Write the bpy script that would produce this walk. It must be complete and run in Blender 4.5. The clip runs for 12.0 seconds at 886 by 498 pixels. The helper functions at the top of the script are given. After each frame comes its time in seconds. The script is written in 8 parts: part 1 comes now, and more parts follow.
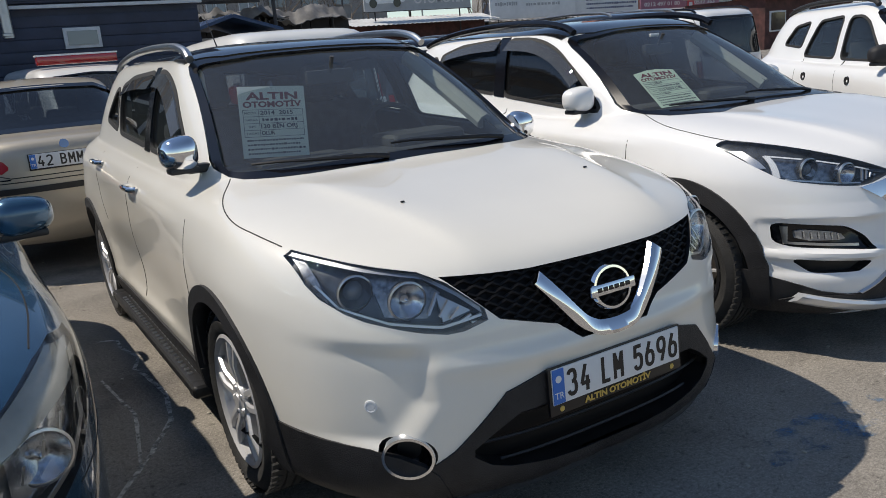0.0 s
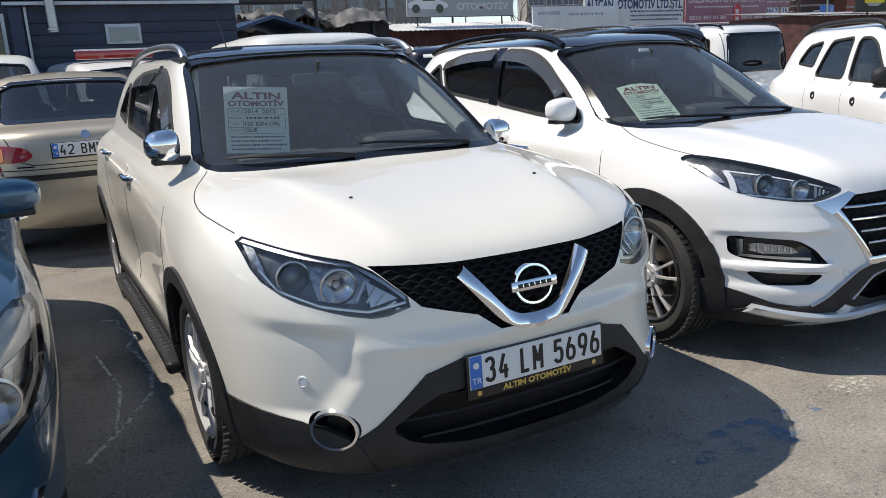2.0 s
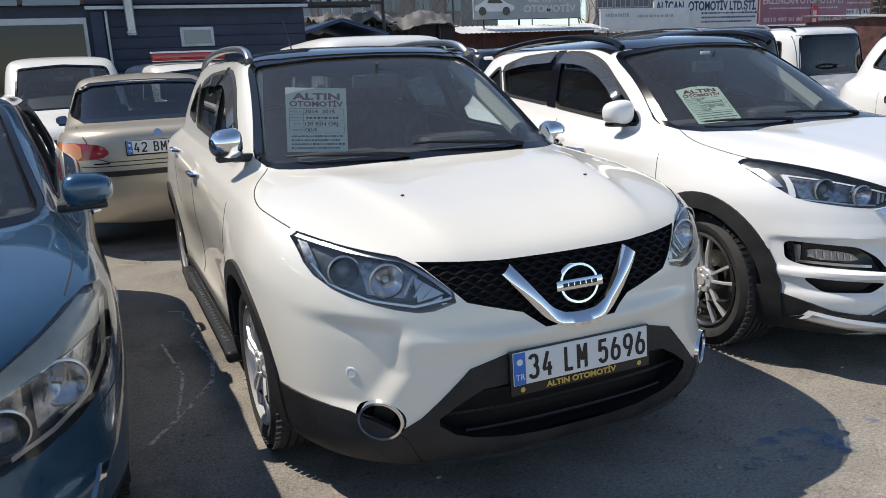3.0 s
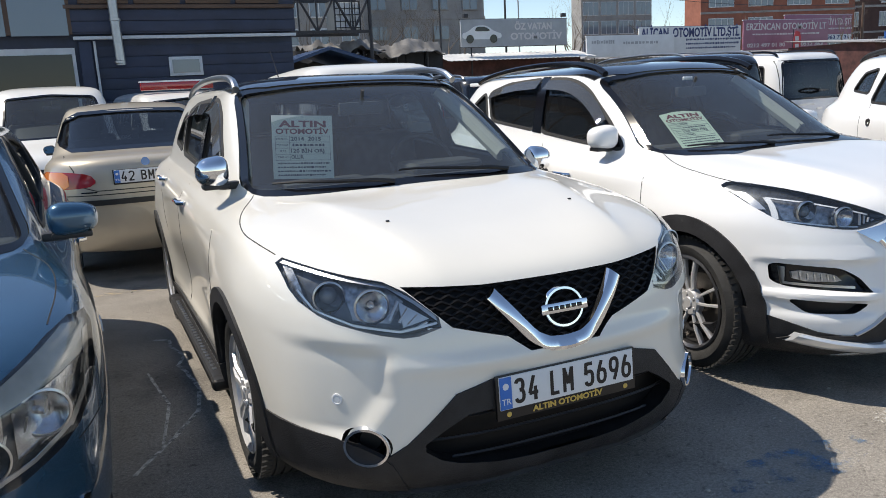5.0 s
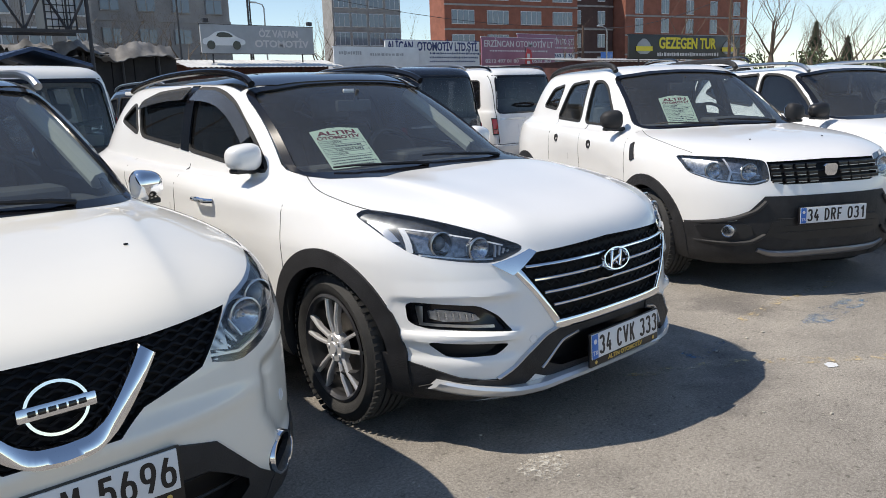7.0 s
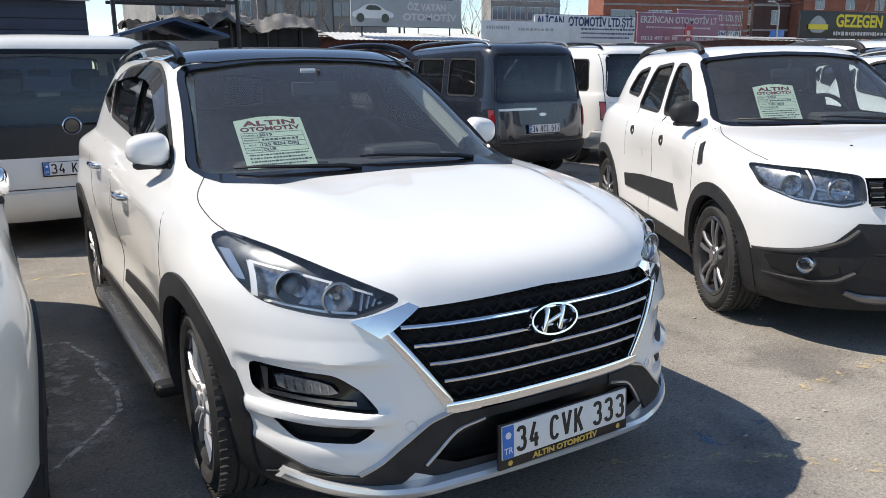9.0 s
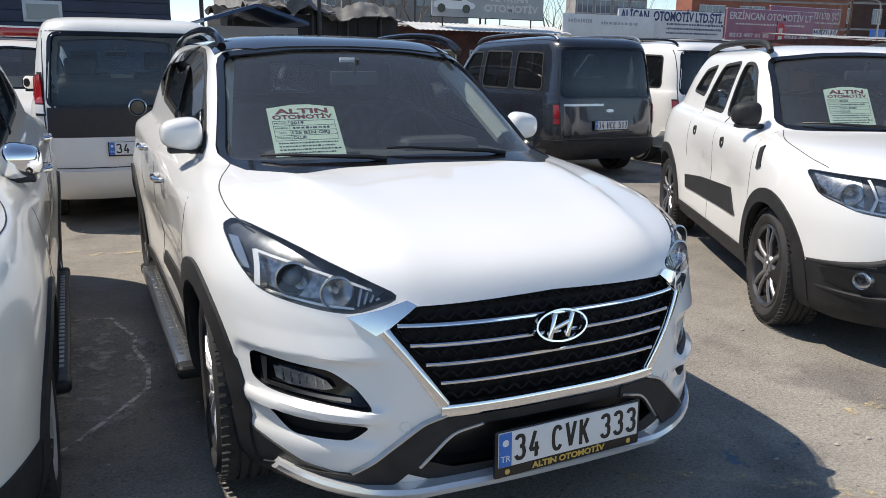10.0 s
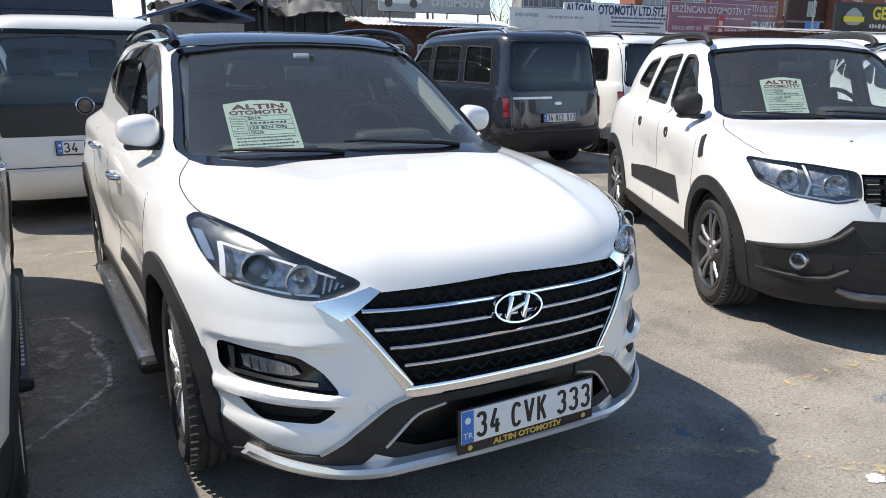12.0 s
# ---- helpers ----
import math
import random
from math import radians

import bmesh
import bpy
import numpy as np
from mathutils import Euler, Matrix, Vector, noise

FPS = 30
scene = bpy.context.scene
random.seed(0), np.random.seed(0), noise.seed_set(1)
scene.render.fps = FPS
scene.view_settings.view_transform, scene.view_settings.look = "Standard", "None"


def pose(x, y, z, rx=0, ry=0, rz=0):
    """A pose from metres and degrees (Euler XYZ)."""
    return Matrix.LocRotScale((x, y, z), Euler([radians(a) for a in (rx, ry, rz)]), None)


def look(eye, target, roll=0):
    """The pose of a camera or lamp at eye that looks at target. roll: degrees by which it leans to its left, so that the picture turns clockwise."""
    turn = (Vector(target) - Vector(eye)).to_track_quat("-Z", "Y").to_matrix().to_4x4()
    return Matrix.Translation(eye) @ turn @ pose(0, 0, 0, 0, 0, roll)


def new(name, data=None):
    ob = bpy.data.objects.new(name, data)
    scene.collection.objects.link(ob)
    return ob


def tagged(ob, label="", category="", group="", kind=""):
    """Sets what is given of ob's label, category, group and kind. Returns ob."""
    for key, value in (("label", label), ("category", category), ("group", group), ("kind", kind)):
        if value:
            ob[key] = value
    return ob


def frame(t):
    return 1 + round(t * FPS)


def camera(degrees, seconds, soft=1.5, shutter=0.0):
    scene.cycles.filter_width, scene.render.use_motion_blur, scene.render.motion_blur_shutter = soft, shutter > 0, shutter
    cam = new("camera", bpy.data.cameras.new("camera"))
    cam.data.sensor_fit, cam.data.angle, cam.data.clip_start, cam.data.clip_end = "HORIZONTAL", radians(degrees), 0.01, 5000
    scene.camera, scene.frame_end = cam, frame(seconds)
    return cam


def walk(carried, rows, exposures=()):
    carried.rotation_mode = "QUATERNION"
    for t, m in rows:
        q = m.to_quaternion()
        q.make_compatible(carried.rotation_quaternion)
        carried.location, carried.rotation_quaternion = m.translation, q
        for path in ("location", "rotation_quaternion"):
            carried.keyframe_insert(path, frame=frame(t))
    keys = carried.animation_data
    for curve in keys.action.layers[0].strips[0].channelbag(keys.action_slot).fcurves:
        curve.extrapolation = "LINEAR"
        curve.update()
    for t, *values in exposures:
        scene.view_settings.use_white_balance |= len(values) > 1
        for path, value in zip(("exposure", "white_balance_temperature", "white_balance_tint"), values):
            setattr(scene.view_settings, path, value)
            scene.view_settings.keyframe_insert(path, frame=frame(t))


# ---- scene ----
cam = camera(59.4, 12.0, 0.8)
PATH = [
    (0, (-1.539, -2.601, 1.5), (-0.539, -0.941, 1.004), -4.6),
    (0.5, (-1.517, -2.617, 1.506), (-0.51, -0.957, 1.026), -4.7),
    (1, (-1.448, -2.641, 1.499), (-0.46, -0.967, 1.029), -4.3),
    (1.5, (-1.392, -2.762, 1.499), (-0.423, -1.074, 1.036), -3.1),
    (2, (-1.368, -2.934, 1.493), (-0.446, -1.224, 1.017), -2.7),
    (2.5, (-1.367, -2.996, 1.491), (-0.557, -1.224, 1.038), -3.2),
    (3, (-1.352, -3.007, 1.489), (-0.572, -1.224, 1.026), -2.6),
    (5, (-1.339, -3.022, 1.487), (-0.528, -1.238, 1.088), -3.0),
    (5.5, (-1.32, -3.023, 1.486), (-0.477, -1.256, 1.074), -3.4),
    (6, (-1.139, -2.952, 1.473), (-0.067, -1.323, 1.03), -2.6),
    (6.5, (-0.849, -2.865, 1.495), (0.413, -1.377, 1.057), -1.2),
    (7, (-0.457, -2.836, 1.472), (0.855, -1.381, 1.071), -1.9),
    (7.2, (-0.278, -2.834, 1.489), (1.035, -1.38, 1.09), -1.9),
    (8.8, (0.712, -2.651, 1.47), (1.752, -1.002, 1.024), -1.0),
    (9, (0.828, -2.683, 1.488), (1.828, -1.011, 1.036), -0.6),
    (9.5, (0.981, -2.675, 1.488), (1.931, -0.978, 1.019), 0.3),
    (10, (1.036, -2.718, 1.492), (1.869, -0.962, 1.019), 0.9),
    (10.5, (1.063, -2.814, 1.487), (1.893, -1.059, 1.005), 1.1),
    (11, (1.072, -2.816, 1.49), (1.921, -1.07, 1.011), 0.7),
    (11.5, (1.071, -2.825, 1.489), (1.931, -1.088, 0.999), 0.8),
    (12, (0.972, -2.796, 1.492), (1.912, -1.099, 1.008), 0.4),
]
walk(cam, [(t, look(eye, target, roll)) for t, eye, target, roll in PATH], [(0, -0.16, 7050, 10), (0.7, -0.08, 7050, 10), (1.4, 0.14, 7050, 10), (2.4, 0.20, 7050, 10), (4.8, 0.25, 7050, 10), (5.5, 0.32, 7050, 10), (6.0, 0.27, 7050, 10), (6.5, 0.12, 7050, 10), (7.2, 0.22, 7000, 10), (9.0, 0.36, 7000, 10), (9.5, 0.36, 7000, 10), (10, 0.25, 7000, 10), (10.5, 0.38, 7000, 10), (12, 0.49, 7000, 10)])

# ---- daylight ----
SUN = Vector((-0.55, 0.42, 1.0)).normalized()
world = bpy.data.worlds.new("sky")
scene.world = world
world.use_nodes = True
wt = world.node_tree
sky = wt.nodes.new("ShaderNodeTexSky")
sky.sky_type = "NISHITA"
sky.sun_disc = False
sky.sun_elevation = math.asin(SUN.z)
sky.sun_rotation = math.atan2(SUN.x, SUN.y)
sky.altitude = 1500
sky.air_density, sky.dust_density, sky.ozone_density = 1.0, 0.05, 2.0
wt.links.new(sky.outputs[0], wt.nodes["Background"].inputs[0])
wt.nodes["Background"].inputs[1].default_value = 0.138
sun = new("sun", bpy.data.lights.new("sun", "SUN"))
sun.data.energy, sun.data.angle, sun.data.color = 4.2, radians(0.55), (1.0, 0.95, 0.88)
sun.matrix_world = look(SUN * 60, (0, 0, 0))

# ---- materials ----
def mat(name, base=(0.5, 0.5, 0.5), rough=0.5, metal=0.0, coat=0.0, vary=0.0, scale=4.0, bump=0.0, bscale=60.0, second=None, glow=None, spec=0.5, rvary=0.0):
    m = bpy.data.materials.new(name)
    m.use_nodes = True
    nt = m.node_tree
    b = nt.nodes["Principled BSDF"]
    b.inputs["Base Color"].default_value = (*base, 1)
    b.inputs["Roughness"].default_value = rough
    b.inputs["Metallic"].default_value = metal
    b.inputs["Coat Weight"].default_value = coat
    b.inputs["Coat Roughness"].default_value = 0.03
    b.inputs["Specular IOR Level"].default_value = spec
    tc = nt.nodes.new("ShaderNodeTexCoord")
    if vary or second or rvary:
        nz = nt.nodes.new("ShaderNodeTexNoise")
        nz.inputs["Scale"].default_value = scale
        nz.inputs["Detail"].default_value = 8
        nz.inputs["Roughness"].default_value = 0.62
        nt.links.new(tc.outputs["Object"], nz.inputs["Vector"])
        ramp = nt.nodes.new("ShaderNodeValToRGB")
        ramp.color_ramp.elements[0].position, ramp.color_ramp.elements[1].position = 0.33, 0.68
        lo = tuple(c * (1 - vary) for c in base)
        ramp.color_ramp.elements[0].color = (*lo, 1)
        ramp.color_ramp.elements[1].color = (*(second or tuple(min(1, c * (1 + vary)) for c in base)), 1)
        nt.links.new(nz.outputs["Fac"], ramp.inputs["Fac"])
        if vary or second:
            nt.links.new(ramp.outputs["Color"], b.inputs["Base Color"])
        if rvary:
            mr = nt.nodes.new("ShaderNodeMapRange")
            mr.inputs["To Min"].default_value, mr.inputs["To Max"].default_value = max(0.02, rough - rvary), rough + rvary
            nt.links.new(nz.outputs["Fac"], mr.inputs["Value"])
            nt.links.new(mr.outputs["Result"], b.inputs["Roughness"])
    if bump:
        bn = nt.nodes.new("ShaderNodeTexNoise")
        bn.inputs["Scale"].default_value = bscale
        bn.inputs["Detail"].default_value = 6
        nt.links.new(tc.outputs["Object"], bn.inputs["Vector"])
        bp = nt.nodes.new("ShaderNodeBump")
        bp.inputs["Strength"].default_value = bump
        bp.inputs["Distance"].default_value = 0.02
        nt.links.new(bn.outputs["Fac"], bp.inputs["Height"])
        nt.links.new(bp.outputs["Normal"], b.inputs["Normal"])
    if glow:
        b.inputs["Emission Color"].default_value = (*glow[:3], 1)
        b.inputs["Emission Strength"].default_value = glow[3]
    return m


def glass_mat(name, tint, rough=0.0, haze=0.0):
    """A thin pane: tinted clear glass with a pale veil painted for reflected sky and dust, and gloss that grows towards
    grazing views.
    """
    m = bpy.data.materials.new(name)
    m.use_nodes = True
    nt = m.node_tree
    nt.nodes.remove(nt.nodes["Principled BSDF"])
    tr = nt.nodes.new("ShaderNodeBsdfTransparent")
    tr.inputs[0].default_value = (*tint, 1)
    base = tr.outputs[0]
    # Diffuse veil puts reflected sky, besides dust, into the pane's colour.
    if haze:
        df = nt.nodes.new("ShaderNodeBsdfDiffuse")
        df.inputs[0].default_value = (0.62, 0.64, 0.66, 1)
        hz = nt.nodes.new("ShaderNodeMixShader")
        nz = nt.nodes.new("ShaderNodeTexNoise")
        nz.inputs["Scale"].default_value, nz.inputs["Detail"].default_value = 3.0, 6
        tc = nt.nodes.new("ShaderNodeTexCoord")
        nt.links.new(tc.outputs["Object"], nz.inputs["Vector"])
        mr = nt.nodes.new("ShaderNodeMapRange")
        mr.inputs["To Min"].default_value, mr.inputs["To Max"].default_value = haze * 0.6, haze * 1.4
        nt.links.new(nz.outputs["Fac"], mr.inputs["Value"])
        nt.links.new(mr.outputs["Result"], hz.inputs[0])
        nt.links.new(tr.outputs[0], hz.inputs[1])
        nt.links.new(df.outputs[0], hz.inputs[2])
        base = hz.outputs[0]
    gl = nt.nodes.new("ShaderNodeBsdfGlossy")
    gl.inputs["Roughness"].default_value = rough
    lw = nt.nodes.new("ShaderNodeLayerWeight")
    lw.inputs[0].default_value = 0.5
    pw = nt.nodes.new("ShaderNodeMath")
    pw.operation = "POWER"
    pw.inputs[1].default_value = 5.0
    ad = nt.nodes.new("ShaderNodeMath")
    ad.operation = "MULTIPLY_ADD"
    ad.inputs[1].default_value, ad.inputs[2].default_value = 0.92, 0.08
    mx = nt.nodes.new("ShaderNodeMixShader")
    nt.links.new(lw.outputs["Facing"], pw.inputs[0])
    nt.links.new(pw.outputs[0], ad.inputs[0])
    nt.links.new(ad.outputs[0], mx.inputs[0])
    nt.links.new(base, mx.inputs[1])
    nt.links.new(gl.outputs[0], mx.inputs[2])
    nt.links.new(mx.outputs[0], nt.nodes["Material Output"].inputs[0])
    return m


PEARL = mat("pearl_white_paint", (0.80, 0.775, 0.705), 0.32, 0, 0.9, 0.02, 2.0, rvary=0.06)
WHITE = mat("white_paint", (0.85, 0.85, 0.84), 0.3, 0, 0.9, 0.02, 2.0, rvary=0.06)
WHITE2 = mat("van_white_paint", (0.76, 0.76, 0.74), 0.35, 0, 0.6, 0.03, 2.0)
NAVY = mat("dark_navy_paint", (0.018, 0.022, 0.032), 0.25, 0.2, 1.0, 0.1, 3.0, rvary=0.05)
BLUE = mat("metallic_blue_paint", (0.03, 0.095, 0.17), 0.26, 0.5, 1.0, 0.15, 3.0, rvary=0.05)
BEIGE = mat("metallic_beige_paint", (0.50, 0.445, 0.355), 0.35, 0.35, 0.8, 0.05, 3.0)
SILVER = mat("grey_silver_paint", (0.42, 0.43, 0.44), 0.3, 0.4, 0.8, 0.05, 3.0)
BLACKROOF = mat("gloss_black_roof", (0.012, 0.013, 0.016), 0.12, 0, 1.0, rvary=0.04)
PLASTIC = mat("black_textured_plastic", (0.023, 0.023, 0.025), 0.55, 0, 0, 0.35, 9.0, 0.25, 220.0, spec=0.35)
DARKPL = mat("deep_black_plastic", (0.014, 0.014, 0.015), 0.45, 0, 0, 0.2, 20.0)
GRILLEBLK = mat("matt_black_grille", (0.006, 0.006, 0.007), 0.6, 0, 0, 0.2, 20.0, spec=0.25)
GLOSSBLK = mat("gloss_black_plastic", (0.006, 0.006, 0.008), 0.12)
# Black for rubber seals, and for strips that paint the shade in panel gaps.
SEAL_GAP = mat("seal_rubber_and_gap_shade", (0.02, 0.02, 0.02), 0.7)
RUBBER = mat("tyre_rubber", (0.028, 0.028, 0.028), 0.75, 0, 0, 0.35, 14.0, 0.3, 160.0)
SKID = mat("silver_skid_paint", (0.74, 0.75, 0.76), 0.2, 0.45, 0.4, 0.05, 5.0)
CHROME = mat("chrome", (0.82, 0.83, 0.85), 0.05, 1.0)
SATIN = mat("satin_aluminium", (0.55, 0.56, 0.57), 0.28, 1.0, 0, 0.08, 8.0)
ALLOY = mat("alloy_rim", (0.62, 0.62, 0.63), 0.32, 0.35, 0.4, 0.06, 6.0)
DKALLOY = mat("dark_grey_alloy", (0.09, 0.09, 0.095), 0.32, 0.7, 0.3, 0.1, 6.0)
MIDALLOY = mat("grey_alloy", (0.20, 0.20, 0.21), 0.32, 0.6, 0.3, 0.1, 6.0)
STEEL = mat("brake_steel", (0.22, 0.20, 0.18), 0.45, 0.9, 0, 0.25, 12.0)
LENS = glass_mat("lamp_lens", (0.95, 0.96, 0.97), haze=0.010)
FOGGLASS = mat("fog_lamp_reflector", (0.34, 0.35, 0.36), 0.18, 0.6, 0.5, 0.35, 40.0)
LENSY = mat("hazed_lamp_lens", (0.30, 0.29, 0.24), 0.2, 0, 0.5, 0.2, 8.0)
LAMPBOX = mat("lamp_housing", (0.075, 0.082, 0.09), 0.3, 0.6, 0, 0.5, 25.0)
REFLECT = mat("lamp_reflector", (0.58, 0.60, 0.63), 0.2, 1.0, 0, 0.35, 60.0)
LAMPMID = mat("dull_lamp_chrome", (0.30, 0.31, 0.32), 0.3, 1.0, 0, 0.5, 50.0)
BALL = mat("projector_lens_glass", (0.10, 0.12, 0.14), 0.04, 0, 1.0)
PROJ = glass_mat("projector_glass", (0.72, 0.75, 0.8))
REDLENS = mat("red_tail_lens", (0.35, 0.012, 0.015), 0.12, 0, 0.8)
AMBER = mat("amber_lens", (0.75, 0.22, 0.05), 0.12, 0, 0.8)
# The windscreen's stronger haze paints in the grey of reflected sky.
SCREEN = glass_mat("windscreen_glass", (0.74, 0.81, 0.81), haze=0.045)
SIDEGL = glass_mat("side_glass", (0.74, 0.80, 0.79), haze=0.012)
VANGL = glass_mat("van_rear_glass", (0.72, 0.78, 0.78), haze=0.005)
SMOKEGL = glass_mat("smoked_visor", (0.34, 0.37, 0.39), haze=0.09)
TINTGL = glass_mat("tinted_glass", (0.16, 0.18, 0.20), haze=0.012)
CABIN = mat("cabin_dark_plastic", (0.05, 0.05, 0.052), 0.7, 0, 0, 0.2, 8.0)
SEATM = mat("seat_fabric", (0.06, 0.06, 0.065), 0.9, 0, 0, 0.25, 20.0, 0.3, 200.0)
HEADLINER = mat("headliner", (0.50, 0.49, 0.44), 0.95, 0, 0, 0.05, 10.0)
PAPER = mat("price_card_paper", (0.78, 0.80, 0.72), 0.7, 0, 0, 0.05, 3.0)
PAPER2 = mat("green_price_card_paper", (0.74, 0.84, 0.66), 0.7, 0, 0, 0.05, 3.0)
INK = mat("dark_ink", (0.03, 0.025, 0.05), 0.6)
REDINK = mat("maroon_ink", (0.20, 0.02, 0.03), 0.6)
PLATEW = mat("number_plate_white", (0.72, 0.74, 0.76), 0.3, 0, 0, 0.03, 12.0)
PLATEB = mat("plate_blue_band", (0.03, 0.16, 0.55), 0.3)
PLATEK = mat("plate_black", (0.008, 0.008, 0.01), 0.3)
GOLD = mat("gold_lettering", (0.62, 0.42, 0.10), 0.35)

# ---- building tools ----
from mathutils.bvhtree import BVHTree


def mesh_of(bm, name, material=None, smooth=0.0):
    me = bpy.data.meshes.new(name)
    bm.normal_update()
    bm.to_mesh(me)
    bm.free()
    if material:
        for one in material if isinstance(material, (list, tuple)) else (material,):
            me.materials.append(one)
    if smooth:
        for p in me.polygons:
            p.use_smooth = True
        me.set_sharp_from_angle(angle=radians(smooth))
    return me


def part(name, bm, material, parent, label="", smooth=35.0, m=None):
    ob = new(name, mesh_of(bm, name, material, smooth))
    ob.parent = parent
    if m is not None:
        ob.matrix_basis = m
    if label:
        ob["label"] = label
    return ob


def thing(name, label, category, m=None, group="", kind=""):
    ob = new(name)
    ob.empty_display_size = 0.2
    if m is not None:
        ob.matrix_basis = m
    return tagged(ob, label, category, group, kind)


def curve_at(knots, y):
    """A smooth curve through (y, value) knots."""
    ks = sorted(knots)
    ys, vs = [k[0] for k in ks], [k[1] for k in ks]
    if y <= ys[0]:
        return vs[0]
    if y >= ys[-1]:
        return vs[-1]
    i = max(j for j in range(len(ys) - 1) if ys[j] <= y)
    h = ys[i + 1] - ys[i]
    slope = lambda j: 0.0 if j in (0, len(ys) - 1) else (vs[j + 1] - vs[j - 1]) / (ys[j + 1] - ys[j - 1])
    u = (y - ys[i]) / h
    a, b = slope(i) * h, slope(i + 1) * h
    return (2 * u**3 - 3 * u**2 + 1) * vs[i] + (u**3 - 2 * u**2 + u) * a + (-2 * u**3 + 3 * u**2) * vs[i + 1] + (u**3 - u**2) * b


KF, KS, KR = 20, 15, 11


def outline(w, yf, yr, n, m, cf, cr, knots):
    """One closed level line of a car body, from its front middle round its left and right."""
    half = []
    for i in range(KF + 1):
        a = radians(90 * i / KF)
        b = cf - yf
        r = ((math.sin(a) / w) ** n + (math.cos(a) / b) ** n) ** (-1 / n)
        half.append((r * math.sin(a), cf - r * math.cos(a)))
    for i in range(1, KS):
        half.append((w, cf + (cr - cf) * i / KS))
    for i in range(KR, -1, -1):
        a = radians(90 * i / KR)
        b = yr - cr
        r = ((math.sin(a) / w) ** m + (math.cos(a) / b) ** m) ** (-1 / m)
        half.append((r * math.sin(a), cr + r * math.cos(a)))
    loop = [(x, y, curve_at(knots, y)) for x, y in half]
    return loop + [(-x, y, z) for x, y, z in reversed(loop[1:-1])]


def shell(rings):
    """A closed body from level lines."""
    bm = bmesh.new()
    rows = [[bm.verts.new(p) for p in ring] for ring in rings]
    n = len(rows[0])
    for a, b in zip(rows, rows[1:]):
        for i in range(n):
            bm.faces.new((a[i], a[(i + 1) % n], b[(i + 1) % n], b[i]))
    for row, flip in ((rows[0], True), (rows[-1], False)):
        h = n // 2
        for i in range(h - 1):
            quad = (row[i], row[i + 1], row[(n - i - 1) % n], row[(n - i) % n]) if i else (row[0], row[1], row[n - 1])
            bm.faces.new(tuple(reversed(quad)) if flip else quad)
        tail = (row[h - 1], row[h], row[h + 1])
        bm.faces.new(tuple(reversed(tail)) if flip else tail)
    bmesh.ops.recalc_face_normals(bm, faces=bm.faces)
    return bm


def baked(bm, name, levels=1, cutters=(), material=None, smooth=38.0):
    """The mesh after smoothing by subdivision and cutting the cutters out of it."""
    ob = new(name, mesh_of(bm, name, material))
    if levels:
        s = ob.modifiers.new("s", "SUBSURF")
        s.levels = s.render_levels = levels
    spare = []
    for c in cutters:
        k = new("cutter", mesh_of(c, "cutter"))
        spare.append(k)
        b = ob.modifiers.new("b", "BOOLEAN")
        b.operation, b.object, b.solver = "DIFFERENCE", k, "EXACT"
    deps = bpy.context.evaluated_depsgraph_get()
    deps.update()
    me = bpy.data.meshes.new_from_object(ob.evaluated_get(deps))
    me.name = name
    for o in [ob] + spare:
        bpy.data.objects.remove(o)
    for p in me.polygons:
        p.use_smooth = True
    me.set_sharp_from_angle(angle=radians(smooth))
    return me


def rounded(poly, times=2):
    """A closed outline with its corners cut round."""
    for _ in range(times):
        out = []
        for (ax, ay), (bx, by) in zip(poly, poly[1:] + poly[:1]):
            out += [(ax * 0.8 + bx * 0.2, ay * 0.8 + by * 0.2), (ax * 0.2 + bx * 0.8, ay * 0.2 + by * 0.8)]
        poly = out
    return poly


def corners(poly, r=0.04, n=3):
    """A closed outline with small round corners of one radius."""
    out = []
    for i in range(len(poly)):
        a, p, b = Vector(poly[i - 1]), Vector(poly[i]), Vector(poly[(i + 1) % len(poly)])
        ra, rb = min(r, (a - p).length * 0.45), min(r, (b - p).length * 0.45)
        q, s = p + (a - p).normalized() * ra, p + (b - p).normalized() * rb
        for k in range(n + 1):
            u = k / n
            out.append(tuple(q * (1 - u) ** 2 + p * 2 * u * (1 - u) + s * u ** 2))
    return out


AX = {"x": (1, 2, 0), "y": (0, 2, 1), "z": (0, 1, 2)}


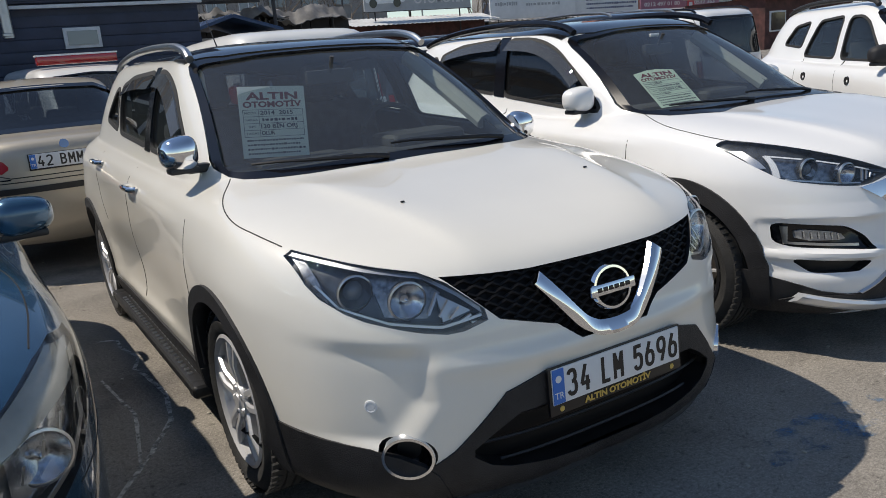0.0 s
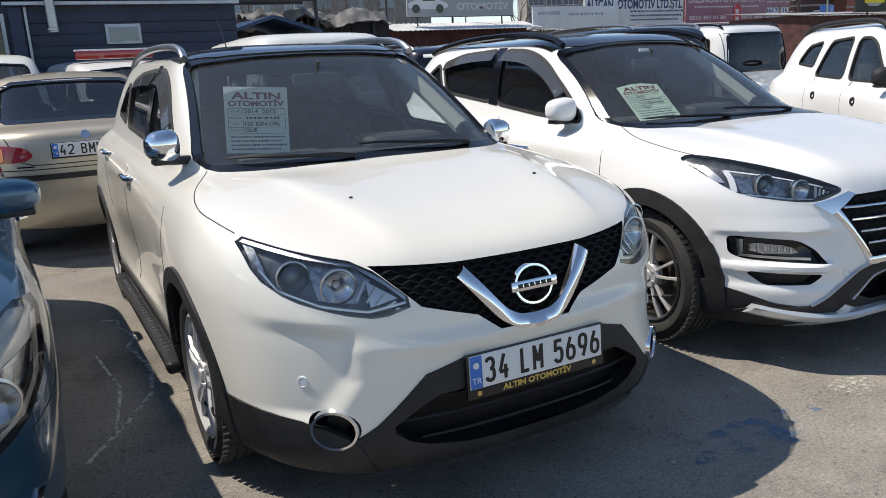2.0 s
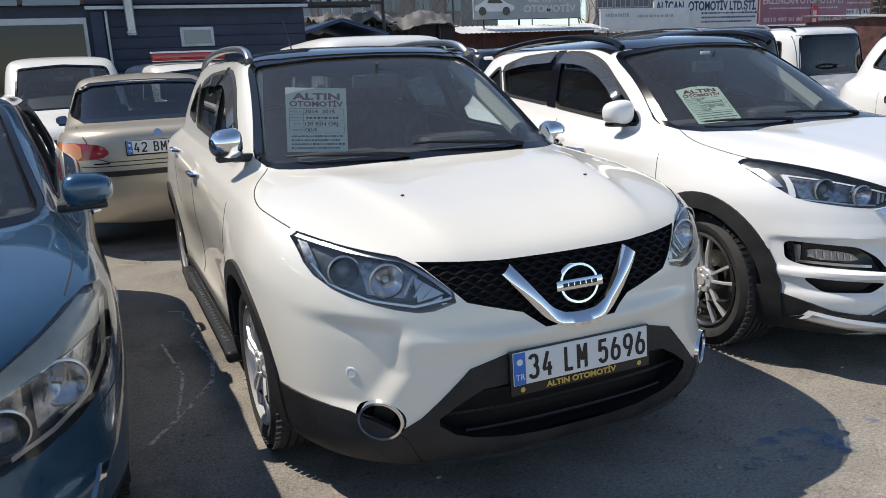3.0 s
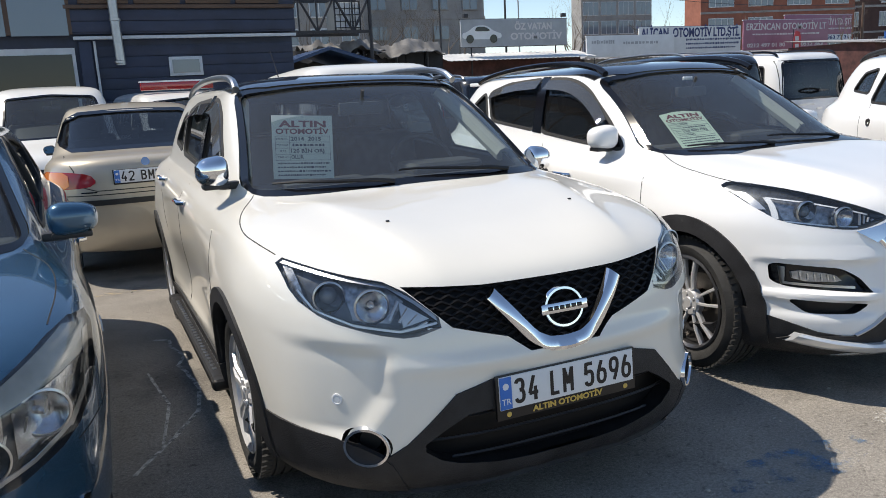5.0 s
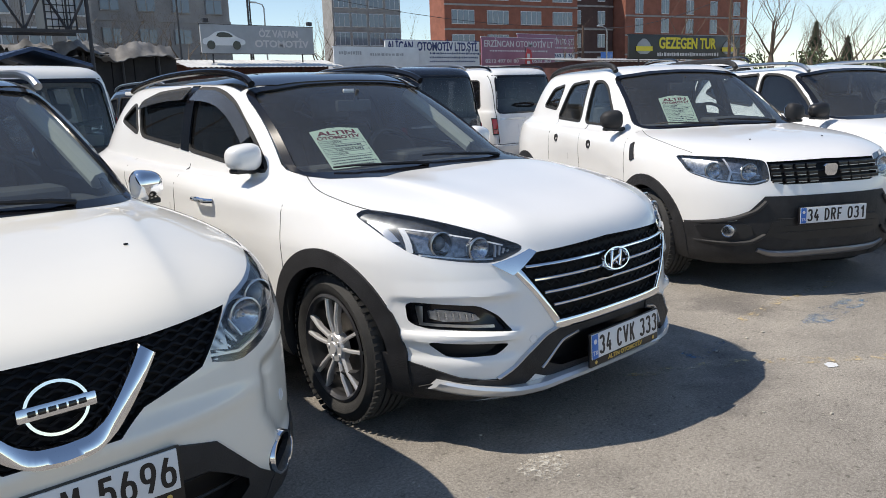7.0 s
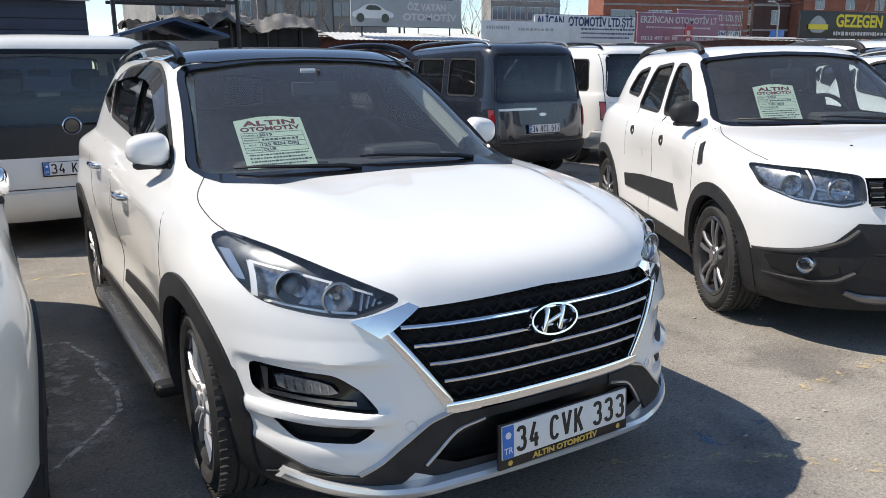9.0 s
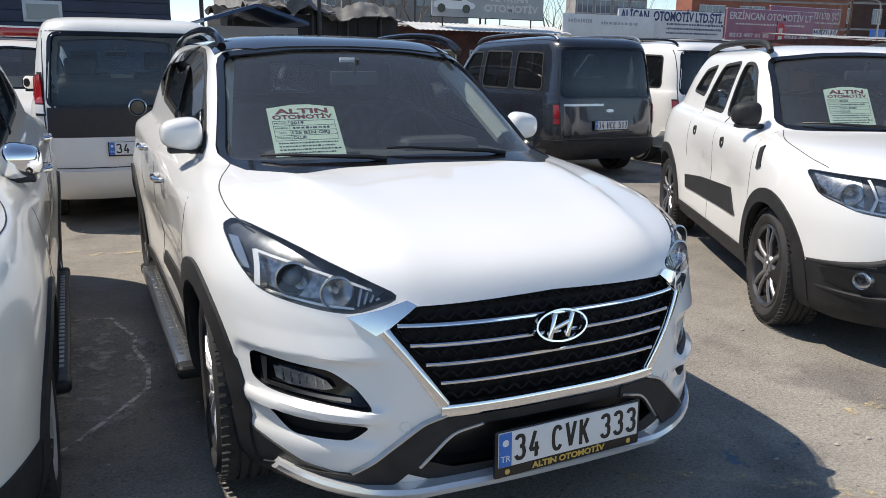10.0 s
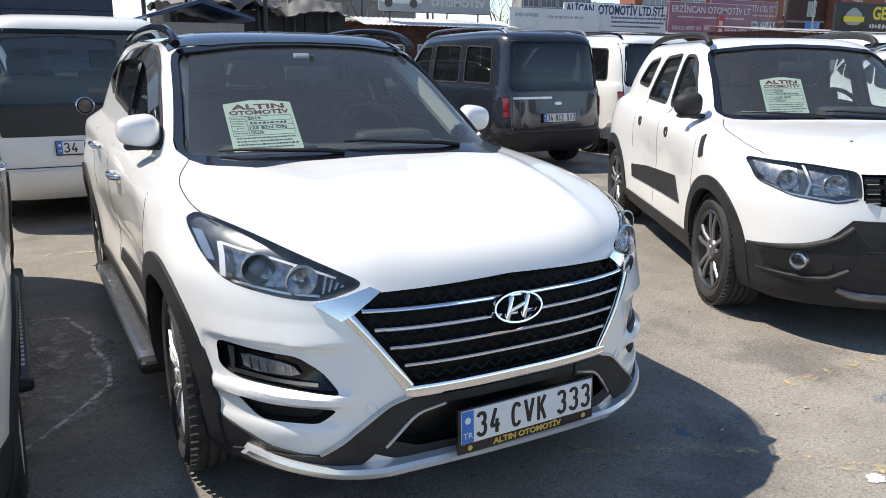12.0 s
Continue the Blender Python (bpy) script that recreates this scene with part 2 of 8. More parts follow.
def patch(poly, axis, side, tree, lift=0.003, thick=0.01, step=0.05, straight=False):
    """A closed sheet with the given outline, laid on a body along an axis. side: +1 or -1, from where it is laid on."""
    i, j, k = AX[axis]
    bm = bmesh.new()
    f = bm.faces.new([bm.verts.new(Vector([a if n == i else b if n == j else 0 for n in range(3)])) for a, b in poly])
    for ax, col in ((i, 0), (j, 1)):
        lo, hi = min(p[col] for p in poly), max(p[col] for p in poly)
        for s in range(1, int((hi - lo) / step) + 1):
            co, no = Vector((0, 0, 0)), Vector((0, 0, 0))
            co[ax], no[ax] = lo + s * step, 1
            bmesh.ops.bisect_plane(bm, geom=bm.verts[:] + bm.edges[:] + bm.faces[:], plane_co=co, plane_no=no)
    way = Vector((0, 0, 0))
    way[k] = -side
    front, back = {}, {}
    faces = [[v.index for v in f.verts] for f in bm.faces if bm.verts.index_update() is None]
    pts = [v.co.copy() for v in bm.verts]
    bm.free()
    out = bmesh.new()
    for n, p in enumerate(pts):
        hit, no = None, None
        o = p.copy()
        o[k] = 9 * side
        hit, no, _, _ = tree.ray_cast(o, way)
        if hit is None:
            o[k] = 0
            hit, no, _, _ = tree.find_nearest(o)
        if no.dot(way) > 0:
            no = -no
        if straight:
            no = -way
        front[n], back[n] = out.verts.new(hit + no * lift), out.verts.new(hit + no * (lift - thick))
    count = {}
    for f in faces:
        for a, b in zip(f, f[1:] + f[:1]):
            count[(a, b)] = 1
    for f in faces:
        try:
            out.faces.new([front[a] for a in f])
            out.faces.new([back[a] for a in reversed(f)])
        except ValueError:
            pass
    for a, b in count:
        if (b, a) not in count:
            out.faces.new((front[b], front[a], back[a], back[b]))
    bmesh.ops.recalc_face_normals(out, faces=out.faces)
    return out


def strip(line, width, closed=False):
    """The outline of a narrow band along a flat line of points."""
    left, right = [], []
    n = len(line)
    for q in range(n):
        a = Vector(line[max(q - 1, 0)])
        b = Vector(line[min(q + 1, n - 1)])
        d = (b - a).normalized()
        p = Vector(line[q])
        s = Vector((-d.y, d.x)) * width / 2
        left.append(tuple(p + s)), right.append(tuple(p - s))
    return left + right[::-1]


def flip_x(bm):
    bmesh.ops.scale(bm, vec=(-1, 1, 1), verts=bm.verts)
    bmesh.ops.reverse_faces(bm, faces=bm.faces)
    return bm


def box(size, at=(0, 0, 0), bevel=0.0, rot=None, bm=None, seg=2):
    own = bmesh.new()
    bmesh.ops.create_cube(own, size=1)
    bmesh.ops.scale(own, vec=size, verts=own.verts)
    if bevel:
        bmesh.ops.bevel(own, geom=own.edges[:], offset=bevel, segments=seg, profile=0.6, affect="EDGES")
    if rot is not None:
        bmesh.ops.transform(own, matrix=rot, verts=own.verts)
    bmesh.ops.translate(own, vec=at, verts=own.verts)
    return joined(bm, own)


def joined(bm, own):
    if bm is None:
        return own
    me = bpy.data.meshes.new("spare")
    own.to_mesh(me)
    own.free()
    bm.from_mesh(me)
    bpy.data.meshes.remove(me)
    return bm


def lathe(profile, axis="x", steps=48, closed=False):
    """A turned body from (along, radius) points."""
    bm = bmesh.new()
    rows = []
    for s in range(steps):
        a = 2 * math.pi * s / steps
        c, d = math.cos(a), math.sin(a)
        rows.append([bm.verts.new((u, r * c, r * d) if axis == "x" else (r * c, u, r * d) if axis == "y" else (r * c, r * d, u)) for u, r in profile])
    n = len(profile)
    for s in range(steps):
        a, b = rows[s], rows[(s + 1) % steps]
        for i in range(n if closed else n - 1):
            bm.faces.new((a[i], a[(i + 1) % n], b[(i + 1) % n], b[i]))
    bmesh.ops.remove_doubles(bm, verts=bm.verts, dist=1e-5)
    bmesh.ops.recalc_face_normals(bm, faces=bm.faces)
    return bm


def tube(points, radius, closed=False, sides=8, bm=None):
    """A round bar along a line of points."""
    bm = bm or bmesh.new()
    pts = [Vector(p) for p in points]
    n = len(pts)
    rows = []
    for i, p in enumerate(pts):
        a = pts[i - 1] if i or closed else p
        b = pts[(i + 1) % n] if i < n - 1 or closed else p
        d = (b - a).normalized()
        u = d.cross(Vector((0, 0, 1)) if abs(d.z) < 0.95 else Vector((1, 0, 0))).normalized()
        v = d.cross(u)
        r = radius[i] if isinstance(radius, (list, tuple)) else radius
        rows.append([bm.verts.new(p + u * r * math.cos(2 * math.pi * s / sides) + v * r * math.sin(2 * math.pi * s / sides)) for s in range(sides)])
    for a, b in zip(rows, rows[1:] + (rows[:1] if closed else [])):
        for s in range(sides):
            bm.faces.new((a[s], a[(s + 1) % sides], b[(s + 1) % sides], b[s]))
    if not closed:
        bm.faces.new(rows[0][::-1])
        bm.faces.new(rows[-1])
    bmesh.ops.recalc_face_normals(bm, faces=bm.faces)
    return bm


def prism(poly, depth, at=None, axis="y"):
    """A flat outline (a, b) with thickness along an axis, from 0 to depth."""
    i, j, k = AX[axis]
    bm = bmesh.new()
    place = lambda a, b, c: Vector([a if n == i else b if n == j else c for n in range(3)])
    lo, hi = [bm.verts.new(place(a, b, 0)) for a, b in poly], [bm.verts.new(place(a, b, depth)) for a, b in poly]
    bm.faces.new(lo)
    bm.faces.new(hi[::-1])
    n = len(poly)
    for q in range(n):
        bm.faces.new((lo[q], lo[(q + 1) % n], hi[(q + 1) % n], hi[q]))
    bmesh.ops.recalc_face_normals(bm, faces=bm.faces)
    if at is not None:
        bmesh.ops.translate(bm, vec=at, verts=bm.verts)
    return bm


def words(text, size, depth=0.001, width=None, bold=0.0):
    """Lettering as a mesh, upright in x and z, centred, its face towards -y."""
    cu = bpy.data.curves.new("words", "FONT")
    cu.body, cu.size, cu.extrude, cu.offset = text, size, depth, bold
    cu.align_x, cu.align_y, cu.resolution_u = "CENTER", "CENTER", 3
    ob = new("words", cu)
    deps = bpy.context.evaluated_depsgraph_get()
    deps.update()
    me = bpy.data.meshes.new_from_object(ob.evaluated_get(deps))
    bpy.data.objects.remove(ob)
    bpy.data.curves.remove(cu)
    bm = bmesh.new()
    bm.from_mesh(me)
    bpy.data.meshes.remove(me)
    if width:
        xs = [v.co.x for v in bm.verts]
        if xs:
            mid, k = (min(xs) + max(xs)) / 2, width / max(1e-6, max(xs) - min(xs))
            for v in bm.verts:
                v.co.x = (v.co.x - mid) * k
    bmesh.ops.rotate(bm, cent=(0, 0, 0), matrix=Matrix.Rotation(radians(90), 3, "X"), verts=bm.verts)
    return bm

# ---- cars ----
def rings_of(rows, ymap=None, zmap=None, ws=1.0):
    fy = lambda y: y if not ymap else float(np.interp(y, *ymap)) + (y - ymap[0][0] if y < ymap[0][0] else 0)
    fz = lambda z: z if not zmap else float(np.interp(z, *zmap))
    out = []
    for w, yf, yr, n, m, zf, za, zb, zr, cf, cr in rows:
        yf, yr, cf, cr = fy(yf), fy(yr), fy(cf), fy(cr)
        out.append(outline(w * ws, yf, yr, n, m, cf, cr, [(yf, fz(zf)), (cf, fz(za)), (cr, fz(zb)), (yr, fz(zr))]))
    return out


# half width, front and rear end, squareness of both, height at front, front axle, rear axle and rear, where the straight side begins and ends
CROSSOVER = [
    (0.76, -0.72, 3.05, 3.1, 3.0, 0.18, 0.18, 0.22, 0.26, 0.05, 2.6),
    (0.84, -0.91, 3.28, 3.1, 3.2, 0.20, 0.20, 0.24, 0.30, 0.05, 2.6),
    (0.875, -0.965, 3.35, 3.1, 3.4, 0.27, 0.27, 0.30, 0.40, 0.05, 2.6),
    (0.89, -0.985, 3.39, 3.1, 3.4, 0.40, 0.40, 0.42, 0.52, 0.05, 2.6),
    (0.90, -0.995, 3.40, 3.0, 3.4, 0.56, 0.56, 0.58, 0.66, 0.05, 2.6),
    (0.903, -0.985, 3.38, 2.95, 3.4, 0.70, 0.70, 0.74, 0.80, 0.05, 2.6),
    (0.90, -0.965, 3.36, 2.9, 3.4, 0.80, 0.82, 0.88, 0.93, 0.05, 2.6),
    (0.888, -0.935, 3.34, 2.9, 3.3, 0.872, 0.92, 0.98, 1.02, 0.05, 2.6),
    (0.866, -0.89, 3.32, 2.9, 3.2, 0.918, 0.98, 1.06, 1.08, 0.05, 2.6),
    (0.845, -0.82, 3.30, 2.9, 3.2, 0.950, 1.005, 1.078, 1.10, 0.08, 2.6),
    (0.825, -0.62, 3.26, 2.8, 3.2, 1.005, 1.028, 1.092, 1.12, 0.22, 2.6),
    (0.808, -0.32, 3.23, 2.8, 3.2, 1.055, 1.045, 1.102, 1.14, 0.45, 2.6),
    (0.795, -0.08, 3.20, 2.8, 3.2, 1.085, 1.055, 1.110, 1.16, 0.68, 2.6),
    (0.785, 0.02, 3.19, 2.9, 3.2, 1.098, 1.062, 1.116, 1.17, 0.80, 2.6),
    (0.778, 0.06, 3.18, 3.1, 3.2, 1.112, 1.075, 1.13, 1.18, 0.84, 2.6),
    (0.72, 0.46, 3.08, 3.5, 3.4, 1.33, 1.31, 1.33, 1.36, 1.05, 2.5),
    (0.655, 0.80, 2.95, 3.7, 3.4, 1.49, 1.48, 1.48, 1.50, 1.25, 2.4),
    (0.622, 0.94, 2.88, 3.7, 3.4, 1.545, 1.53, 1.53, 1.535, 1.35, 2.35),
    (0.585, 1.02, 2.82, 3.5, 3.4, 1.572, 1.558, 1.555, 1.555, 1.45, 2.3),
    (0.50, 1.12, 2.74, 3.2, 3.2, 1.590, 1.578, 1.573, 1.568, 1.52, 2.2),
    (0.32, 1.32, 2.58, 2.8, 3.0, 1.605, 1.60, 1.595, 1.585, 1.7, 2.1),
    (0.12, 1.60, 2.30, 2.4, 2.6, 1.61, 1.61, 1.605, 1.60, 1.8, 2.0),
]


def denser(rows, heights):
    """More level lines, in between, for crisper folds."""
    more = [tuple(curve_at([(r[5], r[c]) for r in rows], z) for c in range(len(rows[0]))) for z in heights]
    return sorted(rows + more, key=lambda r: r[5])


CROSSOVER = denser(CROSSOVER, (0.34, 0.44, 0.48, 0.52, 0.60, 0.64, 0.67, 0.735, 0.765, 0.978, 1.03, 1.07))


def wheel(radius, tyre_width, style, bright, dark):
    """Builds tyre, rim and brake for one wheel whose outer face looks to -x; gives (name, mesh) pairs."""
    w = tyre_width / 2
    R, r = radius, radius * 0.70
    prof = [(-w + 0.012, r), (-w - 0.006, r + 0.03), (-w - 0.008, (R + r) / 2), (-w + 0.006, R - 0.03), (-w + 0.03, R - 0.004)]
    grooves = []
    for g in (-0.055, -0.018, 0.018, 0.055):
        grooves += [(g - 0.006, R), (g - 0.005, R - 0.009), (g + 0.005, R - 0.009), (g + 0.006, R)]
    prof = prof + grooves + [(-a, b) for a, b in reversed(prof)]
    tyre = lathe(prof, "x", 64)
    for s in range(64):
        for side in (-1, 1):
            a = 2 * math.pi * (s + 0.25 * side) / 64
            rot = Matrix.Rotation(a, 4, "X")
            own = box((0.040, 0.0215, 0.010))
            bmesh.ops.translate(own, vec=(side * (w - 0.022), 0, R - 0.006), verts=own.verts)
            bmesh.ops.transform(own, matrix=rot, verts=own.verts)
            joined(tyre, own)
    barrel = lathe([(-w + 0.004, r + 0.004), (-w - 0.002, r - 0.008), (-w + 0.012, r - 0.022), (w - 0.02, r - 0.05), (w - 0.02, r - 0.07), (-w + 0.03, r - 0.035)], "x", 64)
    spokes = bmesh.new()
    face = -w + 0.004
    count, split, slim = style if len(style) == 3 else (*style, 1.0)
    for s in range(count):
        for side in ((-1, 1) if split else (0,)):
            a0 = 2 * math.pi * s / count + 0.3
            a1 = a0 + side * split
            inner = Vector((face + 0.012, 0.055 * math.cos(a0 + side * 0.28), 0.055 * math.sin(a0 + side * 0.28)))
            outer = Vector((face + 0.004, (r - 0.012) * math.cos(a1), (r - 0.012) * math.sin(a1)))
            d = (outer - inner).normalized()
            t = Vector((1, 0, 0)).cross(d).normalized()
            wi, wo = (0.015 * slim, 0.016 * slim) if split else (0.024, 0.034)
            pts = []
            for q, ww, dx in ((inner, wi, 0.0), ((inner + outer) / 2, (wi + wo) * 0.42, -0.010), (outer, wo, 0.0)):
                pts.append([q + t * ww + Vector((dx + 0.010, 0, 0)), q + t * ww * 0.6 + Vector((dx, 0, 0)), q - t * ww * 0.6 + Vector((dx, 0, 0)), q - t * ww + Vector((dx + 0.010, 0, 0)), q + Vector((dx + 0.035, 0, 0))])
            rows = [[spokes.verts.new(p) for p in row] for row in pts]
            for a, b in zip(rows, rows[1:]):
                for i in range(5):
                    spokes.faces.new((a[i], a[(i + 1) % 5], b[(i + 1) % 5], b[i]))
            spokes.faces.new(rows[0])
            spokes.faces.new(rows[-1][::-1])
    bmesh.ops.recalc_face_normals(spokes, faces=spokes.faces)
    hub = lathe([(face - 0.002, 0.0001), (face - 0.002, 0.026), (face + 0.004, 0.030), (face + 0.006, 0.062), (face + 0.018, 0.070), (face + 0.05, 0.070)], "x", 32)
    for s in range(5):
        a = 2 * math.pi * s / 5
        own = lathe([(face + 0.0, 0.0001), (face + 0.0, 0.009), (face + 0.012, 0.010)], "x", 8)
        bmesh.ops.translate(own, vec=(0, 0.047 * math.cos(a), 0.047 * math.sin(a)), verts=own.verts)
        joined(hub, own)
    disc = lathe([(-0.01, 0.06), (-0.012, 0.145), (0.012, 0.145), (0.01, 0.06)], "x", 40)
    joined(disc, box((0.05, 0.07, 0.10), (-0.0, 0.125, 0.03), 0.012))
    back = lathe([(0.03, 0.0001), (0.03, r - 0.06)], "x", 24)
    return [("tyre", mesh_of(tyre, "tyre", RUBBER, 30)), ("rim", mesh_of(barrel, "rim", bright, 30)), ("spokes", mesh_of(spokes, "spokes", dark, 30)), ("hub_cap", mesh_of(hub, "hub_cap", dark, 30)), ("brake_disc", mesh_of(disc, "brake_disc", STEEL, 30)), ("backing_plate", mesh_of(back, "backing_plate", DARKPL, 30))]


def put_wheels(car, meshes, track, wb, z, steer=0.0):
    for y in (0.0, wb):
        for side in (-1, 1):
            tyre = None
            turn = (0 if side < 0 else 180) + (steer if y == 0 else 0)
            m = pose(side * track, y, z, 0, 0, turn)
            for name, me in meshes:
                ob = new("wheel" if name == "tyre" else name, me)
                if name == "tyre":
                    tyre = ob
                    ob.parent = car
                    ob.matrix_basis = m
                else:
                    ob.parent = tyre


def arch_cutters(wb, z, r, inner=0.52, outer=1.1):
    out = []
    for y in (0.0, wb):
        for s in (-1, 1):
            bm = lathe([(inner, 0.0001), (inner, r), (outer, r), (outer, 0.0001)], "x", 40)
            if s < 0:
                flip_x(bm)
            bmesh.ops.translate(bm, vec=(0, y, z), verts=bm.verts)
            out.append(bm)
    return out


def arch_poly(y, z, r0, r1, lo, n=18):
    """A wheel arch's band seen from the side."""
    a0, a1 = math.asin(max(-1, (lo - z) / r0)), math.asin(max(-1, (lo - z) / r1))
    inner = [(y + r0 * math.cos(a0 + (math.pi - 2 * a0) * i / n), z + r0 * math.sin(a0 + (math.pi - 2 * a0) * i / n)) for i in range(n + 1)]
    outer = [(y + r1 * math.cos(a1 + (math.pi - 2 * a1) * i / n), z + r1 * math.sin(a1 + (math.pi - 2 * a1) * i / n)) for i in range(n + 1)]
    return inner + outer[::-1]


SALOON = [
    (0.70, -0.62, 3.25, 3.0, 3.0, 0.19, 0.19, 0.19, 0.24, 0.05, 2.5),
    (0.77, -0.76, 3.38, 3.0, 3.4, 0.24, 0.24, 0.24, 0.30, 0.05, 2.5),
    (0.80, -0.82, 3.43, 3.0, 3.6, 0.36, 0.36, 0.36, 0.42, 0.05, 2.5),
    (0.81, -0.84, 3.45, 3.0, 3.6, 0.50, 0.50, 0.50, 0.54, 0.05, 2.5),
    (0.815, -0.83, 3.45, 2.9, 3.6, 0.62, 0.64, 0.66, 0.68, 0.05, 2.5),
    (0.812, -0.80, 3.44, 2.9, 3.6, 0.71, 0.78, 0.82, 0.86, 0.05, 2.5),
    (0.80, -0.74, 3.43, 2.9, 3.4, 0.78, 0.86, 0.92, 0.97, 0.05, 2.5),
    (0.775, -0.64, 3.39, 2.9, 3.2, 0.83, 0.90, 0.965, 1.015, 0.10, 2.5),
    (0.75, -0.34, 3.25, 2.8, 3.2, 0.895, 0.93, 0.98, 1.03, 0.30, 2.45),
    (0.735, -0.04, 3.05, 2.8, 3.2, 0.935, 0.945, 0.99, 1.04, 0.60, 2.4),
    (0.725, 0.06, 2.97, 2.9, 3.2, 0.95, 0.955, 1.0, 1.05, 0.80, 2.3),
    (0.66, 0.50, 2.62, 3.3, 3.2, 1.18, 1.17, 1.18, 1.20, 1.1, 2.0),
    (0.585, 0.90, 2.32, 3.5, 3.2, 1.37, 1.36, 1.36, 1.36, 1.35, 1.9),
    (0.545, 1.03, 2.18, 3.4, 3.2, 1.41, 1.405, 1.40, 1.395, 1.45, 1.85),
    (0.42, 1.18, 2.05, 3.0, 3.0, 1.435, 1.43, 1.425, 1.42, 1.5, 1.8),
    (0.12, 1.45, 1.85, 2.4, 2.6, 1.445, 1.445, 1.44, 1.44, 1.6, 1.75),
]
SALOON_CAVITY = [
    (0.64, 0.42, 2.55, 4, 4, 0.42, 0.42, 0.42, 0.42, 0.9, 2.0),
    (0.68, 0.32, 2.70, 4, 4, 0.92, 0.92, 0.94, 0.96, 0.85, 2.1),
    (0.66, 0.22, 2.78, 3.4, 3.6, 0.97, 0.97, 1.01, 1.05, 0.80, 2.1),
    (0.60, 0.60, 2.50, 3.4, 3.4, 1.18, 1.17, 1.18, 1.20, 1.1, 1.9),
    (0.52, 0.97, 2.22, 3.4, 3.4, 1.345, 1.335, 1.335, 1.335, 1.35, 1.8),
    (0.20, 1.30, 1.90, 2.6, 2.6, 1.39, 1.39, 1.385, 1.38, 1.5, 1.7),
]
VAN = [
    (0.74, -0.60, 3.20, 3.0, 4.0, 0.20, 0.20, 0.20, 0.26, 0.05, 2.6),
    (0.82, -0.74, 3.36, 3.0, 4.4, 0.25, 0.25, 0.25, 0.30, 0.05, 2.6),
    (0.85, -0.80, 3.42, 3.0, 4.6, 0.38, 0.38, 0.38, 0.44, 0.05, 2.6),
    (0.86, -0.82, 3.43, 3.0, 4.8, 0.56, 0.56, 0.56, 0.60, 0.05, 2.6),
    (0.862, -0.80, 3.40, 2.9, 4.8, 0.70, 0.74, 0.78, 0.80, 0.05, 2.6),
    (0.858, -0.74, 3.385, 2.9, 4.8, 0.82, 0.90, 0.96, 0.96, 0.05, 2.6),
    (0.845, -0.64, 3.375, 2.9, 4.6, 0.90, 0.99, 1.05, 1.05, 0.10, 2.6),
    (0.835, -0.42, 3.37, 2.9, 4.6, 0.98, 1.03, 1.08, 1.08, 0.25, 2.6),
    (0.825, -0.16, 3.365, 2.9, 4.6, 1.04, 1.06, 1.10, 1.10, 0.50, 2.6),
    (0.815, -0.02, 3.36, 3.0, 4.6, 1.07, 1.08, 1.12, 1.12, 0.70, 2.6),
    (0.78, 0.34, 3.33, 3.6, 4.6, 1.38, 1.38, 1.40, 1.40, 0.90, 2.6),
    (0.735, 0.66, 3.28, 3.8, 4.4, 1.64, 1.64, 1.66, 1.66, 1.10, 2.6),
    (0.70, 0.80, 3.23, 3.8, 4.2, 1.73, 1.73, 1.76, 1.75, 1.20, 2.6),
    (0.62, 0.96, 3.12, 3.4, 3.8, 1.78, 1.785, 1.81, 1.80, 1.30, 2.5),
    (0.40, 1.25, 2.85, 3.0, 3.2, 1.80, 1.81, 1.83, 1.82, 1.50, 2.3),
    (0.12, 1.60, 2.40, 2.4, 2.6, 1.81, 1.82, 1.835, 1.83, 1.8, 2.1),
]
VAN = [(*r[:4], r[4] * 1.5 if r[0] > 0.6 else r[4], *r[5:]) for r in VAN]
VAN_CAVITY = [
    (0.70, 0.42, 3.10, 4, 4, 0.42, 0.42, 0.42, 0.42, 0.9, 2.4),
    (0.76, 0.30, 3.24, 4, 4.6, 1.00, 1.00, 1.00, 1.00, 0.85, 2.5),
    (0.72, 0.42, 3.23, 3.6, 4.6, 1.38, 1.38, 1.38, 1.38, 0.95, 2.5),
    (0.67, 0.76, 3.18, 3.6, 4.4, 1.64, 1.64, 1.64, 1.64, 1.15, 2.5),
    (0.20, 1.20, 2.80, 2.6, 2.8, 1.74, 1.74, 1.75, 1.75, 1.5, 2.3),
]


def shaped(rings, shape, levels, paint=None):
    """A smooth body whose folds are worked in after the smoothing, so that they stay crisp."""
    me = baked(shell(rings), "body", levels, (), paint)
    if shape:
        for v in me.vertices:
            v.co = shape(*v.co)
    me.update()
    return me


def make_shell(rings, cuts, paint, shape=None, levels=1):
    """The painted body with all openings cut; cuts: (bmesh, material)."""
    ob = new("body", shaped(rings, shape, levels, paint))
    spare = []
    for c, material in cuts:
        k = new("cutter", mesh_of(c, "cutter", material))
        spare.append(k)
        b = ob.modifiers.new("b", "BOOLEAN")
        b.operation, b.object, b.solver, b.material_mode = "DIFFERENCE", k, "EXACT", "TRANSFER"
    deps = bpy.context.evaluated_depsgraph_get()
    deps.update()
    me = bpy.data.meshes.new_from_object(ob.evaluated_get(deps))
    for o in [ob] + spare:
        bpy.data.objects.remove(o)
    me.materials.append(PLASTIC)
    for p in me.polygons:
        p.use_smooth = True
        if p.center.z < 0.272:
            p.material_index = len(me.materials) - 1
    me.set_sharp_from_angle(angle=radians(32))
    return me


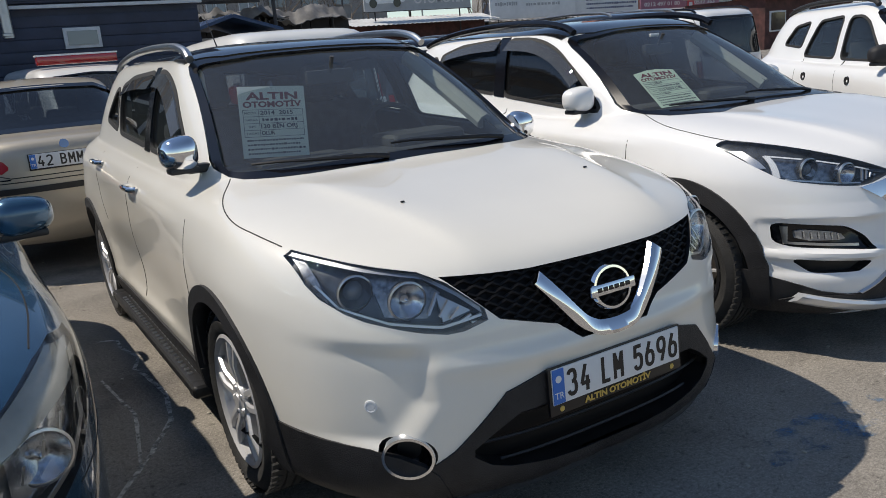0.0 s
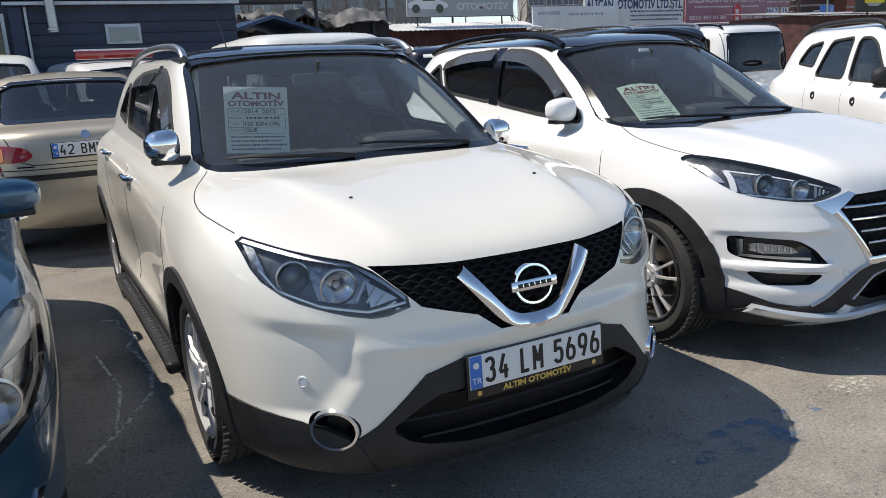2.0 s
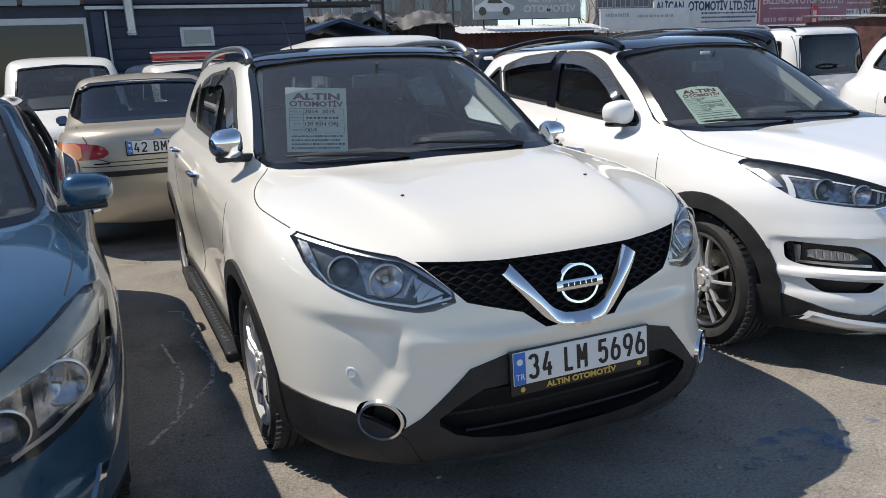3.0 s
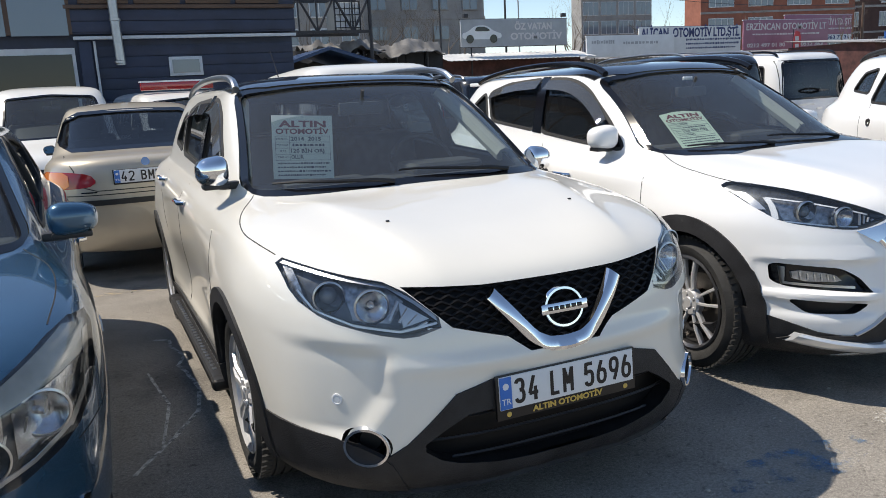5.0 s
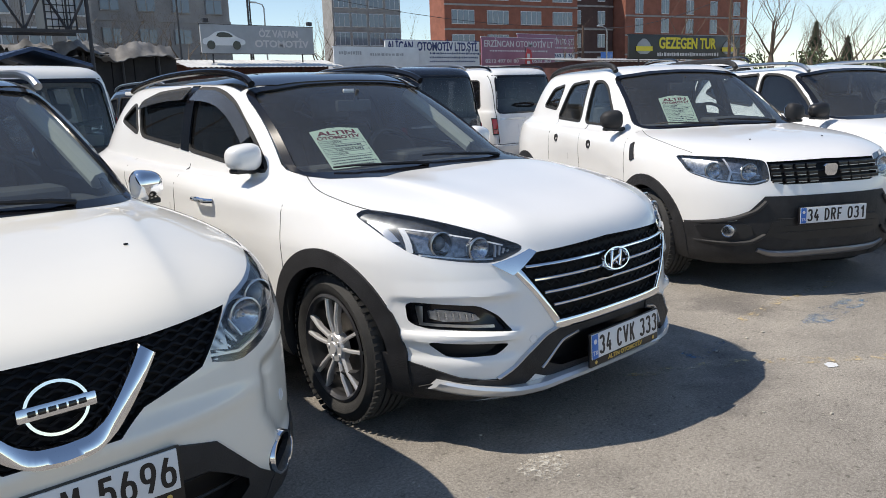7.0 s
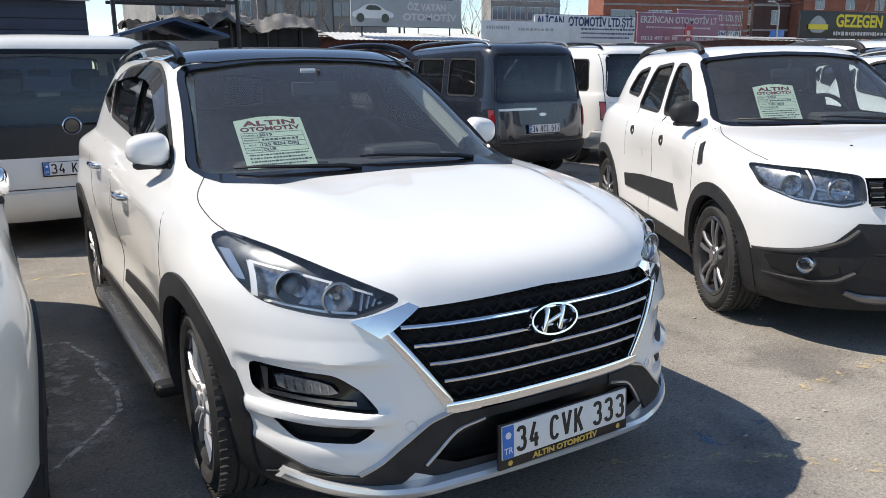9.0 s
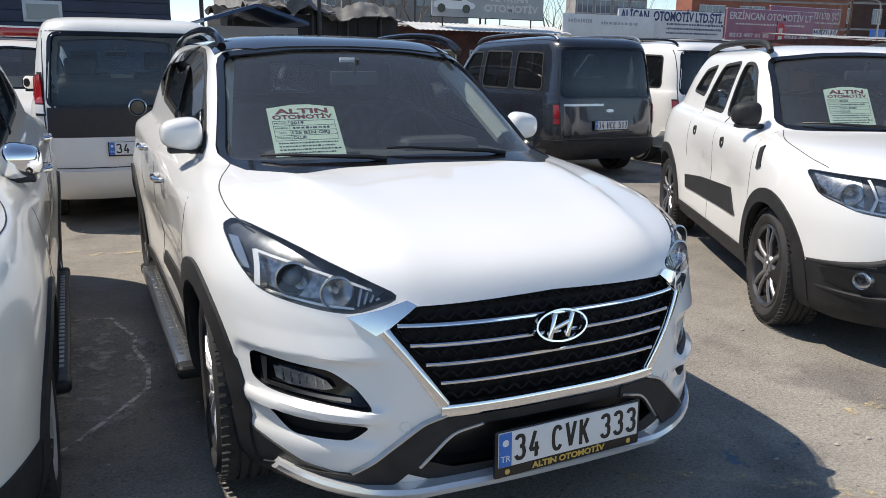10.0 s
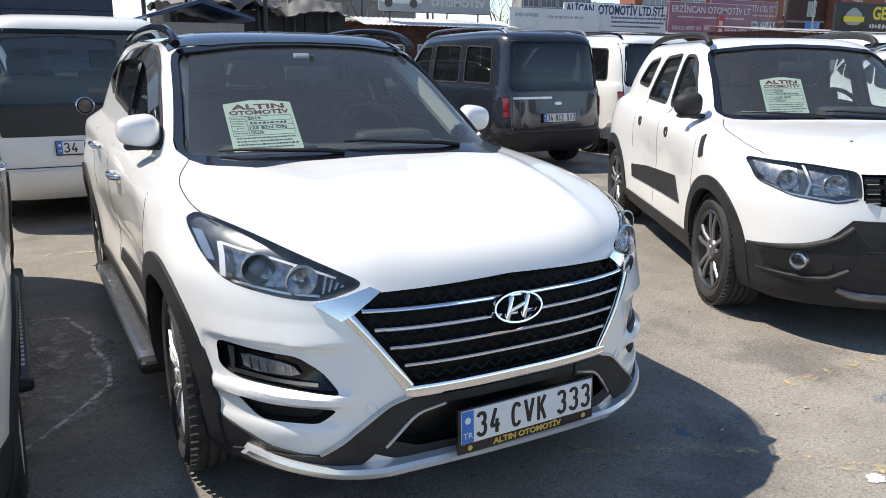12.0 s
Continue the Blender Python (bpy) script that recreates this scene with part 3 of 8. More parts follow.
def tree_of(rings, shape=None, levels=1):
    me = shaped(rings, shape, levels)
    bm = bmesh.new()
    bm.from_mesh(me)
    bpy.data.meshes.remove(me)
    t = BVHTree.FromBMesh(bm)
    bm.free()
    return t


def mirrored(poly):
    return [(-a, b) for a, b in reversed(poly)]


def pane(poly, axis, side, tree, lift, step=0.06):
    """A thin pane laid on a body, its face outwards."""
    bm = patch(poly, axis, side, tree, lift, 0.0, step)
    bm.verts.ensure_lookup_table()
    bmesh.ops.delete(bm, geom=[v for i, v in enumerate(bm.verts) if i % 2], context="VERTS")
    bm.normal_update()
    k = AX[axis][2]
    if sum(f.normal[k] * f.calc_area() for f in bm.faces) * side < 0:
        bmesh.ops.reverse_faces(bm, faces=bm.faces)
    return bm


def bow(cx, cy, rx, ry, a0, a1, n=14):
    """Points along a squarish arc."""
    out = []
    for i in range(n + 1):
        a = radians(a0 + (a1 - a0) * i / n)
        c, d = math.cos(a), math.sin(a)
        out.append((cx + rx * math.copysign(abs(c) ** 0.75, c), cy + ry * math.copysign(abs(d) ** 0.85, d)))
    return out


SIX = [bow(0.5, 0.30, 0.5, 0.30, 0, 360, 22), [(0.0, 0.30), (0.03, 0.45), (0.22, 0.72), (0.50, 1.04)]]
GLYPHS = {
    "0": [bow(0.5, 0.5, 0.5, 0.5, 0, 360, 26)],
    "1": [[(0.62, -0.07), (0.62, 1.07)], [(0.10, 0.74), (0.62, 1.0)]],
    "2": [bow(0.5, 0.72, 0.5, 0.28, 165, -30, 12) + [(0.0, 0.0)], [(-0.1, 0), (1.05, 0)]],
    "3": [bow(0.48, 0.76, 0.46, 0.24, 160, -90, 14), bow(0.5, 0.27, 0.5, 0.27, 90, -160, 14)],
    "4": [[(0.58, 1.06), (0.0, 0.27)], [(-0.05, 0.27), (1.08, 0.27)], [(0.74, 0.56), (0.74, -0.07)]],
    "5": [[(0.98, 1.0), (0.06, 1.0)], [(0.11, 1.06), (0.06, 0.50)], bow(0.5, 0.32, 0.5, 0.32, 150, -155, 16)],
    "6": SIX,
    "7": [[(-0.05, 1.0), (1.05, 1.0)], [(0.97, 1.0), (0.36, -0.07)]],
    "8": [bow(0.5, 0.77, 0.45, 0.23, 0, 360, 22), bow(0.5, 0.27, 0.5, 0.27, 0, 360, 22)],
    "9": [[(1 - a, 1 - b) for a, b in line] for line in SIX],
    "B": [[(0.06, -0.07), (0.06, 1.07)], bow(0.35, 0.77, 0.56, 0.23, 90, -90), bow(0.35, 0.27, 0.62, 0.27, 90, -90), [(0.06, 1.0), (0.4, 1.0)], [(0.06, 0.54), (0.4, 0.54)], [(0.06, 0.0), (0.4, 0.0)]],
    "C": [bow(0.52, 0.5, 0.5, 0.5, 38, 322, 22)],
    "D": [[(0.06, -0.07), (0.06, 1.07)], bow(0.25, 0.5, 0.72, 0.5, 90, -90, 18), [(0.06, 1.0), (0.3, 1.0)], [(0.06, 0.0), (0.3, 0.0)]],
    "E": [[(0.06, -0.07), (0.06, 1.07)], [(0.06, 1.0), (0.95, 1.0)], [(0.06, 0.53), (0.85, 0.53)], [(0.06, 0.0), (0.97, 0.0)]],
    "F": [[(0.06, -0.07), (0.06, 1.07)], [(0.06, 1.0), (0.97, 1.0)], [(0.06, 0.50), (0.85, 0.50)]],
    "H": [[(0.06, -0.07), (0.06, 1.07)], [(0.94, -0.07), (0.94, 1.07)], [(0.06, 0.52), (0.94, 0.52)]],
    "K": [[(0.06, -0.07), (0.06, 1.07)], [(0.96, 1.07), (0.08, 0.36)], [(0.36, 0.62), (1.0, -0.07)]],
    "L": [[(0.08, -0.07), (0.08, 1.07)], [(0.08, 0.0), (1.0, 0.0)]],
    "M": [[(0.0, -0.07), (0.0, 1.07)], [(1.0, -0.07), (1.0, 1.07)], [(0.0, 1.04), (0.5, 0.30)], [(1.0, 1.04), (0.5, 0.30)]],
    "R": [[(0.06, -0.07), (0.06, 1.07)], bow(0.38, 0.75, 0.56, 0.25, 90, -90), [(0.06, 1.0), (0.42, 1.0)], [(0.06, 0.5), (0.45, 0.5)], [(0.5, 0.5), (0.98, -0.07)]],
    "V": [[(-0.04, 1.07), (0.5, 0.0)], [(1.04, 1.07), (0.5, 0.0)]],
}


def plate_letters(text, x0, x1, height, parent, at, stroke=0.0118, depth=0.0012):
    """Square-cut plate lettering from x0 to x1, upright, its face towards -y, a part for each character."""
    units = [0.62 if c == " " else 1.0 for c in text]
    step = (x1 - x0) / (sum(units) - 0.18)
    x = x0
    for c, u in zip(text, units):
        if c in GLYPHS:
            w = step * 0.80
            bm = bmesh.new()
            for n, line in enumerate(GLYPHS[c]):
                pts = [(x + stroke / 2 + a * (w - stroke), -height / 2 + stroke / 2 + b * (height - stroke)) for a, b in line]
                joined(bm, prism(strip(pts, stroke), -depth - 0.00015 * n, axis="y"))
            part("plate_character", shifted(bm, at), PLATEK, parent, smooth=0)
        x += step * u


def number_plate(car, text, m, strip_text="", band="TR"):
    """A framed number plate, face towards -y, as a part of its car."""
    holder = part("number_plate", box((0.535, 0.012, 0.112 + (0.034 if strip_text else 0.012)), (0, 0.004, -0.011 if strip_text else 0), 0.004), PLATEK, car, "white number plate in a black holder", m=m)
    part("plate_face", box((0.515, 0.006, 0.108), (0, -0.003, 0.004), 0.003), PLATEW, holder)
    part("blue_band", box((0.042, 0.004, 0.104), (-0.235, -0.0056, 0.004), 0.001), PLATEB, holder)
    plate_letters(text, -0.205, min(0.25, -0.205 + 0.052 * len(text)), 0.083, holder, (0, -0.006, 0.004))
    part("country_letters", shifted(words(band, 0.028, 0.0005), (-0.235, -0.008, -0.024)), PLATEW, holder, smooth=0)
    part("crest", shifted(lathe([(-0.0006, 0.0001), (-0.0006, 0.011), (0.0006, 0.011)], "y", 12), (-0.235, -0.0078, 0.026)), PLATEW, holder)
    if strip_text:
        part("dealer_name", shifted(words(strip_text, 0.026, 0.0006, 0.27, 0.001), (-0.005, -0.004, -0.067)), GOLD, holder, smooth=0)
        for sx in (-0.225, 0.225):
            part("dealer_mark", shifted(lathe([(-0.001, 0.0001), (-0.001, 0.006), (0.001, 0.009)], "y", 10), (sx, -0.004, -0.067)), GOLD, holder)
    return holder


def shifted(bm, at, zs=1.0):
    if zs != 1.0:
        bmesh.ops.scale(bm, vec=(1, 1, zs), verts=bm.verts)
    bmesh.ops.translate(bm, vec=at, verts=bm.verts)
    return bm


def turned(bm, m):
    bmesh.ops.transform(bm, matrix=m, verts=bm.verts)
    return bm


def door_mirror(car, side, at, shell_mat, base_mat, size=(0.20, 0.13, 0.15), label=""):
    """An outside mirror: a rounded shell tapering outwards, its glass and its foot."""
    bm = bmesh.new()
    bmesh.ops.create_uvsphere(bm, u_segments=24, v_segments=16, radius=0.5)
    for v in bm.verts:
        x, y, z = v.co
        f = lambda q: math.copysign(abs(2 * q) ** 0.70, q) / 2
        x, z = f(x), f(z)
        y = f(y)
        t = x * side + 0.5
        z *= 1.0 - 0.28 * t * (1 if z > 0 else 0.6)
        if y > 0:
            y *= 0.45
        y += 0.16 * t
        v.co = (x * size[0], y * size[1], z * size[2])
    shellp = part("mirror", shifted(bm, at), shell_mat, car, label, smooth=60)
    g = prism(rounded([(-0.42 * size[0], -0.36 * size[2]), (0.42 * size[0], -0.36 * size[2]), (0.42 * size[0], 0.36 * size[2]), (-0.42 * size[0], 0.36 * size[2])]), 0.006, axis="y")
    part("mirror_glass", shifted(g, (at[0], at[1] + size[1] * 0.27, at[2])), CHROME, shellp)
    part("mirror_foot", box((0.10, 0.06, 0.035), (at[0] - side * 0.07, at[1] + 0.02, at[2] - size[2] * 0.46), 0.012), base_mat, shellp)
    part("mirror_skirt", box((size[0] * 0.8, size[1] * 0.55, 0.025), (at[0] - side * 0.01, at[1] + 0.01, at[2] - size[2] * 0.45), 0.01), base_mat, shellp)
    return shellp


def door_handle(car, side, tree, y, z, material):
    hit, no, _, _ = tree.ray_cast(Vector((side * 3, y, z)), Vector((-side, 0, 0)))
    h = tube([hit + Vector((side * 0.004, -0.10, 0.0)), hit + Vector((side * 0.034, -0.075, 0.002)), hit + Vector((side * 0.038, 0, 0.004)), hit + Vector((side * 0.034, 0.075, 0.002)), hit + Vector((side * 0.004, 0.10, 0))], [0.012, 0.014, 0.015, 0.014, 0.012], sides=10)
    ob = part("door_handle", h, material, car)
    return ob


def wiper(car, a, b, tree):
    pts = []
    for i in range(7):
        u = i / 6
        x, z = a[0] + (b[0] - a[0]) * u, a[1] + (b[1] - a[1]) * u
        hit, no, _, _ = tree.ray_cast(Vector((x, -5, z)), Vector((0, 1, 0)))
        pts.append(hit + no * (0.022 if 0 < i < 6 else 0.012))
    part("wiper", tube(pts, [0.011, 0.010, 0.009, 0.008, 0.007, 0.006, 0.005], sides=6), DARKPL, car)


def seats(car, y0, floor=0.42, back=1.15, trim=SEATM, rear=True):
    """Front seats with headrests, a rear bench, the dashboard and the steering wheel."""
    for sx in (-0.36, 0.36):
        s = part("front_seat", box((0.50, 0.52, 0.20), (sx, y0 + 0.15, floor + 0.20), 0.07, seg=3), trim, car)
        bk = box((0.50, 0.17, 0.66), (0, 0, 0.33), 0.07, seg=3)
        bmesh.ops.transform(bk, matrix=Matrix.Translation((sx, y0 + 0.36, floor + 0.22)) @ Matrix.Rotation(radians(-16), 4, "X"), verts=bk.verts)
        part("seat_back", bk, trim, s)
        hr = box((0.27, 0.10, 0.19), (0, 0, 0), 0.045, seg=3)
        part("headrest", shifted(turned(hr, Matrix.Rotation(radians(-12), 4, "X")), (sx, y0 + 0.60, floor + 0.98)), trim, s)
    if rear:
        s = part("rear_bench", box((1.26, 0.5, 0.22), (0, y0 + 1.05, floor + 0.22), 0.07, seg=3), trim, car)
        bk = turned(box((1.26, 0.18, 0.60), (0, 0, 0.30), 0.07, seg=3), Matrix.Translation((0, y0 + 1.3, floor + 0.24)) @ Matrix.Rotation(radians(-18), 4, "X"))
        part("bench_back", bk, trim, s)
        for sx in (-0.42, 0.42):
            part("headrest", shifted(box((0.27, 0.09, 0.16), (0, 0, 0), 0.04, seg=3), (sx, y0 + 1.52, floor + 0.93)), trim, s)


def dashboard(car, yw, z, w=0.70, wheel_y=None):
    d = part("dashboard", box((2 * w, 0.50, 0.22), (0, yw + 0.38, z - 0.13), 0.07, seg=3), CABIN, car)
    part("instrument_hood", box((0.40, 0.26, 0.09), (0.36, yw + 0.48, z - 0.01), 0.04, seg=3), CABIN, d)
    part("dash_top_mat", box((0.42, 0.22, 0.03), (-0.3, yw + 0.38, z - 0.015), 0.012), CABIN, d)
    ring = bmesh.new()
    pts = [Vector((0.185 * math.cos(2 * math.pi * i / 28), 0, 0.185 * math.sin(2 * math.pi * i / 28))) for i in range(28)]
    tube(pts, 0.015, True, 8, ring)
    joined(ring, box((0.34, 0.03, 0.05), (0, 0.01, 0), 0.012))
    joined(ring, box((0.13, 0.05, 0.11), (0, 0.0, -0.005), 0.025))
    joined(ring, box((0.05, 0.03, 0.16), (0, 0.01, -0.09), 0.012))
    turned(ring, Matrix.Translation((0.36, yw + 0.70, z - 0.02)) @ Matrix.Rotation(radians(-24), 4, "X"))
    part("steering_wheel", ring, CABIN, car)


def inner_mirror(car, y, z):
    p = part("inner_mirror", box((0.24, 0.035, 0.065), (0, y, z), 0.012), CABIN, car)
    part("mirror_stem", tube([(0, y - 0.01, z + 0.02), (0, y - 0.05, z + 0.09)], 0.01), CABIN, p)


def card_pose(top, bottom, along):
    """A card's pose from the middles of its upper and lower edge and the way its writing runs."""
    top, bottom, x = Vector(top), Vector(bottom), Vector(along).normalized()
    z = (top - bottom).normalized()
    y = z.cross(x).normalized()
    x = y.cross(z)
    m = Matrix((x, y, z)).transposed().to_4x4()
    m.translation = (top + bottom) / 2
    return m, (top - bottom).length


def side_band(line, widths, side, tree, lift, thick=0.004):
    """A smooth band along a line on a car's side."""
    fine, ws = [], []
    for i in range(len(line) - 1):
        for k in range(6):
            u = k / 6
            fine.append((line[i][0] * (1 - u) + line[i + 1][0] * u, line[i][1] * (1 - u) + line[i + 1][1] * u))
            ws.append(widths[i] * (1 - u) + widths[i + 1] * u)
    fine.append(line[-1]), ws.append(widths[-1])
    for _ in range(3):
        fine = [fine[0]] + [((a[0] + 2 * b[0] + c[0]) / 4, (a[1] + 2 * b[1] + c[1]) / 4) for a, b, c in zip(fine, fine[1:], fine[2:])] + [fine[-1]]
    bm = bmesh.new()
    rows = []
    for q, (y, z) in enumerate(fine):
        a, b = Vector(fine[max(q - 1, 0)]), Vector(fine[min(q + 1, len(fine) - 1)])
        d = (b - a).normalized()
        s = Vector((-d.y, d.x)) * ws[q] / 2
        row = []
        for f, up in ((1, 0.3), (-1, 1.0), (-1, 0.8), (1, 0.0)):
            hit, no, _, _ = tree.ray_cast(Vector((side * 3, y + s.x * f, z + s.y * f)), Vector((-side, 0, 0)))
            if hit is None:
                hit, no, _, _ = tree.find_nearest(Vector((side * 0.6, y + s.x * f, z + s.y * f)))
            row.append(bm.verts.new(hit + Vector((side, 0, 0)) * lift * up))
        rows.append(row)
    for a, b in zip(rows, rows[1:]):
        for k in range(4):
            bm.faces.new((a[k], a[(k + 1) % 4], b[(k + 1) % 4], b[k]))
    bm.faces.new(rows[0])
    bm.faces.new(rows[-1][::-1])
    bmesh.ops.recalc_face_normals(bm, faces=bm.faces)
    return bm


def roof_rail(car, side, pts, material, r=0.016):
    line = [Vector((side * a, b, c)) for a, b, c in pts]
    fine = []
    for i in range(len(line) - 1):
        for k in range(4):
            fine.append(line[i].lerp(line[i + 1], k / 4))
    fine.append(line[-1])
    for _ in range(3):
        fine = [fine[0]] + [(a + 2 * b + c) / 4 for a, b, c in zip(fine, fine[1:], fine[2:])] + [fine[-1]]
    bm = tube(fine, r, sides=10)
    part("roof_rail", bm, material, car)


def price_card(m, lines, paper, w=0.21, h=0.275, label="white price card with maroon heading and handwritten lines behind the windscreen", notch=False):
    """A dealer's card hung behind the glass, face towards -y."""
    card = tagged(new("price_card", mesh_of(prism([(-w / 2, -h / 2), (w / 2, -h / 2), (w / 2, h / 2 - 0.02 * notch), (w * 0.12, h / 2), (-w * 0.12, h / 2), (-w / 2, h / 2 - 0.02 * notch)], 0.0015, axis="y"), "price_card", paper)), label, "price card", group="price cards")
    card.matrix_basis = m
    part("heading", shifted(words("ALTIN", 0.042, 0.0003, w * 0.78, 0.0015), (0, -0.001, h * 0.36)), REDINK, card, smooth=0)
    part("heading", shifted(words("OTOMOT\u0130V", 0.034, 0.0003, w * 0.88, 0.0012), (0, -0.001, h * 0.245)), REDINK, card, smooth=0)
    grid = bmesh.new()
    for i in range(5):
        box((w * 0.9, 0.0006, 0.0016), (0, -0.0006, h * (0.175 - 0.095 * i)), bm=grid)
    for x in (-w * 0.45, -w * 0.22, w * 0.45):
        box((0.0016, 0.0006, h * 0.38), (x, -0.0006, h * -0.015), bm=grid)
    part("table_lines", grid, INK, card, smooth=0)
    heads = ("MODEL", "MARKA", "KM", "TAKAS")
    for i, (a, b) in enumerate(zip(heads, lines)):
        z = h * (0.128 - 0.095 * i)
        part("row_title", shifted(words(a, 0.014, 0.0002, w * 0.19 * min(1, len(a) / 4)), (-w * 0.335, -0.001, z)), INK, card, smooth=0)
        if b:
            part("row_entry", shifted(words(b, 0.024, 0.0002, min(w * 0.62, 0.0145 * len(b)), 0.0006), (-w * 0.2 + min(w * 0.62, 0.0145 * len(b)) / 2, -0.001, z)), INK, card, smooth=0)
        else:
            part("row_entry", scribble(w * 0.5, 0.013, 7, (-w * 0.18, -0.001, z), i), INK, card, smooth=0)
    for i in range(4):
        part("small_print", scribble(w * (0.84 - 0.05 * (i % 2)), 0.009, 16, (-w * 0.43, -0.001, h * (-0.255 - 0.062 * i)), 9 + i), INK, card, smooth=0)
    part("hanger", tube([(0, 0, h / 2 - 0.01), (0.004, 0.002, h / 2 + 0.012), (-0.003, 0.004, h / 2 + 0.02)], 0.006, sides=6), LENS, card)
    return card


def scribble(width, height, count, at, seed):
    """A row of plain bars for writing too small to read."""
    rng = random.Random(seed)
    bm = bmesh.new()
    x = 0.0
    while x < width:
        k = width / count * rng.uniform(0.5, 1.2)
        box((k * 0.7, 0.0005, height * rng.uniform(0.55, 1.0)), (at[0] + x + k / 2, at[1], at[2]), bm=bm)
        x += k
    return bm


def lamp_unit(car, poly, side, tree, depth=0.07, bowls=(), bars=(), name="headlamp", lens=None, axis="y", panels=(), lens_lift=0.004):
    """A recessed lamp: dark housing pan, reflector bowls, light bars and a clear lens. poly is for the car's right (-x) side."""
    p = poly if side < 0 else mirrored(poly)
    pan = patch(p, axis, -1, tree, -depth * 0.93, 0.01, 0.03, straight=True)
    lamp = part(name, pan, LAMPBOX, car, "clear headlamp with dark housing", smooth=50)
    for (x, z, r, d, kind) in bowls:
        x = x if side < 0 else -x
        hit, no, _, _ = tree.ray_cast(Vector((x, -5, z)), Vector((0, 1, 0)))
        base = hit + Vector((0, d, 0)) - no * 0.014
        aim = Vector((x * 0.25, -1, -0.05)).normalized()
        rot = Vector((0, 0, 1)).rotation_difference(aim).to_matrix().to_4x4()
        bowl = lathe([(0.0, r * 0.25), (0.012, r * 0.62), (0.030, r * 0.92), (0.036, r), (0.032, r * 1.06), (0.0, r * 0.95)], "z", 24)
        part("reflector_bowl", turned(bowl, Matrix.Translation(base) @ rot), REFLECT if kind == "r" else LAMPBOX, lamp)
        ball = lathe([(0.010, r * 0.66), (0.022, r * 0.60), (0.032, r * 0.42), (0.037, r * 0.2), (0.038, 0.0001)], "z", 24)
        part("projector" if kind == "p" else "bulb", turned(ball, Matrix.Translation(base) @ rot @ Matrix.Diagonal((1, 1, 1, 1) if kind == "p" else (0.35, 0.35, 0.8, 1))), BALL if kind == "p" else REFLECT, lamp)
        rim = lathe([(0.030, r * 1.0), (0.038, r * 1.04), (0.036, r * 1.14), (0.026, r * 1.12)], "z", 28)
        part("lamp_ring", turned(rim, Matrix.Translation(base) @ rot), SATIN, lamp)
    for line, width, material in bars:
        q = strip(line if side < 0 else [(-a, b) for a, b in line], width)
        part("light_bar", patch(q, axis, -1, tree, -depth * 0.25, 0.008, 0.03, straight=True), material, lamp)
    for q, material, f in panels:
        part("reflector_panel", patch(q if side < 0 else mirrored(q), axis, -1, tree, -depth * f, 0.006, 0.03, straight=True), material, lamp)
    part("lens", pane(p, axis, -1, tree, lens_lift, 0.03), lens or LENS, lamp)
    return lamp


def side_parts(car, tree, windows, glass, seams, sides=(-1, 1), gasket=0.022):
    for side in sides:
        for w in windows:
            part("side_window", pane(w, "x", side, tree, -0.012), glass, car)
            edge = [(a, b) for a, b in w]
            band = ring_band(edge, gasket)
            part("window_seal", quads_on(band, "x", side, tree, 0.003), SEAL_GAP, car)
        # Raised dark strips put the shade of open shut lines into colour.
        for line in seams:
            part("panel_gap_shade", patch(strip(line, 0.004), "x", side, tree, 0.0012, 0.006, 0.04), SEAL_GAP, car)


def ring_band(poly, width):
    """Outline pairs (outer, inner) round a closed flat outline."""
    n = len(poly)
    area = sum(a[0] * b[1] - b[0] * a[1] for a, b in zip(poly, poly[1:] + poly[:1]))
    s = 1 if area > 0 else -1
    out = []
    for i in range(n):
        a, p, b = Vector(poly[i - 1]), Vector(poly[i]), Vector(poly[(i + 1) % n])
        d1, d2 = (p - a).normalized(), (b - p).normalized()
        nn = Vector((d1.y + d2.y, -d1.x - d2.x))
        nn = nn.normalized() * s if nn.length > 1e-6 else Vector((0, 0))
        out.append((tuple(p + nn * width * 0.6), tuple(p - nn * width * 0.4)))
    return out


def quads_on(band, axis, side, tree, lift, thick=0.012):
    """A closed raised band laid on a body."""
    i, j, k = AX[axis]
    way = Vector((0, 0, 0))
    way[k] = -side
    bm = bmesh.new()
    rows = []
    close = []
    for p, q in zip(band, band[1:] + band[:1]):
        n = max(1, int((Vector(q[0]) - Vector(p[0])).length / 0.035))
        for t in range(n):
            close.append(tuple(tuple(Vector(p[e]).lerp(Vector(q[e]), t / n)) for e in (0, 1)))
    for pair in close:
        row = []
        for depth in (lift, lift - thick):
            for a, b in pair if depth == lift else pair[::-1]:
                o = Vector([a if n == i else b if n == j else 9 * side for n in range(3)])
                hit, no, _, _ = tree.ray_cast(o, way)
                if hit is None:
                    o[k] = 0.5 * side
                    hit, no, _, _ = tree.find_nearest(o)
                if no.dot(way) > 0:
                    no = -no
                row.append(bm.verts.new(hit + no * depth))
        rows.append(row)
    n = len(rows)
    for q in range(n):
        a, b = rows[q], rows[(q + 1) % n]
        for s in range(4):
            bm.faces.new((a[s], a[(s + 1) % 4], b[(s + 1) % 4], b[s]))
    bmesh.ops.recalc_face_normals(bm, faces=bm.faces)
    return bm


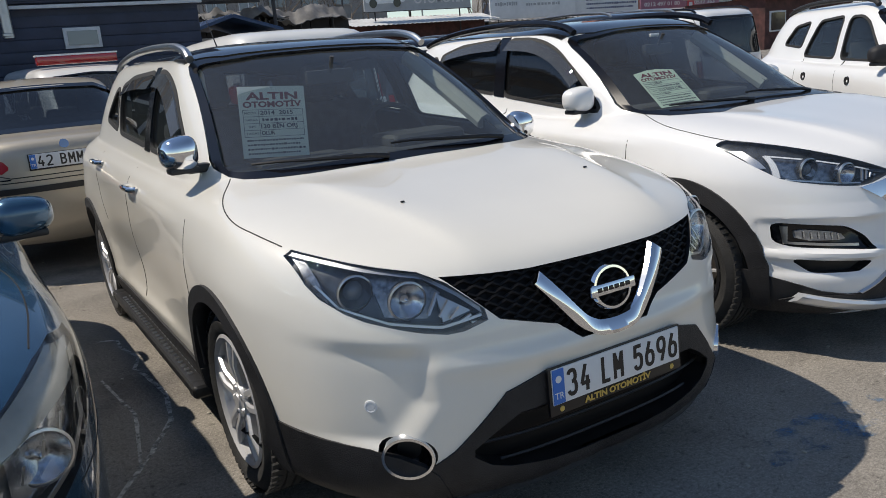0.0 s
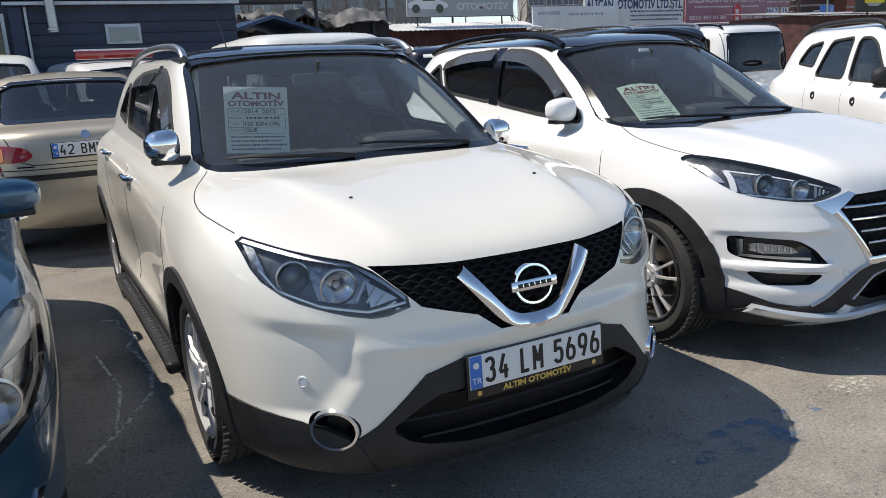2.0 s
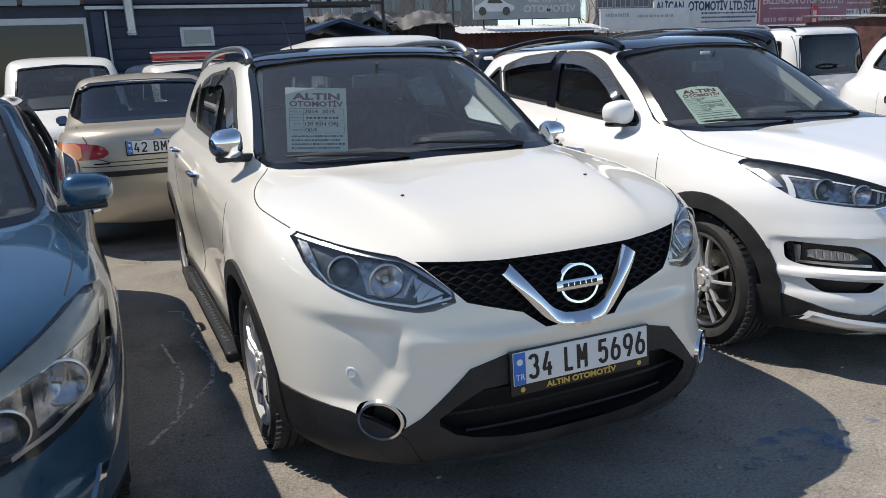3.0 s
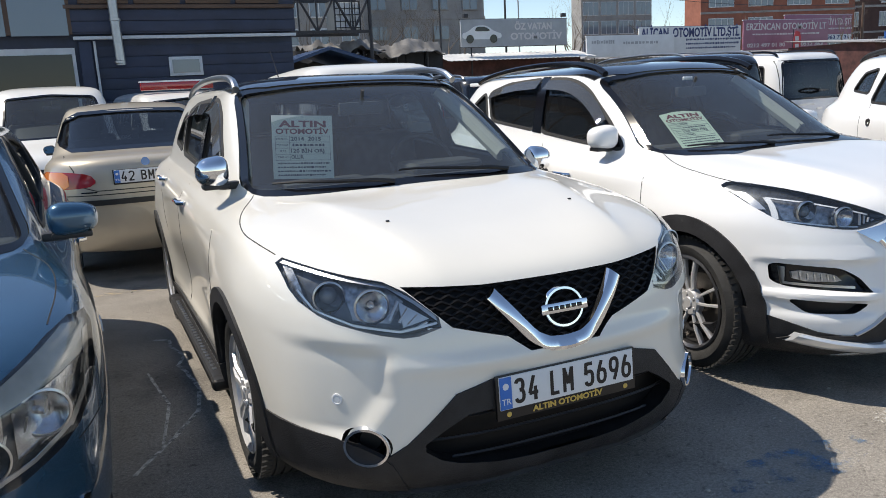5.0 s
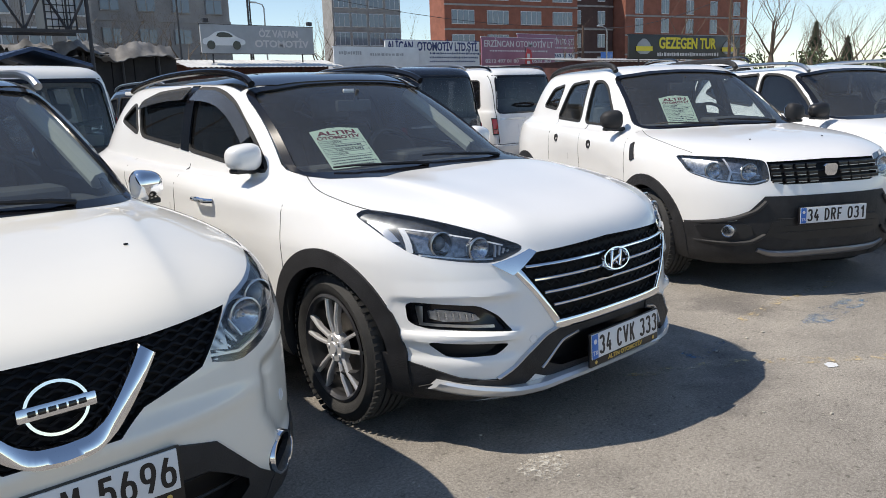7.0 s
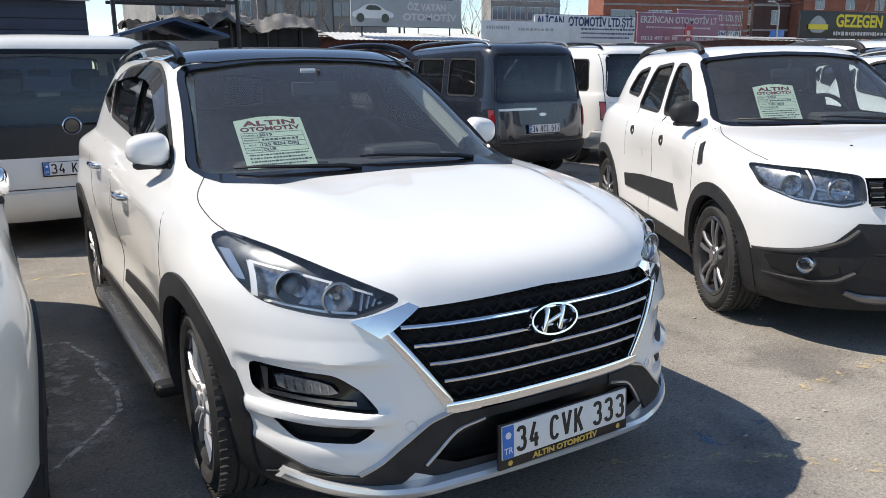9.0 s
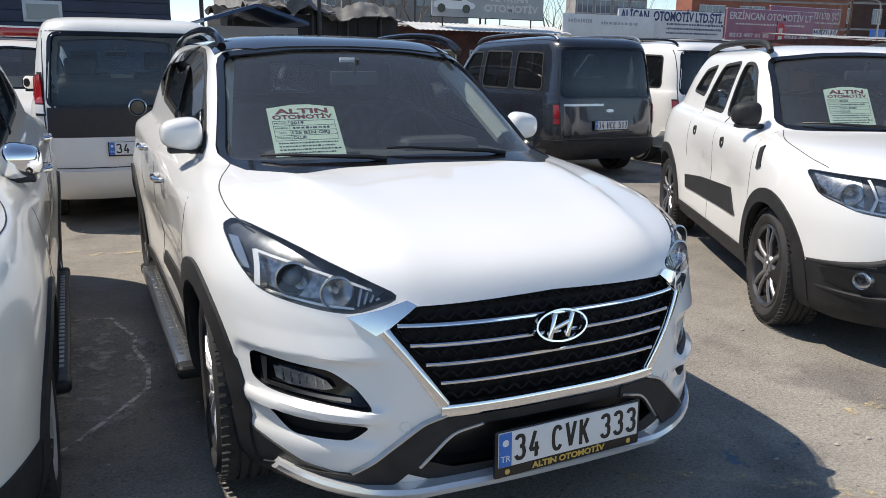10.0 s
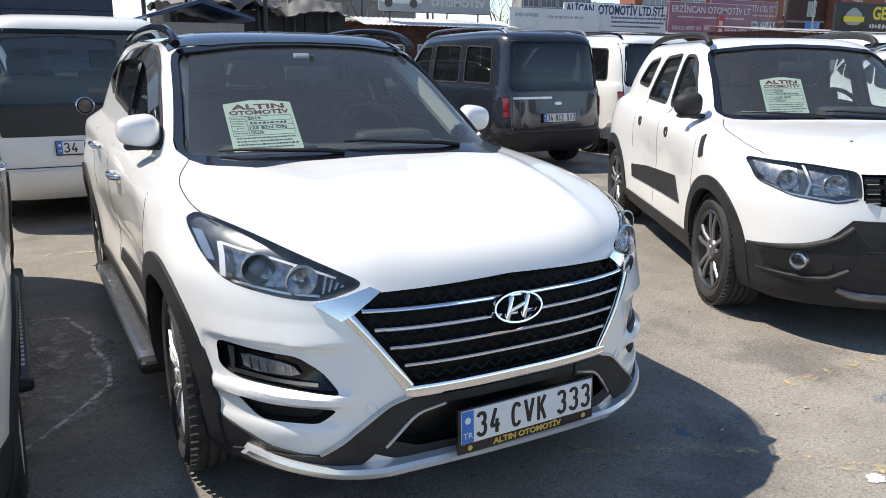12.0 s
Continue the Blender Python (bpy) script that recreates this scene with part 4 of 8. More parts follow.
def step_bar(car, side, x, y0, y1, z, material):
    bm = box((0.15, y1 - y0, 0.05), (side * x, (y0 + y1) / 2, z), 0.022, seg=3)
    b = part("side_step", bm, material, car)
    tread = bmesh.new()
    n = int((y1 - y0 - 0.3) / 0.055)
    for i in range(n):
        for k in range(3):
            box((0.022, 0.028, 0.006), (side * (x + 0.005) + (k - 1) * 0.036, y0 + 0.16 + i * 0.055 + 0.014 * (k % 2), z + 0.026), 0.002, bm=tread, seg=1)
    part("tread_studs", tread, SATIN, b)
    for y in (y0 + 0.03, y1 - 0.03):
        part("end_cap", box((0.156, 0.09, 0.058), (side * x, y, z - 0.001), 0.025, seg=3), DARKPL, b)


def cabin_cavity(rows, ymap=None, zmap=None):
    """The hollow inside a car."""
    return shell(rings_of(rows, ymap, zmap))


CAVITY = [
    (0.70, 0.42, 2.95, 4, 4, 0.42, 0.42, 0.42, 0.42, 0.9, 2.4),
    (0.74, 0.26, 3.05, 4, 4, 1.00, 1.00, 1.00, 1.00, 0.85, 2.4),
    (0.715, 0.11, 3.05, 3.4, 3.6, 1.066, 1.060, 1.10, 1.12, 0.80, 2.4),
    (0.655, 0.57, 2.96, 3.4, 3.6, 1.33, 1.31, 1.33, 1.36, 1.05, 2.3),
    (0.59, 0.89, 2.84, 3.4, 3.6, 1.48, 1.465, 1.465, 1.475, 1.25, 2.3),
    (0.50, 1.10, 2.72, 3.2, 3.4, 1.545, 1.53, 1.525, 1.525, 1.4, 2.2),
    (0.20, 1.50, 2.40, 2.6, 2.6, 1.56, 1.56, 1.55, 1.545, 1.75, 2.1),
]


def car_body(name, label, m, rings, paint, wb, r, arch_r, screen, windows, rear, cavity, cuts=(), seams=(), shape=None,
             side_glass=SIDEGL, rear_glass=TINTGL, screen_glass=SCREEN, wheels=None, track=0.775, hood_seams=(), steer=0.0, category="car", group="", levels=1, lining=CABIN):
    """A car with painted body, cut openings, glass, seals and wheels. Gives the car and its surface."""
    car = thing(name, label, category, m, group)
    tree = tree_of(rings, shape, levels)
    all_cuts = [(c, DARKPL) for c in arch_cutters(wb, r, arch_r)]
    if cavity is not None:
        all_cuts.append((cavity, lining))
        if screen:
            all_cuts.append((patch(screen, "y", -1, tree, 0.06, 0.24, 0.12, straight=True), SEAL_GAP))
        if rear:
            all_cuts.append((patch(rear, "y", 1, tree, 0.06, 0.26, 0.12, straight=True), SEAL_GAP))
        for w in windows:
            for side in (-1, 1):
                all_cuts.append((patch(w, "x", side, tree, 0.06, 0.24, 0.12, straight=True), SEAL_GAP))
    for poly, axis, side, depth, material in cuts:
        all_cuts.append((patch(poly, axis, side, tree, 0.05, 0.05 + depth, 0.06, straight=True), material))
    body = new("body", make_shell(rings, all_cuts, paint, shape, levels))
    body.parent = car
    if screen:
        part("windscreen", pane(screen, "y", -1, tree, -0.010), screen_glass, car)
        part("screen_seal", quads_on(ring_band([(a * 0.975, b) for a, b in screen], 0.022), "y", -1, tree, 0.002), GLOSSBLK, car)
    if rear:
        part("rear_window", pane(rear, "y", 1, tree, -0.010), rear_glass, car)
        part("screen_seal", quads_on(ring_band(rear, 0.030), "y", 1, tree, 0.002), GLOSSBLK, car)
    side_parts(car, tree, windows, side_glass, seams)
    # Hood shut lines: dark strips painted in place of the gap's shade.
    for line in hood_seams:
        part("panel_gap_shade", patch(strip(smooth_line(line), 0.0038), "z", 1, tree, 0.0012, 0.006, 0.03), SEAL_GAP, car)
    if wheels:
        put_wheels(car, wheels, track, wb, r, steer)
    return car, tree


def smooth_line(line, times=3):
    """An open line with its corners cut round."""
    for _ in range(times):
        out = [line[0]]
        for a, b in zip(line, line[1:]):
            out += [(a[0] * 0.75 + b[0] * 0.25, a[1] * 0.75 + b[1] * 0.25), (a[0] * 0.25 + b[0] * 0.75, a[1] * 0.25 + b[1] * 0.75)]
        line = out + [line[-1]]
    return line


def roof_outline(tree, edge, z_up, back):
    """A roof panel's outline: its front follows the upper edge of the windscreen."""
    front = [(x, on_front(tree, x, z + z_up)[0].y) for x, z in edge]
    return front + back


def both(poly):
    return [(poly, -1), (mirrored(poly), 1)]


def arch_trim(car, tree, wb, z, r0, r1, lo=0.24):
    for y in (0.0, wb):
        for side in (-1, 1):
            part("wheel_arch_trim", patch(arch_poly(y, z, r0, r1, lo, 34), "x", side, tree, 0.012, 0.05, 0.05), PLASTIC, car)


def sill_trim(car, tree, y0, y1, z0, z1):
    for side in (-1, 1):
        part("sill_trim", patch([(y0, z0), (y1, z0), (y1, z1), (y0, z1)], "x", side, tree, 0.010, 0.03, 0.06), PLASTIC, car)


def ring_mesh(rx, rz, thick, tilt=0.0, depth=0.014, steps=36):
    bm = bmesh.new()
    rows = []
    for i in range(steps):
        a = 2 * math.pi * i / steps
        c, s = math.cos(a), math.sin(a)
        row = []
        for f, d in ((1.0, 0.0), (1.0 - 0.25 * thick / rx, -depth), (1.0 - thick / rx + 0.25 * thick / rx, -depth), (1.0 - thick / rx, 0.0)):
            row.append(bm.verts.new((rx * f * c, d, (rz - rx * (1 - f)) * s)))
        rows.append(row)
    for i in range(steps):
        a, b = rows[i], rows[(i + 1) % steps]
        for k in range(4):
            bm.faces.new((a[k], a[(k + 1) % 4], b[(k + 1) % 4], b[k]))
    bmesh.ops.recalc_face_normals(bm, faces=bm.faces)
    return bm


def on_front(tree, x, z, lift=0.0):
    hit, no, _, _ = tree.ray_cast(Vector((x, -5, z)), Vector((0, 1, 0)))
    return hit - Vector((0, lift, 0)), no


def mesh_grille(car, poly, tree, depth, rows, material, label="", amp=0.006, name="grille"):
    """A dark grille: a back panel with wavy bars clipped to its outline."""
    g = part(name, patch(poly, "y", -1, tree, -depth, 0.01, 0.05, straight=True), GRILLEBLK, car, label)
    x0, x1 = min(p[0] for p in poly), max(p[0] for p in poly)
    z0, z1 = min(p[1] for p in poly), max(p[1] for p in poly)

    def inside(x, z):
        n, c = len(poly), False
        for i in range(n):
            (ax, az), (bx, bz) = poly[i], poly[i - 1]
            if (az > z) != (bz > z) and x < (bx - ax) * (z - az) / (bz - az) + ax:
                c = not c
        return c
    for k in range(rows):
        z = z0 + (z1 - z0) * (k + 0.5) / rows
        run, x = [], x0
        runs = []
        while x <= x1:
            if inside(x, z):
                run.append(x)
            elif run:
                runs.append(run)
                run = []
            x += 0.0125
        runs += [run] if run else []
        for run in runs:
            if len(run) < 3:
                continue
            pts = []
            for n, x in enumerate(run):
                hit, _ = on_front(tree, x, z)
                pts.append(hit + Vector((0, depth * 0.55, amp * math.sin(x * 125 + k * math.pi))))
            part("grille_bar", tube(pts, 0.0055, sides=5), material, g)
    return g

# ---- ground ----
def asphalt():
    m = bpy.data.materials.new("worn_asphalt")
    m.use_nodes = True
    nt = m.node_tree
    b = nt.nodes["Principled BSDF"]
    b.inputs["Roughness"].default_value = 0.92
    b.inputs["Specular IOR Level"].default_value = 0.25
    tc = nt.nodes.new("ShaderNodeTexCoord")

    def noise_at(scale, detail, lo, hi, ca, cb):
        n = nt.nodes.new("ShaderNodeTexNoise")
        n.inputs["Scale"].default_value, n.inputs["Detail"].default_value, n.inputs["Roughness"].default_value = scale, detail, 0.6
        nt.links.new(tc.outputs["Object"], n.inputs["Vector"])
        r = nt.nodes.new("ShaderNodeValToRGB")
        r.color_ramp.elements[0].position, r.color_ramp.elements[1].position = lo, hi
        r.color_ramp.elements[0].color, r.color_ramp.elements[1].color = (*ca, 1), (*cb, 1)
        nt.links.new(n.outputs["Fac"], r.inputs["Fac"])
        return n, r

    def mixed(kind, fac, a, c):
        x = nt.nodes.new("ShaderNodeMix")
        x.data_type, x.blend_type = "RGBA", kind
        x.inputs["Factor"].default_value = fac
        nt.links.new(a, x.inputs["A"])
        nt.links.new(c, x.inputs["B"])
        return x.outputs["Result"]
    _, big = noise_at(0.35, 5, 0.35, 0.7, (0.345, 0.322, 0.292), (0.52, 0.482, 0.428))
    _, mid = noise_at(2.6, 8, 0.3, 0.72, (0.66, 0.66, 0.67), (1.0, 1.0, 1.0))
    fine_n, fine = noise_at(75.0, 7, 0.36, 0.64, (0.55, 0.545, 0.54), (1.0, 1.0, 1.0))
    _, speck = noise_at(240.0, 2, 0.64, 0.72, (0.0, 0.0, 0.0), (0.42, 0.40, 0.36))
    col = mixed("MULTIPLY", 0.9, big.outputs["Color"], mid.outputs["Color"])
    col = mixed("MULTIPLY", 0.85, col, fine.outputs["Color"])
    _, grain = noise_at(210.0, 4, 0.34, 0.66, (0.55, 0.55, 0.55), (1.2, 1.19, 1.17))
    _, pits = noise_at(30.0, 6, 0.30, 0.42, (0.45, 0.45, 0.45), (1.0, 1.0, 1.0))
    _, stains = noise_at(1.1, 10, 0.38, 0.47, (0.62, 0.62, 0.64), (1.0, 1.0, 1.0))
    for layer in (grain, pits, stains):
        col = mixed("MULTIPLY", 0.9, col, layer.outputs["Color"])
    col = mixed("ADD", 0.9, col, speck.outputs["Color"])
    nt.links.new(col, b.inputs["Base Color"])
    bp = nt.nodes.new("ShaderNodeBump")
    bp.inputs["Strength"].default_value, bp.inputs["Distance"].default_value = 0.55, 0.010
    nt.links.new(fine_n.outputs["Fac"], bp.inputs["Height"])
    nt.links.new(bp.outputs["Normal"], b.inputs["Normal"])
    return m


def worn(name, base, cover=0.5, scale=14.0, second=None):
    """Worn paint: patches of colour let the ground through."""
    m = mat(name, base, 0.85, 0, 0, 0.15, 3.0, second=second)
    nt = m.node_tree
    b = nt.nodes["Principled BSDF"]
    n = nt.nodes.new("ShaderNodeTexNoise")
    n.inputs["Scale"].default_value, n.inputs["Detail"].default_value = scale, 8
    n.inputs["Roughness"].default_value = 0.7
    tc = nt.nodes.new("ShaderNodeTexCoord")
    nt.links.new(tc.outputs["Object"], n.inputs["Vector"])
    r = nt.nodes.new("ShaderNodeValToRGB")
    r.color_ramp.elements[0].position, r.color_ramp.elements[1].position = 1 - cover - 0.08, 1 - cover + 0.12
    nt.links.new(n.outputs["Fac"], r.inputs["Fac"])
    nt.links.new(r.outputs["Color"], b.inputs["Alpha"])
    return m


ASPHALT = asphalt()
YELLOWP = worn("worn_yellow_paint", (0.62, 0.50, 0.30), 0.42)
SEALP = worn("pale_crack_sealing", (0.62, 0.60, 0.56), 0.56, 20.0)
PATCHP = worn("greyer_asphalt_patch", (0.33, 0.32, 0.305), 0.50, 9.0)
BLUEP = worn("blue_paint_stain", (0.10, 0.22, 0.36), 0.42, 7.0)
WHITEP = worn("white_splash", (0.62, 0.60, 0.54), 0.45, 40.0)
g = bmesh.new()
bmesh.ops.create_grid(g, x_segments=1, y_segments=1, size=1500)
ground = new("ground", mesh_of(g, "ground", ASPHALT))
tagged(ground, "worn sun-bleached grey asphalt of the car lot", "ground", kind="structure")


def ribbon(name, pts, width, material, label, z=0.004, seed=1):
    """A thin flat marking along a line on the ground, with an uneven edge."""
    rng = random.Random(seed)
    fine = []
    for a, b in zip(pts, pts[1:]):
        n = max(2, int((Vector(b) - Vector(a)).length / 0.06))
        fine += [tuple(Vector(a).lerp(Vector(b), i / n)) for i in range(n)]
    fine.append(pts[-1])
    bm = bmesh.new()
    rows = []
    for i, p in enumerate(fine):
        a, b = Vector(fine[max(0, i - 1)]), Vector(fine[min(len(fine) - 1, i + 1)])
        d = (b - a).normalized()
        s = Vector((-d.y, d.x)) * width / 2
        j = rng.uniform(-0.25, 0.25) * width
        rows.append([bm.verts.new((p[0] + s.x * k + s.x * j, p[1] + s.y * k + s.y * j, z)) for k in (-rng.uniform(0.6, 1.1), rng.uniform(0.6, 1.1))])
    for a, b in zip(rows, rows[1:]):
        bm.faces.new((a[0], b[0], b[1], a[1]))
    bmesh.ops.recalc_face_normals(bm, faces=bm.faces)
    ob = new(name, mesh_of(bm, name, material))
    return tagged(ob, label, "ground marking", kind="structure")


def blot(name, at, size, material, label, z=0.004, seed=1):
    rng = random.Random(seed)
    bm = bmesh.new()
    n = 28
    vs = [bm.verts.new((at[0] + size[0] * rng.uniform(0.7, 1.1) * math.cos(2 * math.pi * i / n), at[1] + size[1] * rng.uniform(0.7, 1.1) * math.sin(2 * math.pi * i / n), z)) for i in range(n)]
    bm.faces.new(vs)
    ob = new(name, mesh_of(bm, name, material))
    return tagged(ob, label, "stain", kind="structure")


ribbon("bay_line", [(-3.5, 3.78), (-1.4, 3.72), (-0.8, 3.66), (1.5, 3.62), (4.0, 3.6), (9.0, 3.5)], 0.11, YELLOWP, "faded yellow bay line on the asphalt", seed=2)
ribbon("bay_line", [(2.75, -0.62), (3.3, -0.95), (3.75, -1.35), (4.2, -1.75)], 0.10, YELLOWP, "faded yellow bay line on the asphalt", seed=3)
ribbon("bay_line", [(4.0, -0.62), (4.6, -0.60), (5.4, -0.66)], 0.09, YELLOWP, "faded yellow bay line on the asphalt", seed=4)
ribbon("crack_sealing", [(0.72, 0.22), (0.92, 0.40), (1.12, 0.68), (1.24, 0.86), (1.27, 1.15), (1.22, 1.40), (1.24, 1.60), (1.18, 1.80), (1.14, 1.98)], 0.026, SEALP, "pale sealed crack in the asphalt", seed=5)
ribbon("crack_sealing", [(1.14, 1.98), (0.95, 2.02), (0.70, 2.00)], 0.024, SEALP, "pale sealed crack in the asphalt", seed=6)
blot("asphalt_patch", (1.0, 1.25), (0.36, 0.85), PATCHP, "greyer patch in the asphalt between the cars", 0.002, 7)
ribbon("crack_sealing", [(-1.32, 0.20), (-1.12, 0.52), (-0.98, 0.78), (-0.93, 1.10), (-0.96, 1.40), (-0.99, 1.55), (-0.93, 1.72), (-0.99, 1.95), (-0.98, 2.10), (-1.08, 2.16)], 0.026, SEALP, "pale sealed crack in the asphalt", seed=8)
ribbon("crack_sealing", [(-1.18, 0.42), (-1.10, 0.95), (-1.16, 1.5)], 0.02, SEALP, "pale sealed crack in the asphalt", seed=9)
blot("paint_stain", (1.02, -1.05), (0.42, 0.14), BLUEP, "faded blue paint stain on the asphalt", 0.0025, 10)
blot("paint_stain", (3.38, -0.72), (0.20, 0.10), BLUEP, "faded blue paint stain on the asphalt", 0.0025, 11)
blot("paint_stain", (4.6, -0.95), (0.55, 0.10), BLUEP, "faded blue paint stain on the asphalt", 0.0025, 12)
blot("white_splash", (1.72, -0.98), (0.13, 0.09), WHITEP, "white paint splash on the asphalt", 0.003, 13)
blot("white_splash", (3.60, -1.33), (0.045, 0.035), PLATEW, "white scrap lying on the asphalt", 0.003, 14)
# loose grit
rng = random.Random(21)
grit = bmesh.new()
for _ in range(420):
    x, y = rng.uniform(-2.0, 8.0), rng.uniform(-3.5, 5.0)
    s = rng.choice((0.004, 0.006, 0.006, 0.010))
    own = bmesh.new()
    bmesh.ops.create_icosphere(own, subdivisions=1, radius=s)
    bmesh.ops.scale(own, vec=(rng.uniform(0.7, 1.6), rng.uniform(0.7, 1.3), 0.5), verts=own.verts)
    bmesh.ops.translate(own, vec=(x, y, s * 0.4), verts=own.verts)
    joined(grit, own)
tagged(new("grit", mesh_of(grit, "grit", mat("pale_grit", (0.42, 0.39, 0.34), 0.9, vary=0.3))), "loose pale grit on the asphalt", "grit", kind="stuff")

# ---- pearl white crossover ----
W_FIVE = wheel(0.345, 0.215, (5, 0.17), ALLOY, ALLOY)
LAMP_Q = rounded([(-0.80, 0.972), (-0.66, 0.935), (-0.515, 0.908), (-0.385, 0.782), (-0.50, 0.748), (-0.60, 0.765), (-0.72, 0.803), (-0.785, 0.862)], 1)
GRILLE_Q = [(-0.50, 0.898), (-0.375, 0.772), (-0.20, 0.722), (-0.13, 0.668), (0.13, 0.668), (0.20, 0.722), (0.375, 0.772), (0.50, 0.898), (0.25, 0.884), (0, 0.882), (-0.25, 0.884)]
LOWER_Q = [(-0.68, 0.19), (-0.60, 0.36), (-0.535, 0.41), (-0.385, 0.565), (-0.26, 0.60), (0.26, 0.60), (0.385, 0.565), (0.535, 0.41), (0.60, 0.36), (0.68, 0.19)]
INTAKE_Q = rounded([(-0.50, 0.395), (-0.42, 0.455), (-0.33, 0.505), (0.33, 0.505), (0.42, 0.455), (0.50, 0.395), (0.42, 0.335), (0.2, 0.300), (-0.2, 0.300), (-0.42, 0.335)], 1)
FOG_Q = [(-0.642 + 0.066 * math.cos(2 * math.pi * i / 24), 0.400 + 0.060 * math.sin(2 * math.pi * i / 24)) for i in range(24)]
SCREEN_Q = corners([(-0.735, 1.102), (-0.35, 1.116), (0, 1.120), (0.35, 1.116), (0.735, 1.102), (0.606, 1.525), (0.3, 1.552), (0, 1.558), (-0.3, 1.552), (-0.606, 1.525)], 0.05)
WIN_Q = [corners([(0.62, 1.115), (1.36, 1.15), (1.42, 1.50), (1.28, 1.495), (1.13, 1.46), (1.00, 1.405), (0.80, 1.26)], 0.06), corners([(1.44, 1.155), (2.10, 1.19), (2.26, 1.43), (2.0, 1.48), (1.50, 1.50)], 0.06), corners([(2.17, 1.20), (2.52, 1.25), (2.40, 1.41), (2.31, 1.43)], 0.05)]
REAR_Q = rounded([(-0.58, 1.22), (0.58, 1.22), (0.50, 1.46), (-0.50, 1.46)], 1)
SEAMS_Q = [[(0.30, 0.40), (0.32, 0.70), (0.35, 0.96)], [(1.40, 0.38), (1.42, 0.8), (1.405, 1.06)], [(2.10, 0.72), (2.26, 0.95), (2.29, 1.08)]]


def ease(q):
    return 0.0 if q <= 0 else 1.0 if q >= 1 else q * q * (3 - 2 * q)


def fold(d, near, far):
    """A ridge that falls off over one width on its outer and another on its inner side."""
    return math.exp(-abs(d) / near) if d > 0 else math.exp(-((d / far) ** 2))


def crossover_shape(x, y, z):
    """Wheel arch flares, a scooped door side, the hood's two ridges and the folded bumper cheeks."""
    s = 1 if x > 0 else -1
    if abs(x) > 0.6 and z < 1.10:
        flare = math.exp(-((y / 0.44) ** 4)) + math.exp(-(((y - 2.65) / 0.48) ** 4))
        x += s * 0.016 * flare * ease((0.98 - z) / 0.20)
        door = math.exp(-(((y - 1.35) / 0.80) ** 4))
        x -= s * 0.024 * door * math.exp(-(((z - 0.55) / 0.15) ** 2))
        x += s * 0.014 * fold(z - 0.925 - 0.035 * y, 0.03, 0.09) * ease((y - 0.25) / 0.5)
        x += s * 0.012 * door * math.exp(-(((z - 0.40) / 0.035) ** 2))
    if -0.95 < y < 0.12 and z > 0.86:
        u = abs(x)
        f = ease((y + 0.95) / 0.25) * ease((0.12 - y) / 0.3)
        edge = 0.545 + 0.20 * y
        z += f * (0.017 * fold(u - edge, 0.05, 0.17) - 0.004 * math.exp(-((u / 0.2) ** 2)))
    if y < -0.45 and 0.40 < z < 0.80:
        u = abs(x)
        edge = 0.575 + 0.6 * max(0.0, 0.56 - z) - 0.06 * max(0.0, z - 0.60)
        y += 0.032 * ease((u - edge + 0.012) / 0.05) * ease((0.88 - u) / 0.18) * ease((0.735 + 0.10 * (u - 0.6) - z) / 0.06) * ease((z - 0.40) / 0.05)
        y -= 0.016 * math.exp(-(((z - 0.655) / 0.03) ** 2)) * math.exp(-((u / 0.55) ** 4))
    return x, y, z


